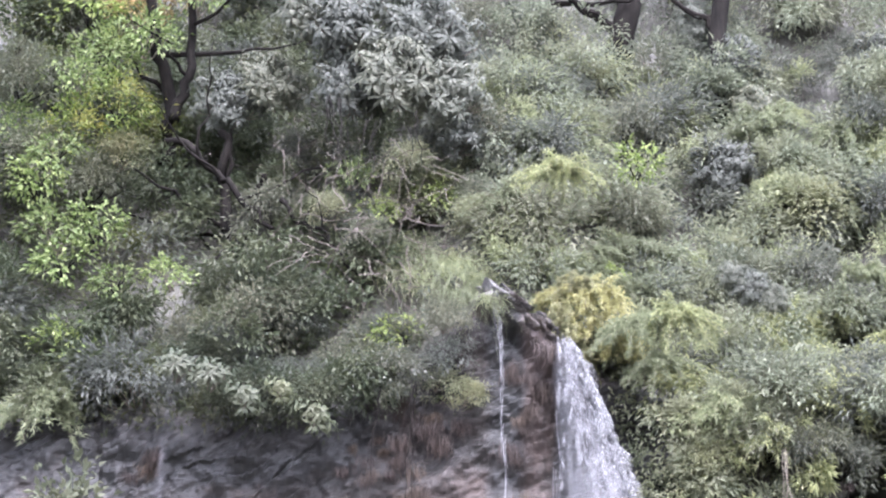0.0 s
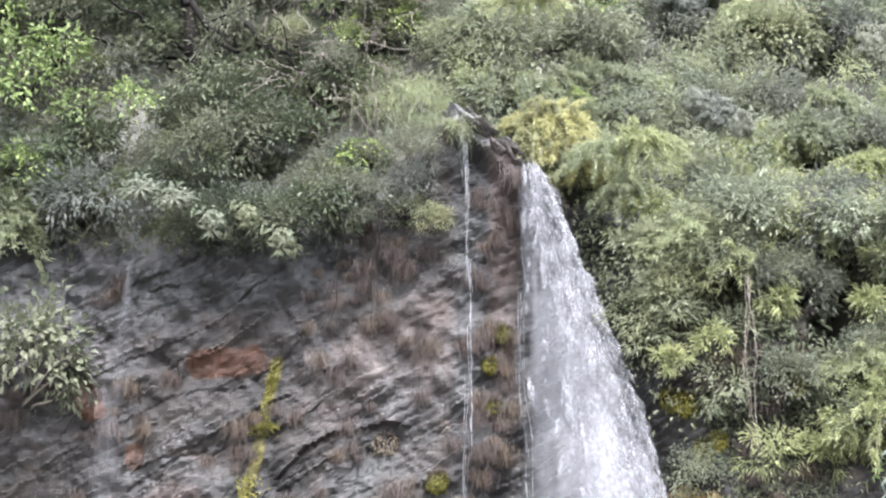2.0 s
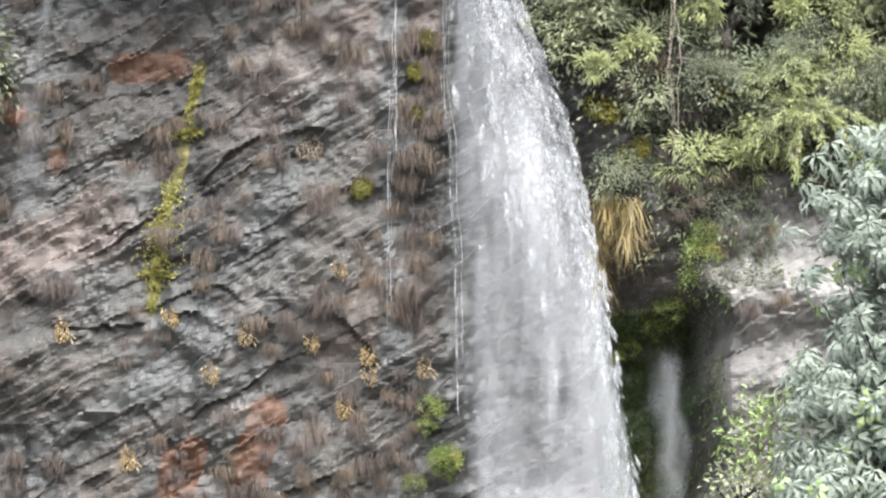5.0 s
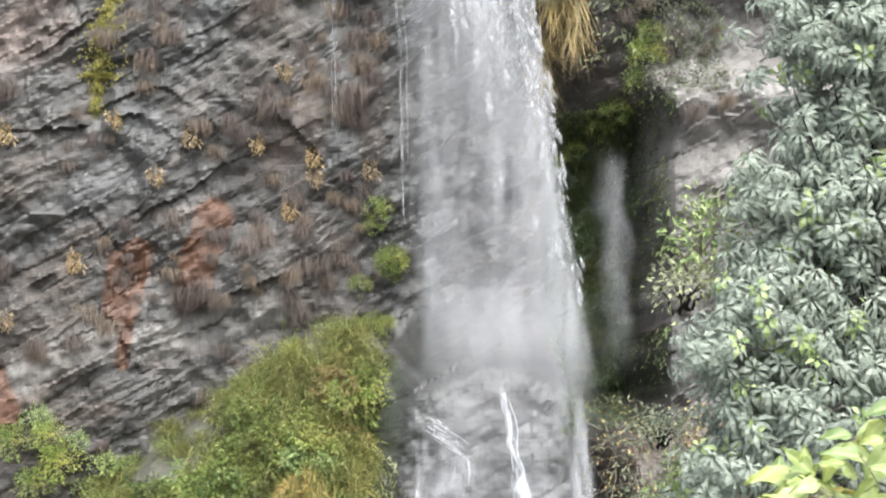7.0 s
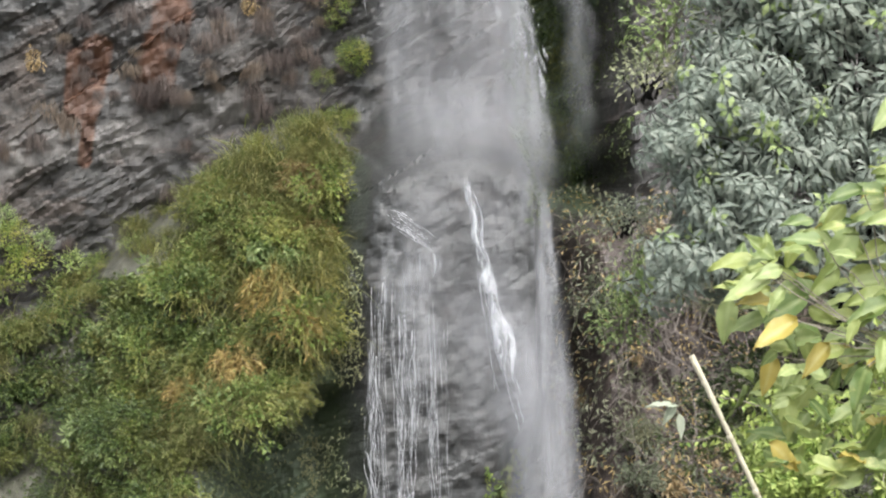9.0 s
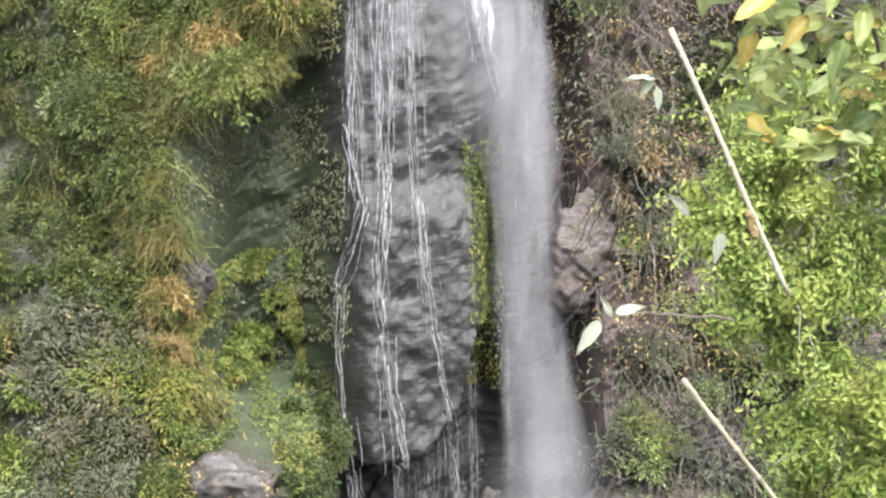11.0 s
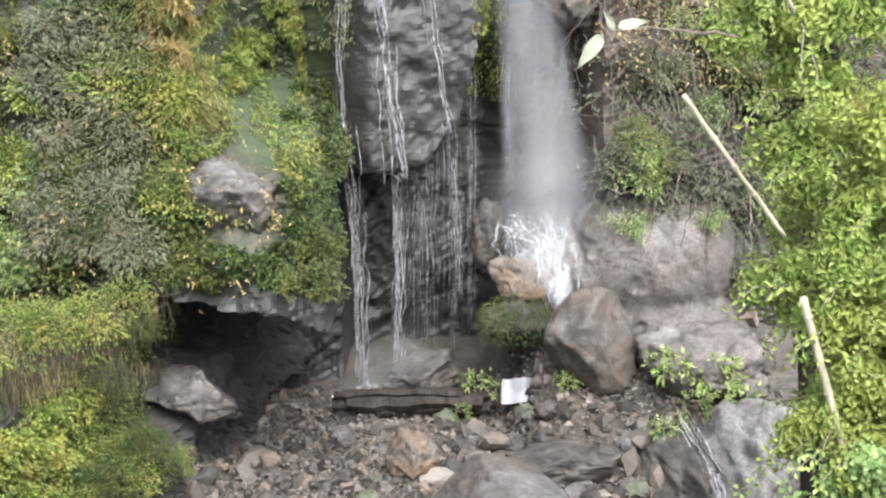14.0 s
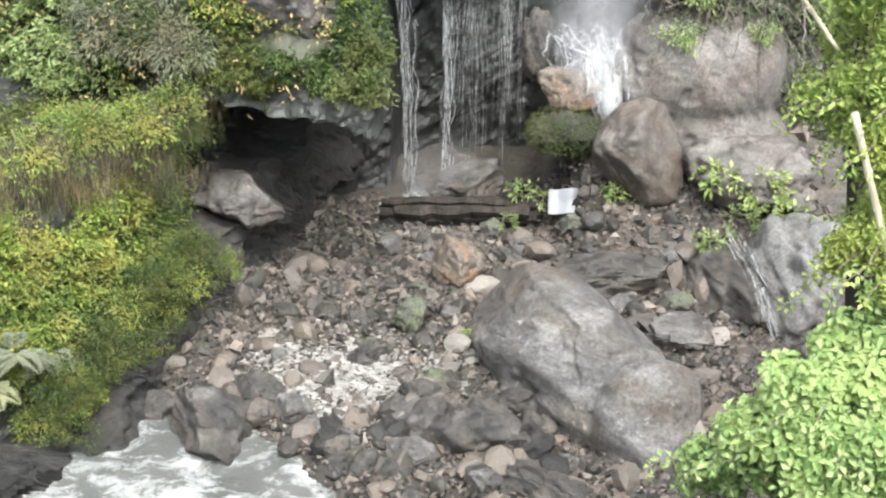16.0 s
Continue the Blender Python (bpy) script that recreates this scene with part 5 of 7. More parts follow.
# ---- log, sheet and poles ----
log = tagged(new("fallen_log"), "split wet grey log lying across the stones", "log")
r = rs(501)
for k in range(14):
    off = r.randn(3) * (0.1, 0.065, 0.055)
    p = wander(np.array([1.06 + r.uniform(0, 0.15), 19.1, 1.72]) + off, np.array([2.62 - r.uniform(0, 0.2), 18.95, 1.74]) + off, 12, 0.012, r)
    s = Soup()
    tube(s, p, 0.08 * r.uniform(0.5, 1.1) * (0.6 + 0.6 * vnoise(np.arange(12) * 0.9, k)), 6)
    part("splinter", s, LOGWOOD, log)
m_sheet, n, l, b = mat("pale_plastic")
l.new(ramp(n, l, noise_tex(n, l, 6, 4), ((0.3, (0.17, 0.17, 0.19)), (0.7, (0.235, 0.235, 0.26)))), b.inputs["Base Color"])
b.inputs["Roughness"].default_value = 0.4
lone("plastic_sheet", grid_mesh("plastic_sheet", np.linspace(-0.13, 0.13, 10), np.linspace(-0.12, 0.12, 10),
     lambda a, b: np.stack([a + 0.12 * b, b - 0.05 * a, 0.03 * np.sin(a * 20) + 0.25 * np.abs(b)], -1), m_sheet), m_sheet, "crumpled pale plastic sheet among the stones", "litter").matrix_world = pose(2.90, 18.75, 1.93, 48, 0, 0) @ Matrix.Scale(1.15, 4)


def pole(a, b, radius, label, joints=5):
    ob = tagged(new("bamboo_pole"), label, "pole", "dry bamboo poles")
    s, k = Soup(), Soup()
    p = wander(a, b, 14, 0.0012, rs(int(a[2] * 100)))
    tube(s, p, np.linspace(radius, radius * 0.9, 14), 9)
    part("shaft", s, BAMBOO, ob, smooth=True)
    for q in np.linspace(0.1, 0.9, joints):
        c = np.array(a) * (1 - q) + np.array(b) * q
        d = unit(np.array(b) - np.array(a))
        k = Soup()
        tube(k, [c - d * 0.01, c - d * 0.003, c + d * 0.003, c + d * 0.01], [radius * 1.0, radius * 1.18, radius * 1.18, radius], 9)
        part("joint", k, BAMBOO, ob)
    return ob


bamboo = pole((1.56, 6.65, 9.51), (2.0, 6.65, 8.55), 0.010, "pale dry bamboo pole leaning in the bush")
s = Soup()
tube(s, wander((1.835, 6.64, 8.87), (1.875, 6.63, 8.76), 7, 0.006, rs(505)), [0.004, 0.014, 0.019, 0.016, 0.018, 0.012, 0.003], 7)
part("dry_sheath", s, LEAF_AUTUMN, bamboo, "withered brown leaf sheath round the pole")
pole((1.70, 7.0, 8.17), (2.14, 7.05, 7.58), 0.010, "thin dry bamboo pole leaning in the creeper")
pole((2.2, 6.95, 7.36), (2.46, 6.95, 6.55), 0.016, "thick split dry bamboo pole in the creeper")

# ---- plants: kinds built once ----


def dome(rng, size, clumps, per, length, width, soup, droop=0.35, spread=0.30, bend=0.2, plain=True):
    """Leaves gathered in tufts over an uneven dome."""
    d = unit(rng.randn(clumps, 3) * (1, 1, 0.75) + (0, -0.4, 0.55))
    c = d * rng.uniform(0.5, 1.0, clumps)[:, None] * np.array(size)
    k = np.repeat(np.arange(clumps), per)
    n = len(k)
    o = rng.randn(n, 3) * spread * np.array(size) * 0.5
    p = c[k] + o
    axis = unit(o / (spread * np.mean(size)) + d[k] * 0.9 + (0, 0, -droop) + rng.randn(n, 3) * 0.35)
    leaves(soup, p, axis, unit(d[k] + (0, -0.2, 0.7) + rng.randn(n, 3) * 0.35), length * np.exp(rng.randn(n) * 0.25), width * np.exp(rng.randn(n) * 0.2), bend, plain=plain)
    return c


def rosettes(rng, centres, dirs, soup, count, length, width, bend=0.25, tilt=(-0.25, 0.35), plain=False):
    """Whorls of leaflets round each shoot's end."""
    n = len(centres)
    dirs = unit(dirs)
    a = unit(np.cross(dirs, rng.randn(n, 3)))
    b = np.cross(dirs, a)
    th = (np.arange(count) * 2 * np.pi / count)[None] + rng.uniform(0, 6.28, n)[:, None] + rng.randn(n, count) * 0.15
    t = rng.uniform(*tilt, (n, count))[..., None]
    ax = np.cos(t) * (np.cos(th)[..., None] * a[:, None] + np.sin(th)[..., None] * b[:, None]) + np.sin(t) * dirs[:, None] + (0, 0, -0.22)
    p = np.repeat(centres[:, None], count, 1) + ax * 0.012
    nn = np.repeat(dirs[:, None], count, 1)
    m = n * count
    leaves(soup, p.reshape(m, 3), ax.reshape(m, 3), nn.reshape(m, 3), length * np.exp(rng.randn(m) * 0.18), width * np.exp(rng.randn(m) * 0.12), bend, 0.07, 0.55, plain)


def stems_to(soup, rng, root, tips, radius, n=6, wobble=0.02):
    for t in tips:
        tube(soup, wander(root + rng.randn(3) * 0.03, t, n, wobble, rng), np.linspace(radius, radius * 0.25, n), 3)


def make_shrub(seed, material, label, size=(0.7, 0.6, 0.6), clumps=30, per=34, length=0.10, width=0.04, droop=0.35, category="shrub", group="shrubs", spread=0.3, bend=0.2):
    rng = rs(seed)
    ob = tagged(new(category), label, category, group)
    s = Soup()
    c = dome(rng, size, clumps, per, length, width, s, droop, spread, bend)
    part("foliage", s, material, ob)
    w = Soup()
    stems_to(w, rng, np.array([0, 0.25, -0.35 * size[2]]), c[: min(8, len(c))], 0.014, 5)
    part("branching", w, TWIG if seed % 2 else BARK, ob)
    return ob


def make_palmate(seed, material, label, size=(0.8, 0.6, 0.7), shoots=95, count=7, length=0.165, width=0.042, name="shrub", category="shrub", group="palm-leaved shrubs"):
    rng = rs(seed)
    ob = tagged(new(name), label, category, group)
    d = unit(rng.randn(shoots, 3) + (0, -0.7, 0.3))
    c = d * rng.uniform(0.45, 1.0, shoots)[:, None] * np.array(size)
    s, w = Soup(), Soup()
    rosettes(rng, c, d + (0, -0.4, 0.6), s, count, length, width)
    rosettes(rng, c - d * 0.06, d + (0, -0.2, 0.5), s, count, length * 1.1, width, tilt=(-0.6, 0.1))
    part("foliage", s, material, ob)
    stems_to(w, rng, np.array([0, 0.3, -0.4 * size[2]]), c[::2], 0.02)
    part("branching", w, TWIG, ob)
    return ob


def make_plume(seed, material, label, size=(0.5, 0.4, 0.5), stems=46, per=64, length=0.095, width=0.017, group="bamboo grass clumps"):
    """Drooping feathery bamboo-like clump."""
    rng = rs(seed)
    ob = tagged(new("bamboo_grass_clump"), label, "bamboo grass", group)
    s, w = Soup(), Soup()
    for k in range(stems):
        d = unit(rng.randn(3) * (1, 0.8, 0.4) + (0, -0.7, 0.8))
        q = np.linspace(0, 1, 6)[:, None]
        ln = rng.uniform(0.7, 1.25)
        p = d * q * np.array(size) * ln * 1.3 - np.array([0, 0, 1.0]) * q ** 2 * size[2] * rng.uniform(0.7, 1.5)
        tube(w, p, np.linspace(0.006, 0.002, 6), 3)
        t = rng.uniform(0.25, 1, per)
        base = np.stack([np.interp(t, q[:, 0], p[:, i]) for i in range(3)], -1)
        ax = unit(d + (0, 0, -0.9) + rng.randn(per, 3) * 0.55)
        leaves(s, base + rng.randn(per, 3) * 0.02, ax, unit(rng.randn(per, 3) * 0.5 + (0, -0.6, 0.8)), length * rng.uniform(0.6, 1.3, per), width, 0.3, 0.1, 0.4, plain=True)
    part("foliage", s, material, ob)
    part("branching", w, TWIG, ob)
    return ob


def make_grass(seed, material, label, n=260, length=0.45, width=0.012, lean=(0, -0.6, 0.7), droop=0.6, spread=0.18, name="grass_tuft", category="grass", group="grass tufts"):
    rng = rs(seed)
    ob = tagged(new(name), label, category, group)
    s = Soup()
    p = rng.randn(n, 3) * (spread, spread * 0.5, spread * 0.6)
    blades(s, p, unit(rng.randn(n, 3) * (0.6, 0.4, 0.35) + lean), length * np.exp(rng.randn(n) * 0.3), width, droop * rng.uniform(0.5, 1.4, n), 3, rng)
    part("tuft", s, material, ob)
    return ob


def make_fern(seed, label):
    rng = rs(seed)
    ob = tagged(new("fern"), label, "fern", "ferns")
    s = Soup()
    for k in range(9):
        d = unit(np.array([rng.randn(), -0.5 + rng.randn() * 0.5, 0.5]))
        t = np.linspace(0.1, 1, 18)[:, None]
        p = d * t * 0.5 - np.array([0, 0, 1.0]) * t ** 2 * 0.28
        sd = unit(np.cross(d, (0, 0, 1.0)))
        for sg in (-1, 1):
            leaves(s, p, sd * sg + d * 0.4, np.tile((0, -0.3, 1.0), (18, 1)), 0.16 * np.sin(np.linspace(0.5, 3.0, 18)) + 0.02, 0.03, 0.15)
    part("fronds", s, LEAF_SOFT, ob)
    return ob


def sow(base_kinds, n, xr, zr, seed, scale=(0.7, 1.3), gap=0.15, mask=None, squash=1.0):
    """Copies of plants over a stretch of the wall; the first kinds stay as they are when put."""
    rng = rs(seed)
    done = 0
    while done < n:
        x, z = rng.uniform(*xr), rng.uniform(*zr)
        if mask is not None and rng.uniform() > float(mask(x, z)):
            continue
        put(base_kinds[done % len(base_kinds)], x, z, rng.uniform(*scale), gap, rng.uniform(-40, 40), rng)
        done += 1


USED = set()


def put(kind, x, z, scale=1.0, gap=0.15, turn=0.0, rng=None, y=None, tip=0.0):
    yy = (float(wall_y(x, z)) - gap) if y is None else y
    m = pose(x, yy, z, 0, tip, turn)
    if kind in USED:
        ob = copy_thing(kind, m)
    else:
        USED.add(kind)
        ob = kind
        ob.matrix_basis = m
    ob.scale = (scale, scale, scale)
    return ob


shrub_dull = [make_shrub(600 + k, LEAF_DULL, "dull green leafy shrub on the steep slope", clumps=36, per=44, length=0.085, width=0.036) for k in range(4)]
shrub_dark = [make_shrub(606 + k, LEAF_DARK, "dark green leafy shrub in the shaded forest", clumps=36, per=44, length=0.085, width=0.036) for k in range(3)]
shrub_soft = [make_shrub(605 + k, LEAF_SOFT, "soft grey-green leafy shrub on the cliff", clumps=36, per=46, length=0.08, width=0.033) for k in range(3)]
shrub_grey = [make_shrub(610 + k, LEAF_GREY, "grey-green leafy shrub on the steep slope", clumps=36, per=42, length=0.095, width=0.030, droop=0.6) for k in range(3)]
shrub_green = [make_shrub(620 + k, LEAF_GREEN, "fresh green leafy bush on the bank", clumps=30, per=30, length=0.08, width=0.042, category="bush", group="bank bushes") for k in range(3)]
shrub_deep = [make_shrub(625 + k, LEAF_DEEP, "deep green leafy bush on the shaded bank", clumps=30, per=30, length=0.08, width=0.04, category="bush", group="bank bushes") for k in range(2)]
shrub_fresh = [make_shrub(635 + k, LEAF_FRESH, "pale green open shrub beside the falls", (0.6, 0.5, 0.5), 20, 18, 0.09, 0.045, 0.3) for k in range(2)]
shrub_lime = [make_shrub(630 + k, LEAF_FRESH, "lime-green broad-leaved shrub on the slope", (0.45, 0.3, 0.4), 22, 12, 0.085, 0.05, 0.3) for k in range(3)]
palm_soft = [make_palmate(645 + k, LEAF_DARK, "soft green palm-leaved spray hanging over the rock lip", (0.42, 0.3, 0.3), 9, 7, 0.2, 0.05) for k in range(2)]
palm_grey = [make_palmate(640 + k, LEAF_PALM, "greyish palm-leaved shrub overhanging the slope") for k in range(3)]
plume_yellow = [make_plume(650 + k, LEAF_YELLOW, "drooping yellow-green bamboo grass clump") for k in range(3)]
plume_bank = [make_plume(658 + k, GRASS, "drooping green and yellow grass clump on the bank", group="bank grass clumps") for k in range(2)]
plume_pale = [make_plume(655 + k, LEAF_PALE, "drooping pale green bamboo grass clump") for k in range(3)]
grass_long = [make_grass(663 + k, GRASS_PALE, "long pale yellow-green grass hanging over the bank", 120, 0.36, 0.011, (0.1, -0.5, 0.45), 0.9, 0.13, group="long hanging grass") for k in range(3)]
grass_bank = [make_grass(660 + k, GRASS, "yellowish green grass tuft on the bank") for k in range(3)]
tuft_dead = [make_grass(670 + k, FRINGE, "withered brown fringe hanging on the rock", 150, 0.09, 0.006, (0, -0.5, -2.2), 0.2, 0.05, "withered_tuft", "plant tuft", "withered tufts") for k in range(4)]
tuft_ochre = [make_shrub(680 + k, LEAF_RUSSET, "small ochre autumn plant on the rock face", (0.09, 0.07, 0.13), 12, 14, 0.032, 0.018, 0.8, "plant", "ochre plants") for k in range(2)]
grass_withered = [make_grass(698 + k, (FRINGE, LEAF_DEEP)[k], "withered grass hanging from the bank", 130, 0.2, 0.006, (0, -0.3, -2.0), 0.15, 0.2, "hanging_grass", "grass", "withered hanging grass") for k in range(2)]
grass_hung = [make_grass(690 + k, LEAF_AUTUMN, "long ochre grass hanging beside the fall", 130, 0.42, 0.011, (0, -0.2, -1.0), 0.3, 0.07, "hanging_grass", "grass", "hanging grass") for k in range(2)]


def top_at(x):
    return np.interp(x, TOP_X, TOP_Z)


CHANNEL = ((-0.65, 20.6), (-0.2, 20.1), (0.25, 19.7), (0.6, 19.25), (1.0, 18.95), (1.35, 18.6))
CX, CZ = [q[0] for q in CHANNEL], [q[1] for q in CHANNEL]


def forest(x, z):
    return 1.0 * (z > top_at(x) - 0.1) * (1 - near_line(x, z, CHANNEL, 0.42)) * (1 - (x > -0.8) * (x < 1.4) * (z > np.interp(x, CX, CZ) - 0.7) * (z < np.interp(x, CX, CZ) + 0.3))


def hollow(x, z):
    """Dark gaps in the forest where little grows."""
    return np.clip(1.1 - 1.3 * np.exp(-(((x + 2.9) / 0.8) ** 2 + ((z - 20.9) / 0.8) ** 2)) - np.exp(-(((x - 2.4) / 1.6) ** 2 + ((z - 25.8) / 1.2) ** 2)), 0, 1)


def beside(x, z):
    """Where the cliff beside the fall is overgrown: its upper part and far side."""
    low = np.clip((z - 15.9 + 0.5 * np.sin(x * 3.1)) / 0.7, 0.22, 1) * (x < 4.5) + np.clip((z - 14.7) / 0.5, 0, 1) * (x >= 4.5)
    return (x > 1.85 + 0.40 * (18.2 - z)) * (1 - near_cleft(x, z)) * low


# upper forest slope
sow(shrub_soft, 22, (0.4, 7.5), (17.6, 28), 708, (0.5, 1.2), 0.35, lambda x, z: forest(x, z) * hollow(x, z))
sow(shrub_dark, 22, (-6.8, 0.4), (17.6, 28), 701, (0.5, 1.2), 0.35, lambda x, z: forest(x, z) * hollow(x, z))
sow(shrub_grey, 40, (-6.8, 7.5), (17.6, 28), 702, (0.5, 1.2), 0.4, lambda x, z: forest(x, z) * hollow(x, z) * (1.0 if x > 0 else 0.6))
sow(shrub_deep, 10, (-6.8, -3.5), (18, 26), 703, (0.5, 1.0), 0.5, forest)
sow(plume_pale, 26, (0.6, 7), (18.8, 24), 705, (0.6, 1.2), 0.45, forest)
sow(plume_pale, 10, (1.3, 3.2), (18.4, 20.4), 709, (0.5, 0.9), 0.5, forest)
sow(shrub_soft, 10, (-1.8, 0.5), (20.6, 22.4), 706, (0.4, 0.7), 0.35, forest)
sow(palm_grey, 6, (3, 7), (19.5, 27), 707, (0.5, 0.9), 0.6, forest)
for x, y, z, q in ((-1.4, 22.9, 23.7, 1.0), (-0.4, 22.9, 23.7, 1.1), (-0.75, 22.7, 22.9, 1.0), (-1.35, 23.0, 22.9, 0.9), (-0.05, 22.8, 22.75, 0.9), (0.1, 23.0, 22.2, 0.6), (-1.9, 23.2, 24.2, 1.0), (-2.5, 23.6, 23.3, 0.8), (-3.05, 23.8, 23.1, 0.8)):
    put(palm_grey[int(x * 10) % 3], x, z, q, y=y)
for x, z, q in ((-4.86, 20.2, 1.0), (-4.4, 20.3, 0.9), (-4.75, 19.8, 0.9), (-5.2, 20.9, 0.9), (-4.1, 19.55, 0.7), (-4.6, 18.7, 0.9), (-5.0, 21.3, 0.8), (-3.4, 19.65, 0.7), (-0.62, 18.95, 0.7), (-0.3, 18.05, 0.7), (0.2, 17.95, 0.8), (-0.05, 18.25, 0.6), (2.42, 21.5, 0.8), (2.1, 19.96, 0.4)):
    put(shrub_lime[int(z * 10) % 3], x, z, q, y=22.0 if x < 1 else 22.4)
for x, z, q in ((1.55, 19.1, 0.9), (1.85, 18.95, 0.9), (1.42, 19.35, 0.7), (1.8, 19.3, 0.9), (2.05, 18.7, 0.8), (1.72, 18.8, 0.7), (1.6, 19.5, 0.7), (5.5, 17.8, 0.9), (3.85, 17.4, 0.7)):
    put(plume_yellow[int(z * 10) % 3], x, z, q, y=21.7)
for x, z, q in ((3.15, 17.6, 0.9), (3.7, 17.3, 0.9), (3.45, 17.55, 0.8), (1.3, 20.6, 0.8), (5.25, 15.6, 1.1), (5.1, 16.15, 0.9), (-4.7, 17.8, 1.0)):
    put(plume_pale[int(z * 10) % 3], x, z, q, y=20.8 if x > 1 else 21.6)
rust_bush = make_shrub(637, LEAF_AUTUMN, "shrub with rusty autumn leaves in the forest", (0.5, 0.4, 0.45), 22, 30, 0.07, 0.034, 0.3)
for x, z, q in ((-4.55, 24.6, 0.9), (-4.1, 24.9, 0.7), (-4.9, 25.2, 0.8)):
    put(rust_bush, x, z, q, y=24.0)
for k, (x, z, q) in enumerate(((-4.3, 23.9, 1.0), (-4.8, 23.6, 1.0), (-3.6, 24.6, 0.8), (-5.1, 24.4, 0.9))):
    put(shrub_fresh[k % 2], x, z, q, y=23.6)
for k, (x, z, q) in enumerate(((-5.8, 23.0, 0.9), (-5.1, 23.0, 0.9), (-4.5, 22.7, 0.8), (-5.45, 21.8, 0.9), (-4.75, 21.4, 0.8), (-5.9, 22.3, 0.9), (-5.0, 22.2, 0.8), (-4.4, 21.9, 0.6))):
    put((shrub_dull[0], shrub_fresh[0], shrub_green[0], shrub_dull[1])[k % 4], x, z, q, y=23.2)
for k, (x, z, q) in enumerate(((-1.3, 21.5, 0.6), (-0.6, 21.7, 0.6), (-0.2, 21.2, 0.55), (-1.1, 20.6, 0.6), (-0.9, 21.0, 0.55), (-1.6, 21.0, 0.5), (-1.5, 20.2, 0.5))):
    put((shrub_fresh, shrub_soft)[k % 2][k % 2], x, z, q, y=22.9)
for x, z, q in ((3.62, 19.4, 0.4), (3.4, 19.5, 0.35), (3.85, 19.25, 0.35), (5.6, 20.3, 0.5)):
    put(palm_grey[int(x * 10) % 3], x, z, q, y=21.4)
s, rt = Soup(), rs(834)
for k in range(150):
    a = np.array([rt.uniform(-2.3, 0.0), rt.uniform(22.3, 22.9), rt.uniform(19.6, 21.8)])
    tube(s, wander(a, a + unit(rt.randn(3) * (0.9, 0.3, 0.7) + (0, -0.2, -0.3)) * rt.uniform(0.3, 0.9), 6, 0.025, rt), np.linspace(0.008, 0.002, 6) * rt.uniform(0.6, 1.3), 3)
lone("tangled_twigs", s, TWIG_BROWN, "bare brown twigs in a clearing above the falls", "twigs", "stuff")
# stones, roots and pale grass along the stream above the lip
rc = rs(120)
for k in range(34):
    x = -0.62 + 1.9 * k / 33
    z, q = float(np.interp(x, CX, CZ)) + rc.uniform(-0.16, 0.14), rc.uniform(0.05, 0.11)
    boulder(120 + k, (x, float(wall_y(x, z)) - 0.06, z), (q * 1.6, q, q * 0.5), (0, 35 + rc.uniform(-15, 15), rc.uniform(0, 90)), (RUST_WET if x > 0.7 else PALE_SLAB, PALE_SLAB if x < 0.7 else WET_ROCK)[k % 2],
            "brown wet stone on the lip of the falls" if x > 0.7 else "pale wet stone in the stream above the lip", 7, "stone", 3)
grass_pale = [make_grass(695 + k, LEAF_PALE, "pale drooping grass beside the upper stream", 260, 0.42, 0.010, (0.35, -0.6, 0.1), 0.9, 0.18, group="pale grass tufts") for k in range(2)]
for k in range(22):
    x = -0.8 + 1.3 * k / 21
    put(grass_pale[k % 2], x, float(np.interp(x, CX, CZ)) + (rc.uniform(0.12, 0.35) if k % 3 else rc.uniform(-0.35, -0.1)), rc.uniform(0.5, 0.9), 0.08, rc.uniform(-40, 40))
# vegetated cliff beside the fall
sow(shrub_soft, 26, (2.2, 7.0), (14.6, 18.5), 711, (0.35, 0.8), 0.15, beside)
sow(shrub_grey, 16, (2.2, 7.0), (15.2, 18.5), 712, (0.4, 0.8), 0.25, beside)
sow(plume_pale, 6, (4.6, 6.5), (15.5, 18.5), 713, (0.5, 0.9), 0.3, beside)
sow(tuft_dead, 46, (2.6, 5.0), (13.4, 16.8), 714, (0.7, 1.4), 0.1, lambda x, z: (x > 2.3 + 0.42 * (18.2 - z)) * 1.0)
for x, z, q in ((3.1, 14.75, 1.0), (3.34, 14.65, 0.9), (2.97, 14.3, 0.8), (3.0, 14.0, 0.8), (3.3, 14.35, 0.8)):
    put(grass_hung[int(z * 10) % 2], x, z, q, 0.2)
for x, z, q in ((4.05, 14.05, 0.32), (4.0, 13.75, 0.32), (3.85, 13.55, 0.28), (3.7, 13.4, 0.25), (3.48, 13.2, 0.22), (3.3, 13.05, 0.18), (4.1, 14.3, 0.25)):
    put(shrub_green[int(z * 10) % 3], x, z, q, 0.15)
# overhanging fringe along the top of the wall
sow(shrub_dark, 22, (-6.5, -1.4), (17.8, 18.7), 721, (0.4, 0.8), 0.35)
sow(shrub_grey, 16, (-3.2, 0.2), (18.1, 19.4), 722, (0.35, 0.6), 0.3, lambda x, z: 1 - near_line(x, z, CHANNEL, 0.6))
for x, z, q in ((-3.1, 18.1, 0.8), (-2.7, 18.0, 0.8), (-2.3, 17.75, 0.75), (-1.5, 17.55, 0.75), (-1.9, 17.85, 0.6)):
    put(palm_soft[int(z * 100) % 2], x, z, q, y=21.0)
sow(shrub_soft, 9, (-1.3, 0.4), (17.9, 19.0), 723, (0.3, 0.5), 0.2, lambda x, z: 1 - near_line(x, z, CHANNEL, 0.5))
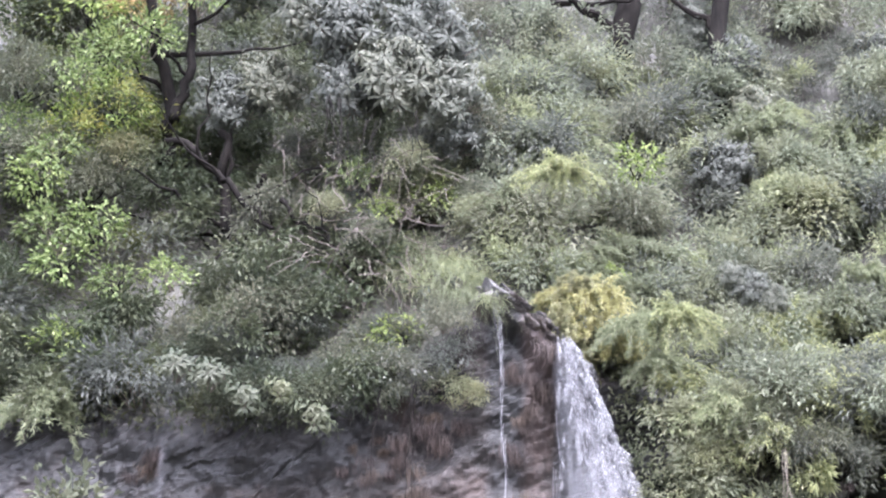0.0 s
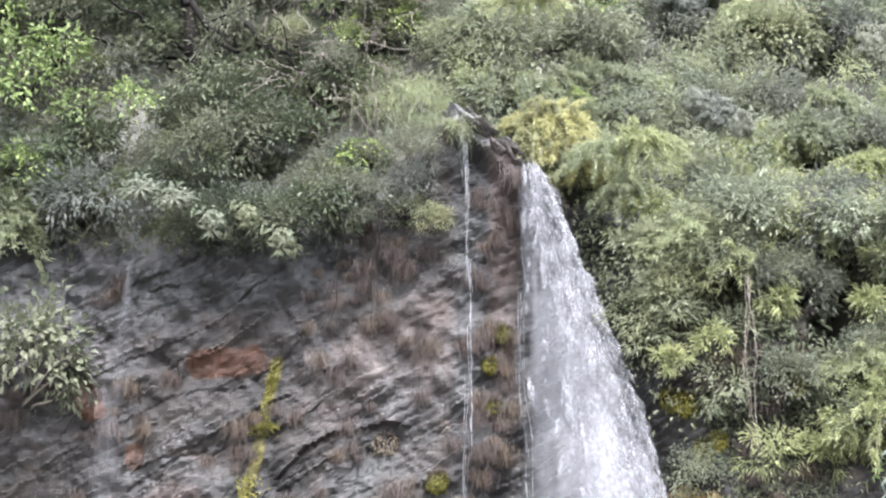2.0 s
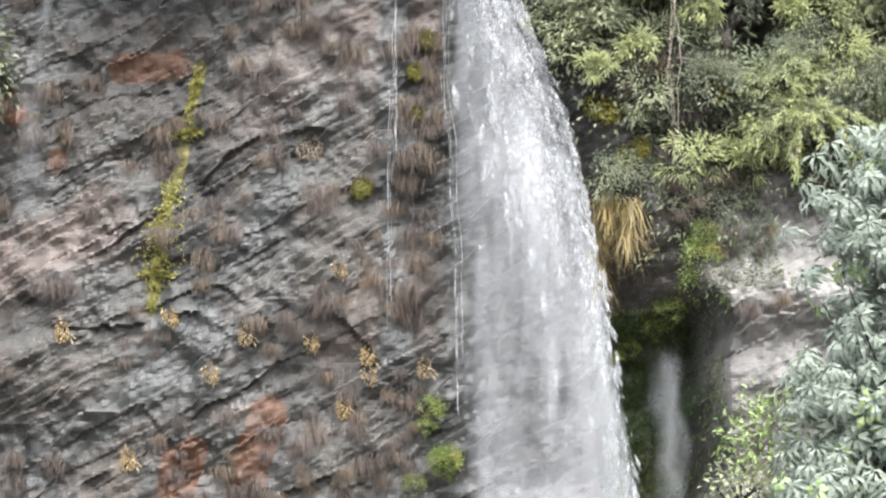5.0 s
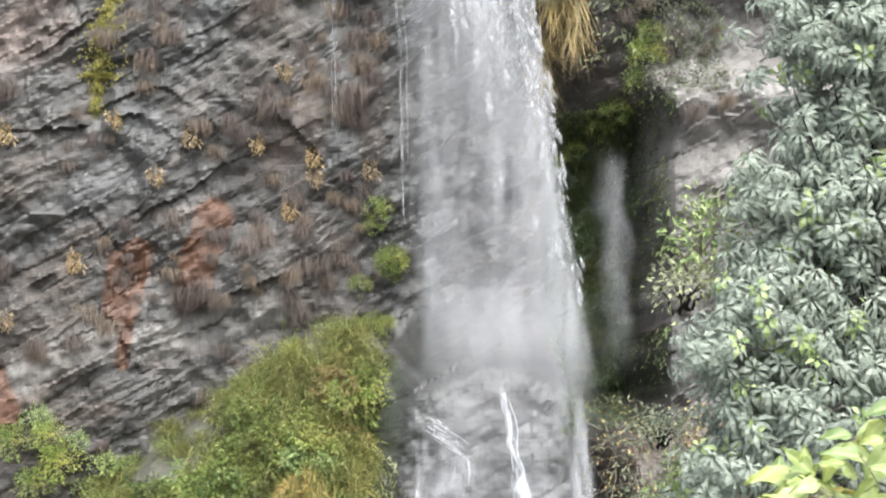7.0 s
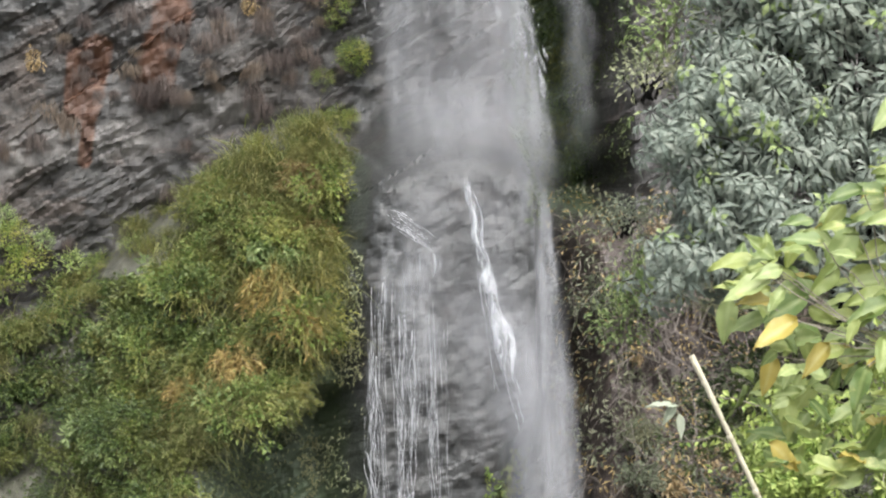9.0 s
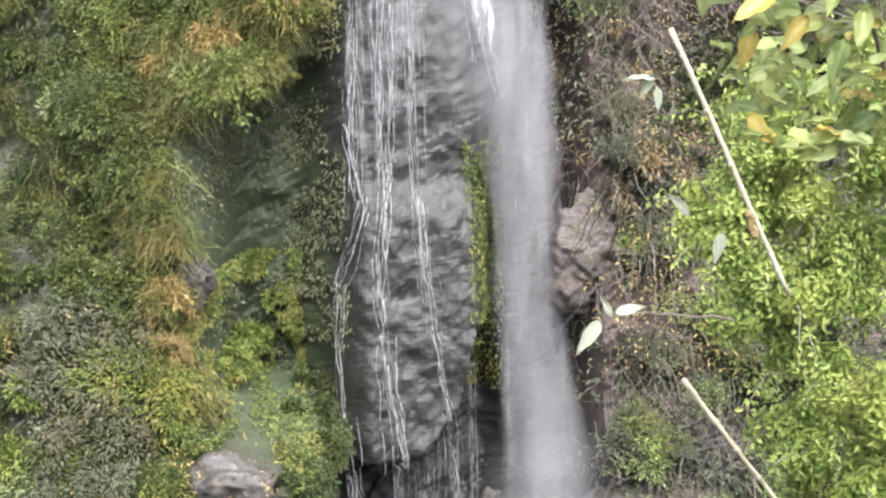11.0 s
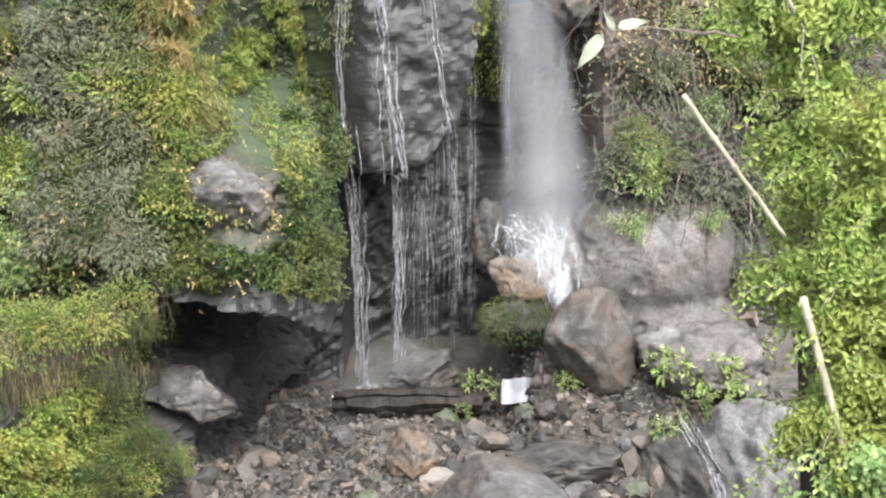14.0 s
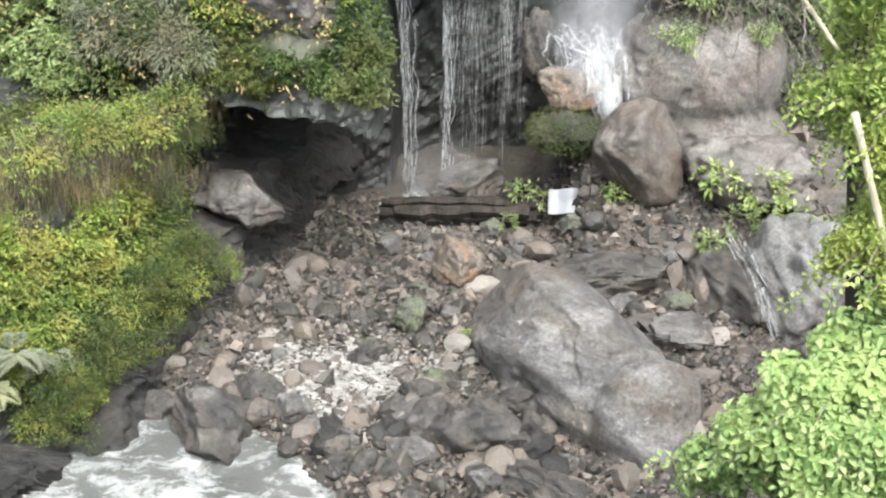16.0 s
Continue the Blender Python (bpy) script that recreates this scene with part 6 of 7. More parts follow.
for x, z, q in ((2.2, 18.75, 0.8), (2.5, 18.3, 0.7), (2.7, 18.9, 0.8)):
    put(plume_pale[int(z * 10) % 3], x, z, q, y=21.2)
# bank under the leaning bed
bare_knob = lambda x, z: 1.0 * (((x - 0.02) / 0.5) ** 2 + ((z - 4.42) / 0.4) ** 2 < 1) + 1.0 * (z < 3.5 - 0.3 * x) * (x > -1.1) * (x < 0.9)
bare_bank = lambda x, z: 1.0 * (fbm(x * 1.0 + 0.6 * z, z * 1.3 - 0.4 * x, 0, 57, 3) < 0.33) + 1.0 * (((x + 1.5) / 0.3) ** 2 + ((z - 9.05) / 0.22) ** 2 < 1)
on_bank = lambda x, z: np.clip(1 - bare_knob(x, z) - bare_bank(x, z), 0, 1) * (x < np.interp(z, BANK_Z, BANK_X) + np.where(z < 5.2, 0.3, -0.05)) * (z < np.interp(x, SLOPE_X, SLOPE_Z) - 0.15)
sow(grass_bank, 150, (-4.2, 1.2), (4.6, 11), 731, (0.5, 1.0), 0.05, lambda x, z: on_bank(x, z) * (1.0 if x > -0.7 else 0.12))
sow(shrub_green, 30, (-1.3, 1.1), (3.8, 10.4), 732, (0.3, 0.65), 0.1, on_bank)
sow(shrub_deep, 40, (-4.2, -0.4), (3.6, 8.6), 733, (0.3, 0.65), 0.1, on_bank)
sow(plume_bank, 16, (-0.4, 1.1), (8.2, 11), 734, (0.3, 0.55), 0.1, on_bank)
sow(shrub_green, 14, (-4.0, -1.0), (1.9, 3.4), 735, (0.3, 0.5), 0.05)
sow(shrub_green, 8, (0.95, 1.4), (10.9, 12.6), 736, (0.18, 0.3), 0.05)
rw = rs(737)
for k in range(6):
    x = rw.uniform(-2.9, -0.8)
    put(shrub_green[k % 3], x, rw.uniform(3.75, 4.1), rw.uniform(0.3, 0.5), y=float(np.interp(x, (-2.9, -0.75), (15.2, 16.6))))
for k in range(30):
    x = rw.uniform(-2.9, -0.75)
    put(grass_withered[k % 2], x, rw.uniform(3.2, 3.85), rw.uniform(0.45, 0.85), y=float(np.interp(x, (-2.9, -0.75), (15.2, 16.6))) + rw.uniform(-0.1, 0.2), turn=rw.uniform(-30, 30))
grass_dry = [make_grass(690 + k, HAY, "dry brown grass and rootlets hanging from the bank", 110, 0.26, 0.006, (0, -0.3, -2.0), 0.15, 0.2, "hanging_grass", "grass", "withered hanging grass") for k in range(2)]
rh = rs(745)
for k in range(24):
    x = rh.uniform(-2.6, -0.75)
    put(grass_dry[k % 2], x, rh.uniform(3.25, 3.95), rh.uniform(0.35, 0.95), y=float(np.interp(x, (-2.9, -0.75), (15.1, 16.5))) + rh.uniform(-0.1, 0.15), turn=rh.uniform(-30, 30))
rg = rs(740)
for k in range(70):
    x, z = (rg.uniform(-0.1, 1.1), rg.uniform(8.6, 11.0)) if k < 46 else (rg.uniform(-1.0, 0.1), rg.uniform(7.9, 8.9))
    if z < float(np.interp(x, SLOPE_X, SLOPE_Z)) - 0.1 and x < float(np.interp(z, BANK_Z, BANK_X)) + 0.05 and fbm(x * 1.4, z * 1.4, 0, 58, 3) > 0.47:
        put(grass_long[k % 3], x, z, rg.uniform(0.45, 0.95), 0.06, rg.uniform(-60, 60))
for k, (x, z, q) in enumerate(((-2.56, 10.07, 0.4), (-2.44, 9.88, 0.4), (-2.14, 9.82, 0.35), (-2.32, 9.57, 0.5), (-1.84, 9.57, 0.4), (-1.54, 9.5, 0.4), (-1.17, 9.75, 0.3), (-2.57, 9.33, 0.5), (-2.0, 9.3, 0.45), (-2.8, 9.8, 0.5))):
    put((shrub_fresh, shrub_green)[k % 2][k % 2], x, z, q * 0.8, 0.12)
ochre_plume = [make_plume(753 + k, LEAF_AUTUMN, "drooping ochre grass clump at the edge of the bank", (0.3, 0.25, 0.35), 26, 34, 0.12, 0.018, "ochre grass clumps") for k in range(2)]
for k, (x, z, q) in enumerate(((0.35, 9.35, 0.9), (0.6, 9.0, 0.8), (0.0, 8.6, 0.9), (0.85, 9.9, 0.8), (-0.5, 8.3, 0.8), (0.7, 10.5, 0.8), (-0.55, 6.2, 0.8), (-0.55, 5.7, 0.8), (-0.6, 6.7, 0.7))):
    put(ochre_plume[k % 2], x, z, q, 0.15)
for k in range(14):
    x = rw.uniform(-2.4, -1.05)
    put(grass_withered[k % 2], x, rw.uniform(1.95, 2.3), rw.uniform(0.6, 1.0), 0.08, rw.uniform(-30, 30))
rl = rs(739)
# deep-leaved bushes mixed in: their colour stands in for shadow by the cave
for k in range(96):
    t = rl.uniform(0, 1)
    x, z, y = -0.55 - 1.25 * t + rl.randn() * 0.14, 2.3 - 0.72 * t + rl.uniform(-0.1, 0.4), 16.5 - 1.7 * t + rl.uniform(-0.15, 0.4)
    put((shrub_green[k % 3], shrub_deep[k % 2], shrub_deep[(k + 1) % 2], grass_withered[k % 2])[k % 4], x - 0.25, z, rl.uniform(0.2, 0.36) * (1.6 if k % 4 == 3 else 1), y=y, turn=rl.uniform(-60, 60))
re = rs(738)
for k in range(44):
    x = re.uniform(-2.9, 0.95)
    put(grass_bank[k % 3], x, float(np.interp(x, SLOPE_X, SLOPE_Z)) + re.uniform(-0.5, 0.0), re.uniform(0.3, 0.7), 0.05, re.uniform(-40, 40))
# right of the lower fall
sow(shrub_dull, 22, (3.9, 6.5), (4.2, 10), 741, (0.3, 0.7), 0.1)
sow(shrub_fresh, 12, (3.9, 5.6), (3.6, 6.2), 745, (0.3, 0.55), 0.25)
sow(shrub_green, 8, (4.2, 6.5), (4.0, 7), 742, (0.3, 0.5), 0.15)
sow(tuft_dead, 30, (3.6, 6.0), (5, 10), 743, (0.8, 1.5), 0.1)
sow(tuft_ochre, 14, (3.7, 5.2), (6.5, 10), 744, (1.0, 2.0), 0.15)
# tufts on the bare wall, gathered along its beds
bare = lambda x, z: 1.0 * (z > np.interp(x, SLOPE_X, SLOPE_Z) + 0.1) * (z < top_at(x) - 0.3) * (fbm((x + 0.55 * z) * 0.7, (z - 0.55 * x) * 2.2, 0, 5) > 0.54)
sow(tuft_dead, 230, (-4.6, 1.15), (9.8, 18), 751, (0.7, 1.6), 0.03, bare)
sow(tuft_dead, 46, (0.7, 1.2), (13.5, 18.6), 753, (0.9, 1.8), 0.05)
for x, z in ((-0.91, 13.2), (0.46, 13.0), (1.1, 12.85), (-2.18, 11.8), (-1.32, 12.7), (0.1, 13.9), (-2.94, 13.2), (-1.79, 13.35), (-0.2, 13.1), (0.45, 12.7), (-2.95, 11.1), (0.2, 12.4)):
    put(tuft_ochre[int(z * 10) % 2], x, z, 1.2, 0.06)

# moss on the wall
s = Soup()
r = rs(761)
n = 2600
t = r.uniform(0, 1, n)
mz = 16.35 - 2.95 * t
t = mz * 2.3
mz = mz + np.sin(t * 5) * 0.12
mx = np.interp(mz, [q[1] for q in MOSS_LINE][::-1], [q[0] for q in MOSS_LINE][::-1]) + r.randn(n) * 0.045 * (0.5 + 3.0 * vnoise(mz * 2.2, 0, 0, 4) * (1.2 - step(14.4, 16.3, mz)))
keep = (vnoise(mz * 3.2, 7.0, 0, 8) > 0.38) | ((mz < 15.0) & (mz > 14.0))
mx, mz = mx[keep], mz[keep]
n = len(mx)
leaves(s, np.stack([mx, wall_y(mx, mz) - 0.02 * r.uniform(0, 1, n), mz], -1), unit(r.randn(n, 3) * 0.6 + (0, -0.6, -0.4)), np.tile((0, -1.0, 0.4), (n, 1)), 0.045, 0.022, plain=True)
lone("moss_streak", s, MOSS, "yellow-green moss streak running down the rock", "moss")


def cushion(x, z, size, material, label, seed):
    r = rs(seed)
    s = Soup()
    n = 420
    d = unit(r.randn(n, 3) + (0, -0.5, 0))
    c = np.array([x, float(wall_y(x, z)) - size * 0.1, z]) + d * size * np.array([1, 0.7, 1.0]) * (0.8 + 0.3 * r.uniform(0, 1, n))[:, None]
    leaves(s, c, unit(d + (0, 0, -0.6) + r.randn(n, 3) * 0.3), d + (0, 0, 0.5), 0.05, 0.025, plain=True)
    return lone("moss_cushion", s, material, label, "moss", group="moss cushions")


for k, (x, z, q) in enumerate(((0.98, 15.82, 0.09), (1.08, 16.7, 0.09), (0.35, 14.95, 0.11), (3.1, 15.7, 0.14), (3.3, 15.2, 0.12), (4.3, 15.9, 0.12), (0.95, 16.3, 0.08), (2.95, 15.75, 0.13), (3.45, 15.3, 0.10), (4.15, 17.0, 0.12))):
    cushion(x, z, q, MOSS, "rounded yellow-green moss cushion on the rock", 770 + k)
cushion(-0.26, 15.4, 0.15, LEAF_DEAD, "rounded brownish moss knob on the rock", 779)

s, r = Soup(), rs(781)
d = unit(r.randn(1900, 3) * (1, 0.8, 0.8) + (-0.1, -0.6, 0.5))
leaves(s, np.array([2.93, 19.0, 2.64]) + d * np.array([0.42, 0.33, 0.27]) * r.uniform(0.92, 1.04, 1900)[:, None], unit(d + (0, 0, -0.7) + r.randn(1900, 3) * 0.4), d + (0, 0, 0.3), 0.028, 0.016, plain=True)
lone("moss_mat", s, LEAF_DEEP, "dark green moss mat over a wet boulder", "moss")
s = Soup()
q = np.stack([r.uniform(-0.85, 0.5, 2600), r.uniform(17.5, 18.7, 2600)], -1)
leaves(s, np.stack([q[:, 0], q[:, 1], 4.42 - 0.12 * q[:, 0] + 0.22 * (q[:, 1] - 17.9) + r.randn(2600) * 0.06], -1), unit(r.randn(2600, 3) + (0, -0.5, -0.2)), unit(r.randn(2600, 3) * 0.4 + (0, -0.5, 0.9)), r.uniform(0.03, 0.06, 2600), 0.026, plain=True)
lone("moss_mat", s, LEAF_GREEN, "bright green moss and low leaves on a rock ledge", "moss")

# ---- low growth as one mass ----


def undergrowth(name, n, xr, zr, mask, material, label, seed, length, width, height=0.25, drop=0.3):
    r = rs(seed)
    x, z = r.uniform(*xr, n), r.uniform(*zr, n)
    keep = (mask(x, z) > r.uniform(0, 1, n)) & (fbm(x * 1.6, z * 1.6, 0, seed) > 0.40)
    x, z = x[keep], z[keep]
    nn = wall_normal(x, z)
    h = r.uniform(0, 1, len(x)) ** 1.5 * height * 2 * vnoise(x * 2.2, z * 2.2, 0, seed + 1)
    p = np.stack([x, wall_y(x, z), z], -1) + nn * h[:, None]
    ax = unit(nn * 0.7 + r.randn(len(x), 3) * 0.6 + (0, 0, -drop))
    s = Soup()
    leaves(s, p, ax, unit(nn + (0, 0, 0.8) + r.randn(len(x), 3) * 0.3), length * np.exp(r.randn(len(x)) * 0.3), width, 0.25, plain=True)
    return lone(name, s, material, label, "undergrowth", "stuff")


def thicket(name, n, xr, zr, mask, material, label, seed, length, width, size=0.5, gap=0.2, per=24, clumps=14, depth=None):
    """Bushes too many to tell apart, grown into one another."""
    r = rs(seed)
    s = Soup()
    done = 0
    while done < n:
        x, z = r.uniform(*xr), r.uniform(*zr)
        if r.uniform() > float(mask(x, z)):
            continue
        t, q = Soup(), size * r.uniform(0.55, 1.3)
        dome(r, (q, q * 0.8, q * 0.9), clumps, per, length * r.uniform(0.8, 1.25), width, t, r.uniform(0.2, 0.8))
        y = float(wall_y(x, z)) - gap * r.uniform(0.4, 1.6) if depth is None else r.uniform(*depth)
        s.add(np.concatenate(t.v) + (x, y, z), np.concatenate(t.f))
        done += 1
    return lone(name, s, material, label, "bushes", "stuff")


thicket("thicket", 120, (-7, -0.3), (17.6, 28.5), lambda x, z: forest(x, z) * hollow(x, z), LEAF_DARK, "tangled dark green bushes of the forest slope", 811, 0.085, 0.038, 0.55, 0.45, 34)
thicket("thicket", 100, (0.3, 7.5), (17.6, 28.5), lambda x, z: forest(x, z) * hollow(x, z), LEAF_SOFT, "tangled soft green bushes above the falls", 820, 0.08, 0.034, 0.55, 0.45, 36)
thicket("thicket", 100, (-4, 7.5), (17.6, 28.5), lambda x, z: forest(x, z) * hollow(x, z), LEAF_GREY, "tangled grey-green bushes of the forest slope", 812, 0.09, 0.026, per=34)
thicket("thicket", 90, (0.4, 7.0), (18.4, 25), lambda x, z: forest(x, z) * hollow(x, z), LEAF_PALE, "tangled pale green bushes above the falls", 813, 0.08, 0.020, per=36)
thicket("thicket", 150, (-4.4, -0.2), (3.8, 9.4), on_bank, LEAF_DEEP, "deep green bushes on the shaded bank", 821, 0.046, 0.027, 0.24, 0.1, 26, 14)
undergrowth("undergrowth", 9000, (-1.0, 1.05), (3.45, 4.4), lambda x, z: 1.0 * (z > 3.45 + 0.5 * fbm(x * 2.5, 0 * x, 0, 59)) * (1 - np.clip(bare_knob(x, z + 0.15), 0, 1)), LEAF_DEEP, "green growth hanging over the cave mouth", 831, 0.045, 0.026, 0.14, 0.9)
thicket("thicket", 26, (0.55, 1.1), (3.85, 4.8), lambda x, z: 1.0, LEAF_DEEP, "green bushes hanging from the rock knob", 822, 0.042, 0.024, 0.2, 0.1, 26, 14)
thicket("thicket", 80, (-1.6, 1.1), (4.6, 10.6), on_bank, LEAF_GREEN, "low tangled green bushes on the bank", 815, 0.046, 0.027, 0.22, 0.05, 26, 14)
thicket("thicket", 50, (-1.85, -0.85), (4.0, 5.9), on_bank, LEAF_SAGE, "greyish dry bushes on the bank", 816, 0.062, 0.02, 0.32, 0.2, 24, 14)
thicket("thicket", 26, (-2.7, -1.5), (3.6, 4.5), on_bank, LEAF_FRESH, "fresh green leafy bushes over the shelf of the bank", 835, 0.05, 0.03, 0.22, 0.2, 20, 14)
thicket("thicket", 22, (-0.55, 0.35), (4.9, 5.35), lambda x, z: 1.0, LEAF_GREEN, "bright green cushion of leaves on the jutting rock", 838, 0.045, 0.028, 0.2, 0.12, 26, 14)
# the leaf colour is dark here to give the shade under the rock
thicket("thicket", 16, (-0.5, 0.5), (3.75, 4.05), lambda x, z: 1.0, LEAF_DEEP, "green growth hanging below the jutting rock, darkened for its shade", 839, 0.045, 0.024, 0.13, 0.06, 20, 12)
undergrowth("undergrowth", 320, (-0.45, 0.5), (4.05, 4.75), lambda x, z: 1.0 * (fbm(x * 4, z * 4, 0, 61) > 0.52), LEAF_AUTUMN, "sparse rusty growth on the jutting rock", 840, 0.04, 0.022, 0.5, 0.6)
thicket("thicket", 16, (-3.2, -1.8), (4.4, 5.3), on_bank, LEAF_GREEN, "yellow-green bushes on the bank", 836, 0.05, 0.028, 0.26, 0.2, 24, 14)
undergrowth("undergrowth", 2000, (-3.2, 0.2), (3.6, 5.9), on_bank, LEAF_AUTUMN, "scattered ochre leaves among the growth of the bank", 837, 0.045, 0.024, 0.42)
thicket("thicket", 9, (-0.3, 1.0), (4.0, 9.5), lambda x, z: 1 - on_bank(x, z), LEAF_DULL, "dark low growth on the wet recess", 819, 0.05, 0.025, 0.16, 0.02, 16, 14)
thicket("thicket", 60, (-4.4, -1.3), (2.2, 3.3), lambda x, z: 1.0, LEAF_GREEN, "green bushes over the low bank", 817, 0.042, 0.026, 0.24, 0.1, 30, 14)
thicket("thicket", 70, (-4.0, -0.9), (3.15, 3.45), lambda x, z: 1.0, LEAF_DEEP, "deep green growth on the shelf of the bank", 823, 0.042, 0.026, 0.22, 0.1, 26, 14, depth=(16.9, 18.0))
thicket("thicket", 34, (2.4, 7.0), (14.6, 18.6), beside, LEAF_PALE, "pale green bushes beside the fall", 818, 0.075, 0.018, 0.34, 0.2, 36)
thicket("thicket", 40, (2.2, 7.0), (14.3, 18.5), beside, LEAF_SOFT, "hanging green bushes beside the fall", 814, 0.07, 0.028, 0.34, 0.12, 34)
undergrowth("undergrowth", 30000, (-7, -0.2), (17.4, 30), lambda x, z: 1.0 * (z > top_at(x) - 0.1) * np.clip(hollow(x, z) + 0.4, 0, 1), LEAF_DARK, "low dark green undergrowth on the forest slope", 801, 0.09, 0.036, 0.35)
undergrowth("undergrowth", 24000, (-0.2, 7.5), (17.4, 30), lambda x, z: forest(x, z) * hollow(x, z), LEAF_SOFT, "low soft green undergrowth above the falls", 808, 0.085, 0.034, 0.35)
undergrowth("undergrowth", 22000, (1.9, 7.5), (14.0, 18.6), beside, LEAF_DULL, "hanging green growth on the cliff beside the fall", 802, 0.08, 0.036, 0.25, 0.6)
undergrowth("undergrowth", 11000, (2.4, 4.9), (13.6, 16.6), lambda x, z: 1.0 * (x > 2.2 + 0.42 * (18.2 - z)), LEAF_DULL, "sparse dull growth on the brown rock beside the fall", 824, 0.05, 0.026, 0.1, 0.6)
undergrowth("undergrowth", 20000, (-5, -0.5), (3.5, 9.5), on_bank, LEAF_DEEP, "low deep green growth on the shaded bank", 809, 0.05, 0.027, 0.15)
thicket("thicket", 60, (-1.4, 0.9), (5.2, 9.8), lambda x, z: on_bank(x, z) * (fbm(x * 1.1, z * 1.1, 0, 55) > 0.5), LEAF_DEEP, "deep green leafy patches on the sunny bank", 827, 0.046, 0.028, 0.26, 0.12, 28, 14)
thicket("thicket", 30, (-1.6, 0.6), (7.6, 9.8), lambda x, z: on_bank(x, z) * (fbm(x * 1.4, z * 1.4, 0, 56) > 0.54), LEAF_FRESH, "fresh green leafy patches on the bank", 828, 0.06, 0.034, 0.2, 0.16, 16, 12)
undergrowth("undergrowth", 20000, (-0.9, 1.3), (4.4, 11.2), on_bank, LEAF_GREEN, "low green and yellow growth on the bank", 803, 0.05, 0.027, 0.15)
undergrowth("undergrowth", 3600, (3.6, 5.4), (5, 10.2), lambda x, z: 1.0 + 0 * x, LEAF_AUTUMN, "sparse autumn leaves on the growth beside the falls", 829, 0.05, 0.026, 0.3)
undergrowth("undergrowth", 20000, (3.7, 7.5), (3, 10.2), lambda x, z: 1.0 + 0 * x, LEAF_DULL, "tangled green and brown growth right of the falls", 804, 0.08, 0.035, 0.2)
undergrowth("moss", 26000, (-0.7, 0.85), (4.45, 6.2), lambda x, z: 1 - np.clip(bare_knob(x, z), 0, 1), LEAF_GREEN, "bright green moss and leaves along the rock ledge", 826, 0.05, 0.026, 0.1, 0.4)
undergrowth("moss", 15000, (-0.4, 1.3), (4.0, 10), lambda x, z: (1 - np.clip(on_bank(x, z) + bare_knob(x, z), 0, 1)) * np.clip((fbm(x * 2.2, z * 1.6, 0, 63, 3) - 0.46) * 8, 0.06, 1), LEAF_DULL, "dark green moss and small ferns on wet rock", 805, 0.045, 0.025, 0.05, 0.8)
undergrowth("moss", 3000, (2.5, 2.98), (4.6, 7.6), lambda x, z: 1.0 + 0 * x, LEAF_GREEN, "wet green moss strip beside the veil of water", 833, 0.04, 0.02, 0.06, 0.9)
undergrowth("moss", 11000, (3.0, 4.3), (9.9, 13.6), lambda x, z: 1.0 + 0 * x, LEAF_DEEP, "dark green moss in the wet recess", 807, 0.045, 0.025, 0.05, 0.8)
undergrowth("undergrowth", 30000, (-4.6, -0.7), (2.0, 3.1), lambda x, z: 1.0 + 0 * x, LEAF_GREEN, "green growth on the low bank beside the stream bed", 806, 0.045, 0.027, 0.18)

# bare twigs tangled in the growth beside the falls
s, rt = Soup(), rs(832)
for k in range(760):
    x, z = rt.uniform(3.5, 5.4), rt.uniform(3.9, 10.1)
    a = np.array([x, float(wall_y(x, z, False)) - rt.uniform(0.15, 0.5), z])
    tube(s, wander(a, a + unit(rt.randn(3) * (0.8, 0.3, 0.5) + (0, -0.2, -0.7)) * rt.uniform(0.3, 0.8), 6, 0.02, rt), np.linspace(0.006, 0.002, 6) * rt.uniform(0.6, 1.4), 3)
lone("tangled_twigs", s, TWIG_BROWN, "bare brown twigs tangled beside the falls", "twigs", "stuff")

# ---- the near bush and creeper ----
near = tagged(new("silver_leaved_tree"), "bushy tree with silvery whorled leaves beside the falls", "tree")
r = rs(901)
s, w, ys = Soup(), Soup(), Soup()
heads = []
for cx, cy, cz, rx, rz, n in ((3.05, 10.0, 12.0, 0.60, 0.8, 230), (2.85, 10.0, 11.1, 0.55, 0.5, 180), (2.55, 9.9, 10.5, 0.42, 0.45, 180), (2.6, 9.8, 9.95, 0.45, 0.4, 165), (3.4, 10, 11.0, 0.7, 1.2, 300), (3.2, 9.8, 10.0, 0.6, 0.7, 180), (2.2, 9.8, 10.35, 0.25, 0.2, 26), (2.25, 9.8, 9.75, 0.28, 0.25, 40)):
    d = unit(r.randn(n, 3) + (-0.2, -0.7, 0.3))
    c = np.array([cx, cy, cz]) + d * r.uniform(0.5, 1.1, n)[:, None] * np.array([rx, 0.5, rz])
    rosettes(r, c, d + (0, -0.5, 0.7), s, 8, 0.085, 0.024, 0.4, (-0.5, 0.15))
    rosettes(r, c - d * 0.04, d + (0, -0.2, 0.5), s, 6, 0.092, 0.025, 0.4, (-0.9, -0.3))
    k = max(2, n // 12)
    rosettes(r, c[:k] + d[:k] * 0.05, d[:k], ys, 6, 0.06, 0.03)
    heads += list(c[::10])
part("crown", s, LEAF_SILVER, near)
# backing leaves added to fill the crown's gaps, inner shade in their darker colour
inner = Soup()
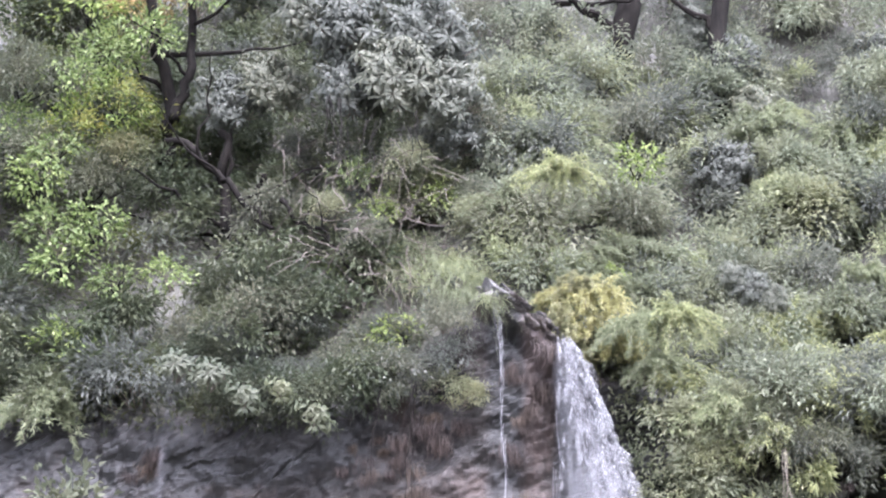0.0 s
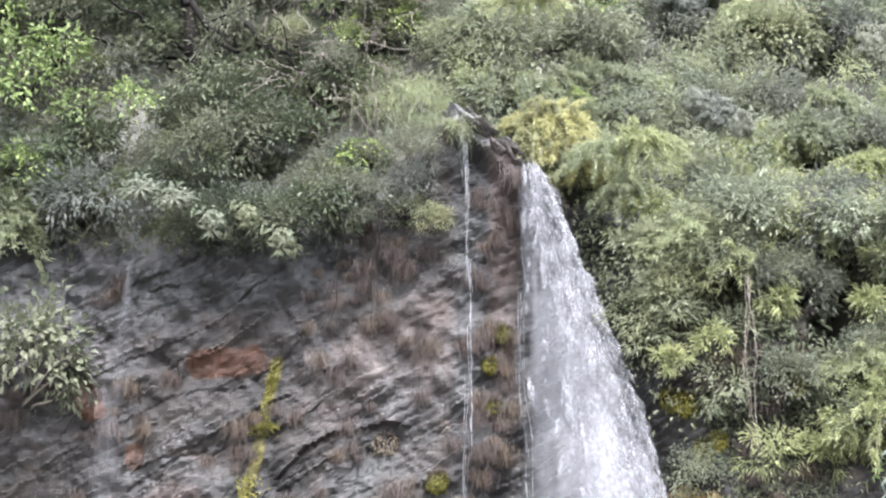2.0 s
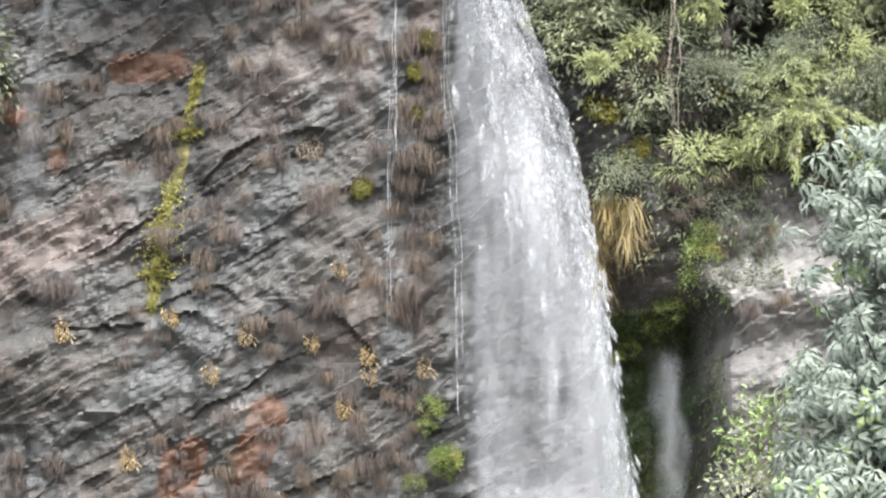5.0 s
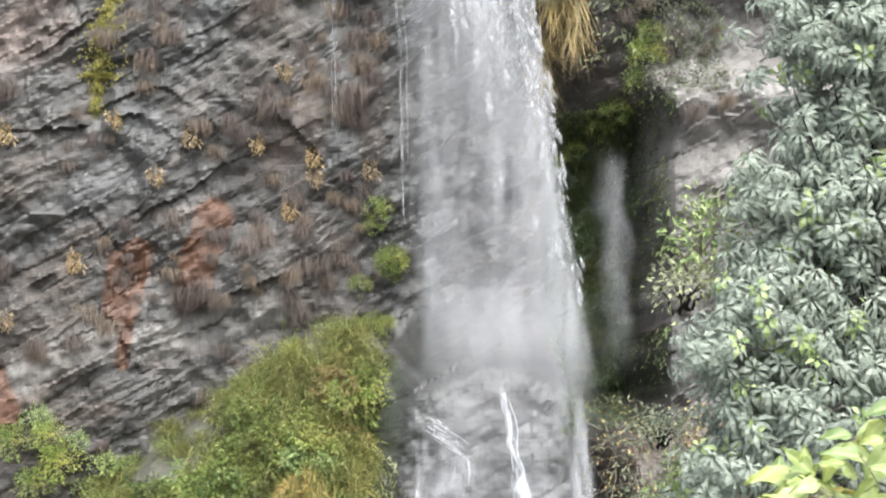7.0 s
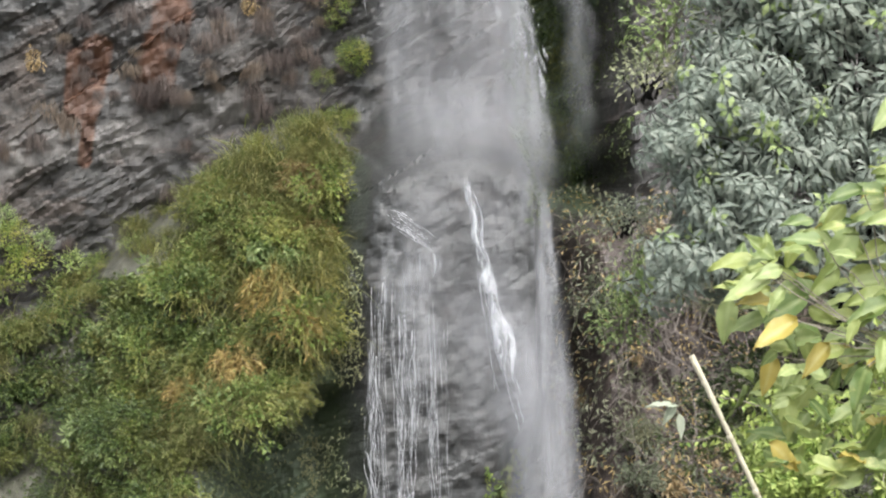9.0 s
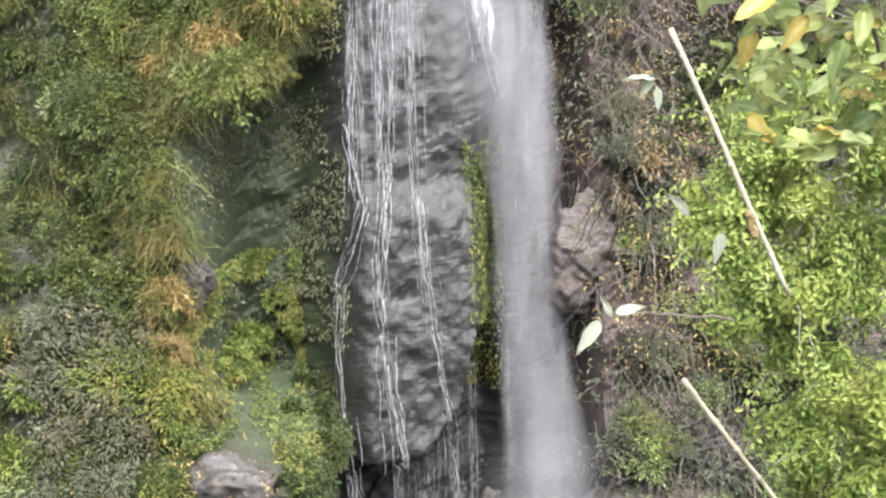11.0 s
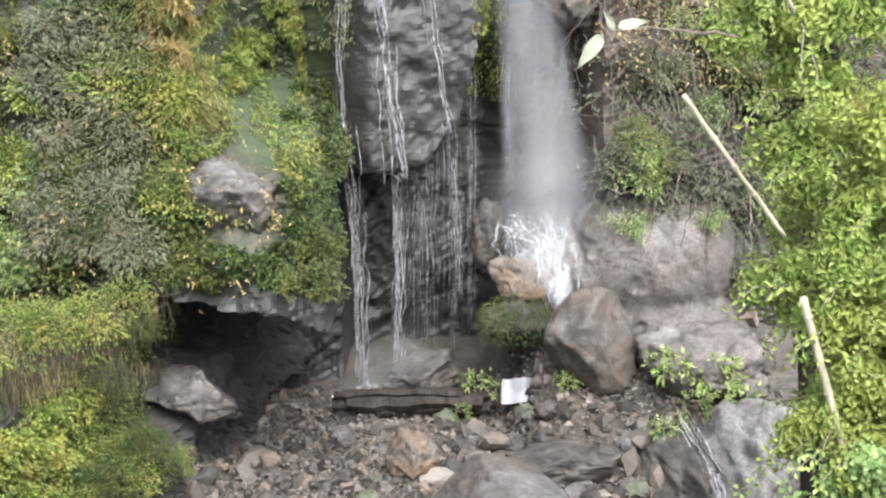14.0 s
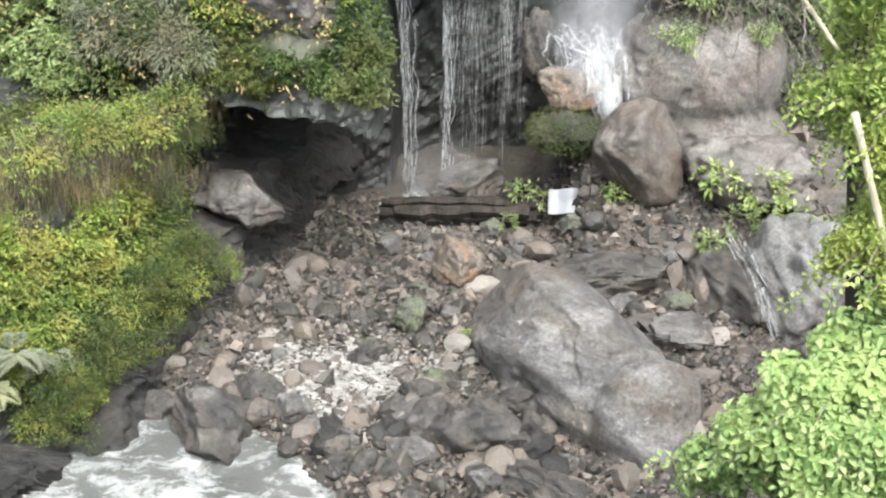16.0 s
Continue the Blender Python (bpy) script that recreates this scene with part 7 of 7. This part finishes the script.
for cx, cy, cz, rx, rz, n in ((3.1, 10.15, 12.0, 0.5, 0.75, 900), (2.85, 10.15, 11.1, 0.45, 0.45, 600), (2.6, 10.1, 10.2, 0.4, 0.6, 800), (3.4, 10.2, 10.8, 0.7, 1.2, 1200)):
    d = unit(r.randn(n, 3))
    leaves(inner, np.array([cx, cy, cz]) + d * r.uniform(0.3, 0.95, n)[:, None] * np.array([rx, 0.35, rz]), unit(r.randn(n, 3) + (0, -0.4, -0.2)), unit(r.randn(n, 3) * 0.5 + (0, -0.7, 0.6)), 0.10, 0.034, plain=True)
part("inner_foliage", inner, LEAF_GREY, near, "backing leaves inside the crown, coloured darker as if shaded")
part("young_leaves", ys, LEAF_FRESH, near, "small yellow-green young leaves")
stems_to(w, r, np.array([3.5, 10.5, 9.9]), np.array(heads)[::2], 0.014, 8, 0.02)
part("branching", w, BARK, near)
w = Soup()
tube(w, wander((3.6, 10.6, 1.0), (3.2, 10.2, 11.6), 14, 0.03, r), np.linspace(0.11, 0.03, 14), 9)
part("trunk", w, BARK, near)
autumn = [make_shrub(985 + k, (LEAF_FRESH, LEAF_SOFT)[k], "thin shrub with yellowing leaves below the tree", (0.22, 0.2, 0.25), 18, 22, 0.04, 0.02, 0.3, "shrub", "yellowing shrubs", 0.4) for k in range(2)]
for k, (x, y, z, q) in enumerate(((2.3, 10.2, 10.95, 1.0), (2.2, 10.2, 10.7, 0.8), (2.15, 10.2, 9.6, 0.8), (2.1, 10.4, 9.95, 0.6), (2.05, 10.3, 9.4, 0.8))):
    put(autumn[k % 2], x, z, q, y=y)



def climber(name, label, category, lumps, material, size, seed, wide=0.62, per=46):
    """A plant grown over lumps, with ragged shoots at its edge."""
    ob = tagged(new(name), label, category)
    s, w = Soup(), Soup()
    r = rs(seed)
    for cx, cy, cz, rx, ry, rz, n in lumps:
        d0 = unit(r.randn(n, 3) + (-0.3, -0.7, 0.2))
        tuft = np.array([cx, cy, cz]) + d0 * r.uniform(0.55, 1.0, n)[:, None] * np.array([rx, ry, rz])
        for q, dd in zip(tuft, d0):
            m = per
            d = unit(r.randn(m, 3) + dd * 0.8)
            c = q + d * r.uniform(0.4, 1.15, m)[:, None] * r.uniform(0.08, 0.17) * np.array([1, 0.8, 0.9])
            rosettes(r, c, d + (0, -0.5, 0.6), s, 5, size * r.uniform(0.75, 1.4), size * wide, 0.3, (-0.6, 0.3), True)
            if r.uniform() < 0.6:
                p = wander(q, q + unit(dd + (-0.5, -0.3, r.uniform(-1.2, 0.3))) * r.uniform(0.15, 0.34), 8, 0.012, r)
                w = Soup()
                tube(w, p, np.linspace(0.004, 0.0015, 8), 4)
                part("runner", w, TWIG, ob)
                rosettes(r, p[2:], unit(r.randn(6, 3) * 0.5 + (0, -0.5, 0.6)), s, 4, size, size * 0.66, 0.3, (-0.4, 0.3), True)
    part("foliage", s, material, ob)
    return ob


for k, (x, y, z, q) in enumerate(((2.75, 10.3, 9.0, 0.5), (3.05, 10.4, 8.8, 0.6), (2.55, 10.3, 8.75, 0.4), (3.3, 10.3, 9.3, 0.6), (2.9, 10.2, 8.5, 0.5), (3.2, 10.2, 8.3, 0.6))):
    put((shrub_deep, shrub_dull)[k % 2][0], x, z, q, y=y)
climber("creeper", "bright green creeper covering the near bank", "climbing plant",
        ((2.2, 7.15, 9.05, 0.28, 0.3, 0.34, 16), (2.0, 7.15, 8.6, 0.38, 0.3, 0.26, 22), (2.45, 7.25, 8.2, 0.42, 0.3, 0.6, 30), (2.52, 7.25, 7.4, 0.36, 0.3, 0.6, 30), (2.6, 7.15, 6.8, 0.36, 0.3, 0.45, 22), (2.7, 7.05, 9.2, 0.5, 0.4, 0.7, 26), (2.75, 7.15, 7.0, 0.4, 0.3, 0.6, 26), (2.6, 7.4, 7.35, 0.22, 0.2, 0.45, 18), (2.6, 7.4, 6.7, 0.2, 0.2, 0.4, 16)), LEAF_LIME, 0.031, 911, 0.55, 54)
climber("ground_cover", "pale green leafy ground cover on the near bank", "ground cover",
        ((2.25, 6.95, 6.05, 0.50, 0.4, 0.36, 44), (2.0, 6.9, 5.6, 0.36, 0.4, 0.3, 26), (2.6, 6.9, 5.8, 0.5, 0.4, 0.5, 40), (2.75, 7.0, 6.4, 0.4, 0.3, 0.4, 26), (2.25, 6.8, 5.4, 0.5, 0.4, 0.3, 26)), LEAF_BRIGHT, 0.037, 912, 0.85, 60)


def big_leaf(p, axis, normal, length, width, material, parent):
    """A broad cupped leaf with a bent midrib."""
    axis = unit(np.array(axis, float))
    sd = unit(np.cross(axis, normal))
    up = np.cross(sd, axis)
    u, v = np.meshgrid(np.linspace(0, 1, 9), np.linspace(-1, 1, 7), indexing="ij")
    half = width * 0.5 * np.sin(np.pi * u ** 0.75) ** 0.9 * (1 - 0.3 * u)
    h = np.abs(v) * width * 0.13 - u ** 2 * length * 0.22 + np.sin(u * 17 + length * 90) * v * width * 0.07 + np.sin(v * 3 + u * 5 + length * 200) * width * 0.06
    g = np.array(p) + axis * (u * length)[..., None] + sd * (v * half)[..., None] + up * h[..., None]
    s = Soup()
    i = (np.arange(8)[:, None] * 7 + np.arange(6)[None]).ravel()
    s.add(g, np.concatenate([np.stack([i, i + 1, i + 8], 1), np.stack([i, i + 8, i + 7], 1)]))
    ob = part("leaf", s, material, parent, smooth=True)
    ob.data.attributes.new("rib", "FLOAT", "POINT").data.foreach_set("value", np.where(np.abs(v) < 0.05, 0.35, 0.0).astype(np.float32).ravel())
    return ob


broad = tagged(new("broad_leaved_bush"), "bush with large pale green leaves, some turning yellow", "shrub")
r = rs(921)
w = Soup()
tube(w, wander((2.9, 6.6, 7.4), (1.75, 5.1, 9.62), 10, 0.02, r), np.linspace(0.016, 0.008, 10), 7)
for k, (x, z, ax, az, q) in enumerate(((1.36, 9.88, -1, -0.1, 0.9), (1.38, 9.83, -1, -0.3, 1.0), (1.38, 9.87, 0, 1, 0.6), (1.50, 9.78, -1, -0.5, 1.0), (1.44, 9.72, -1, -0.4, 1.0), (1.64, 9.96, -0.6, -0.9, 1.1), (1.60, 9.86, -0.7, -0.7, 0.9),
                                     (1.52, 9.92, -0.9, 0.2, 0.8), (1.72, 10.05, -1, 0.2, 0.8), (1.74, 9.98, -1, 0.0, 0.9), (1.66, 10.06, -1, -0.2, 0.8), (1.29, 9.78, -0.2, -1, 0.9), (1.72, 9.76, -1, -0.3, 1.0), (1.74, 10.3, -0.8, -0.6, 1.0),
                                     (1.52, 9.66, -0.6, -0.6, 0.8), (1.42, 9.62, -0.3, -1, 0.8), (1.8, 9.9, -0.5, -0.8, 1.1), (1.84, 10.1, -0.8, 0.4, 1.0), (1.62, 9.6, -0.4, -0.8, 0.9), (1.78, 9.6, 0.3, -0.9, 0.9))):
    p = np.array([x, 5.0 + r.uniform(-0.1, 0.12), z])
    big_leaf(p, (ax, r.uniform(-0.4, 0.1), az), np.array([0.1, -0.75, 0.7]) + r.randn(3) * 0.25, 0.145 * q, 0.074 * q, BROAD_YELLOW if k in (4, 14, 15) else (BROAD_LIME, BROAD_PALE)[k % 2], broad)
    tube(w, wander((1.78, 5.1, 9.62), p, 6, 0.008, r), 0.0018, 4)
for k in range(340):
    x = r.uniform(1.38, 2.25)
    p = np.array([x, 5.05 + r.uniform(-0.1, 0.35), r.uniform(9.3, 9.84 + (x - 1.3) * 0.55)])
    q = r.uniform(0.4, 0.85)
    big_leaf(p, (r.randn() - 0.4, r.uniform(-0.5, 0.1), r.randn() * 0.6 - 0.2), np.array([0.1, -0.7, 0.7]) + r.randn(3) * 0.35, 0.15 * q, 0.08 * q, BROAD_YELLOW if k % 11 == 5 else (BROAD_LIME, BROAD_LIME, BROAD_PALE)[k % 3], broad)
part("branching", w, TWIG, broad)
sprig = tagged(new("leafy_shoot"), "thin shoot with a few long pale leaves", "shrub")
w = Soup()
tube(w, wander((1.62, 6.0, 8.62), (1.12, 5.5, 8.76), 12, 0.005, r), np.linspace(0.005, 0.0025, 12), 6)
tube(w, wander((1.55, 6.0, 9.0), (1.24, 5.5, 9.44), 12, 0.008, r), np.linspace(0.004, 0.002, 12), 6)
part("branching", w, TWIG, sprig)
for x, z, ax, az, q in ((1.12, 8.76, -0.5, 1, 0.55), (1.13, 8.77, 1, 0.3, 0.75), (1.09, 8.75, -0.7, -0.8, 1.0), (1.25, 9.45, -1, 0.2, 0.8), (1.25, 9.43, 0.1, -1, 0.6), (1.24, 9.46, -0.6, -0.9, 0.6), (1.35, 9.05, -0.5, 0.6, 0.8), (1.45, 9.0, -0.3, -0.9, 0.8)):
    big_leaf((x, 5.5, z), (ax, -0.2, az), np.array([0.2, -0.7, 0.6]) + r.randn(3) * 0.2, 0.125 * q, 0.05 * q, BROAD_GREY, sprig)
left_bush = make_shrub(931, LEAF_DULL, "green bush with broad leaves on the wall", (0.36, 0.3, 0.5), 30, 30, 0.06, 0.04, 0.5, "shrub", "near bushes")
for k, (x, y, z) in enumerate(((-2.3, 14.9, 2.3), (-2.55, 14.8, 2.0), (-2.1, 15.2, 2.1))):
    fern = make_fern(940 + k, "green fern on the bank beside the stream")
    fern.matrix_basis = pose(x, y, z) @ Matrix.Scale(0.7, 4)
put(left_bush, -4.3, 16.1, 1.7, 0.3)

# ---- trunks of the forest ----


def tree(a, b, radius, label, seed, limbs=5):
    ob = tagged(new("tree"), label, "tree", "dark forest trees")
    r = rs(seed)
    w = Soup()
    p = wander(a, b, 16, 0.05, r)
    tube(w, p, np.linspace(radius, radius * 0.55, 16), 9)
    part("trunk", w, BARK, ob, smooth=True)
    for k in range(limbs):
        w = Soup()
        q = p[5 + (k * 9) // limbs]
        tube(w, wander(q, q + r.randn(3) * (1.2, 0.4, 0.4) + (0, -0.4, 0.9), 9, 0.05, r), np.linspace(radius * 0.4, radius * 0.08, 9), 6)
        part("limb", w, BARK, ob)
    return ob


tree((-3.95, 24.2, 22.3), (-4.35, 23.4, 25.6), 0.11, "dark mossy tree trunk in the forest", 951, 3)
tree((-3.85, 24.0, 22.9), (-3.55, 23.4, 25.4), 0.08, "thin dark tree stem in the forest", 957, 2)
tree((2.35, 26.2, 24.0), (3.05, 26.4, 29.0), 0.24, "dark leaning tree trunk in the forest", 952, 3)
tree((1.55, 26.0, 24.6), (1.3, 26.4, 29.0), 0.13, "thin dark tree trunk in the forest", 953, 3)
tree((4.05, 25.9, 24.0), (4.5, 26.2, 29.0), 0.17, "dark tree trunk wrapped in leaves", 954, 4)
tree((-2.7, 23.9, 20.3), (-3.15, 23.7, 22.6), 0.10, "dark crooked trunk leaning out over the cliff", 955, 2)
tree((-3.5, 23.9, 20.3), (-2.5, 23.6, 21.9), 0.08, "dark crooked trunk rising from the cliff top", 956, 2)


tree((-3.9, 23.7, 22.4), (-2.3, 23.2, 20.9), 0.06, "dark leaning stem in a gap of the forest", 958, 3)
tree((-2.2, 23.2, 21.3), (-1.2, 22.7, 20.1), 0.035, "thin dark stem reaching towards the stream", 959, 3)


def hanging(a, b, n, material, label, seed, name="hanging_root", spread=0.1, thick=0.012):
    ob = tagged(new(name), label, "roots", "hanging roots")
    r = rs(seed)
    for k in range(n):
        w = Soup()
        o = r.randn(3) * (spread, 0.05, 0.08)
        tube(w, wander(np.array(a) + o, np.array(b) + o * 1.4, 12, 0.025, r), np.linspace(thick, thick * 0.3, 12) * r.uniform(0.4, 1.2), 5)
        part("root", w, material, ob)
    return ob


hanging((-1.5, 22.2, 22.3), (-1.35, 21.9, 21.1), 6, BARK, "dark roots hanging below the crown", 961, spread=0.25)
hanging((-0.7, 22.2, 22.0), (-0.75, 21.9, 20.9), 5, BARK, "dark roots hanging above the stream", 962, spread=0.2)
hanging((3.66, 20.3, 17.0), (3.60, 20.2, 14.9), 3, TWIG, "thin pale roots hanging down the cliff", 963, spread=0.06, thick=0.005)
hanging((-0.4, 21.0, 17.9), (-0.42, 21.0, 16.6), 4, BARK, "thin dark roots hanging over the rock wall", 964, spread=0.25)
hanging((3.9, 19.1, 7.0), (3.45, 18.95, 6.15), 9, BARK, "bare dark twigs hanging over the rock knob", 965, "hanging_twig", 0.18, 0.006)
for k, x in enumerate((-2.25, -1.95, -1.65)):
    hanging((x, 15.35 + 0.6 * (x + 2.9), 3.85), (x + 0.1, 15.3 + 0.6 * (x + 2.9), 2.85), 7, TWIG, "thin brown roots hanging from the shelf of the bank", 980 + k, spread=0.16, thick=0.007)
hanging((4.6, 18.6, 4.0), (4.45, 18.55, 2.9), 5, BARK, "thin dark roots hanging over the boulder", 966, spread=0.3, thick=0.004)
for k, (x, z) in enumerate(((4.0, 9.4), (4.3, 8.7), (3.85, 8.3), (4.2, 7.6), (4.5, 6.6), (4.4, 5.6))):
    hanging((x, float(wall_y(x, z)) - 0.35, z), (x - 0.15, float(wall_y(x, z)) - 0.3, z - 0.75), 8, BARK, "thin bare twigs hanging beside the falls", 974 + k, "hanging_twig", 0.28, 0.005)
trickle = tagged(new("rock_trickle"), "white trickle running down a grey slab", "waterfall")
strands("trickle", [4.12, 4.24, 4.40], [4.24, 4.40, 4.58], [2.62, 2.42, 2.12], [2.42, 2.12, 1.66], lambda x, z: np.interp(z, (1.66, 2.62), (16.2, 16.45)), WATER_STRAND, trickle, 601, 0.05, 0.01, 8)
small_green = [make_shrub(970 + k, LEAF_FRESH, "small green plant between wet boulders", (0.16, 0.14, 0.14), 12, 12, 0.045, 0.024, 0.2, "plant", "small green plants") for k in range(2)]
for k, (x, y, z, q) in enumerate(((4.35, 17.9, 2.5, 1.5), (4.75, 17.8, 2.45, 1.6), (4.95, 17.6, 2.2, 1.5), (4.5, 17.6, 2.2, 1.2), (2.5, 19.0, 1.95, 1.0), (2.75, 18.9, 1.9, 0.8), (3.35, 18.2, 2.25, 0.8), (1.6, 16.3, 1.65, 0.6), (4.2, 17.5, 2.0, 1.0), (2.3, 18.7, 1.75, 0.7))):
    put(small_green[k % 2], x, z, q, y=y)
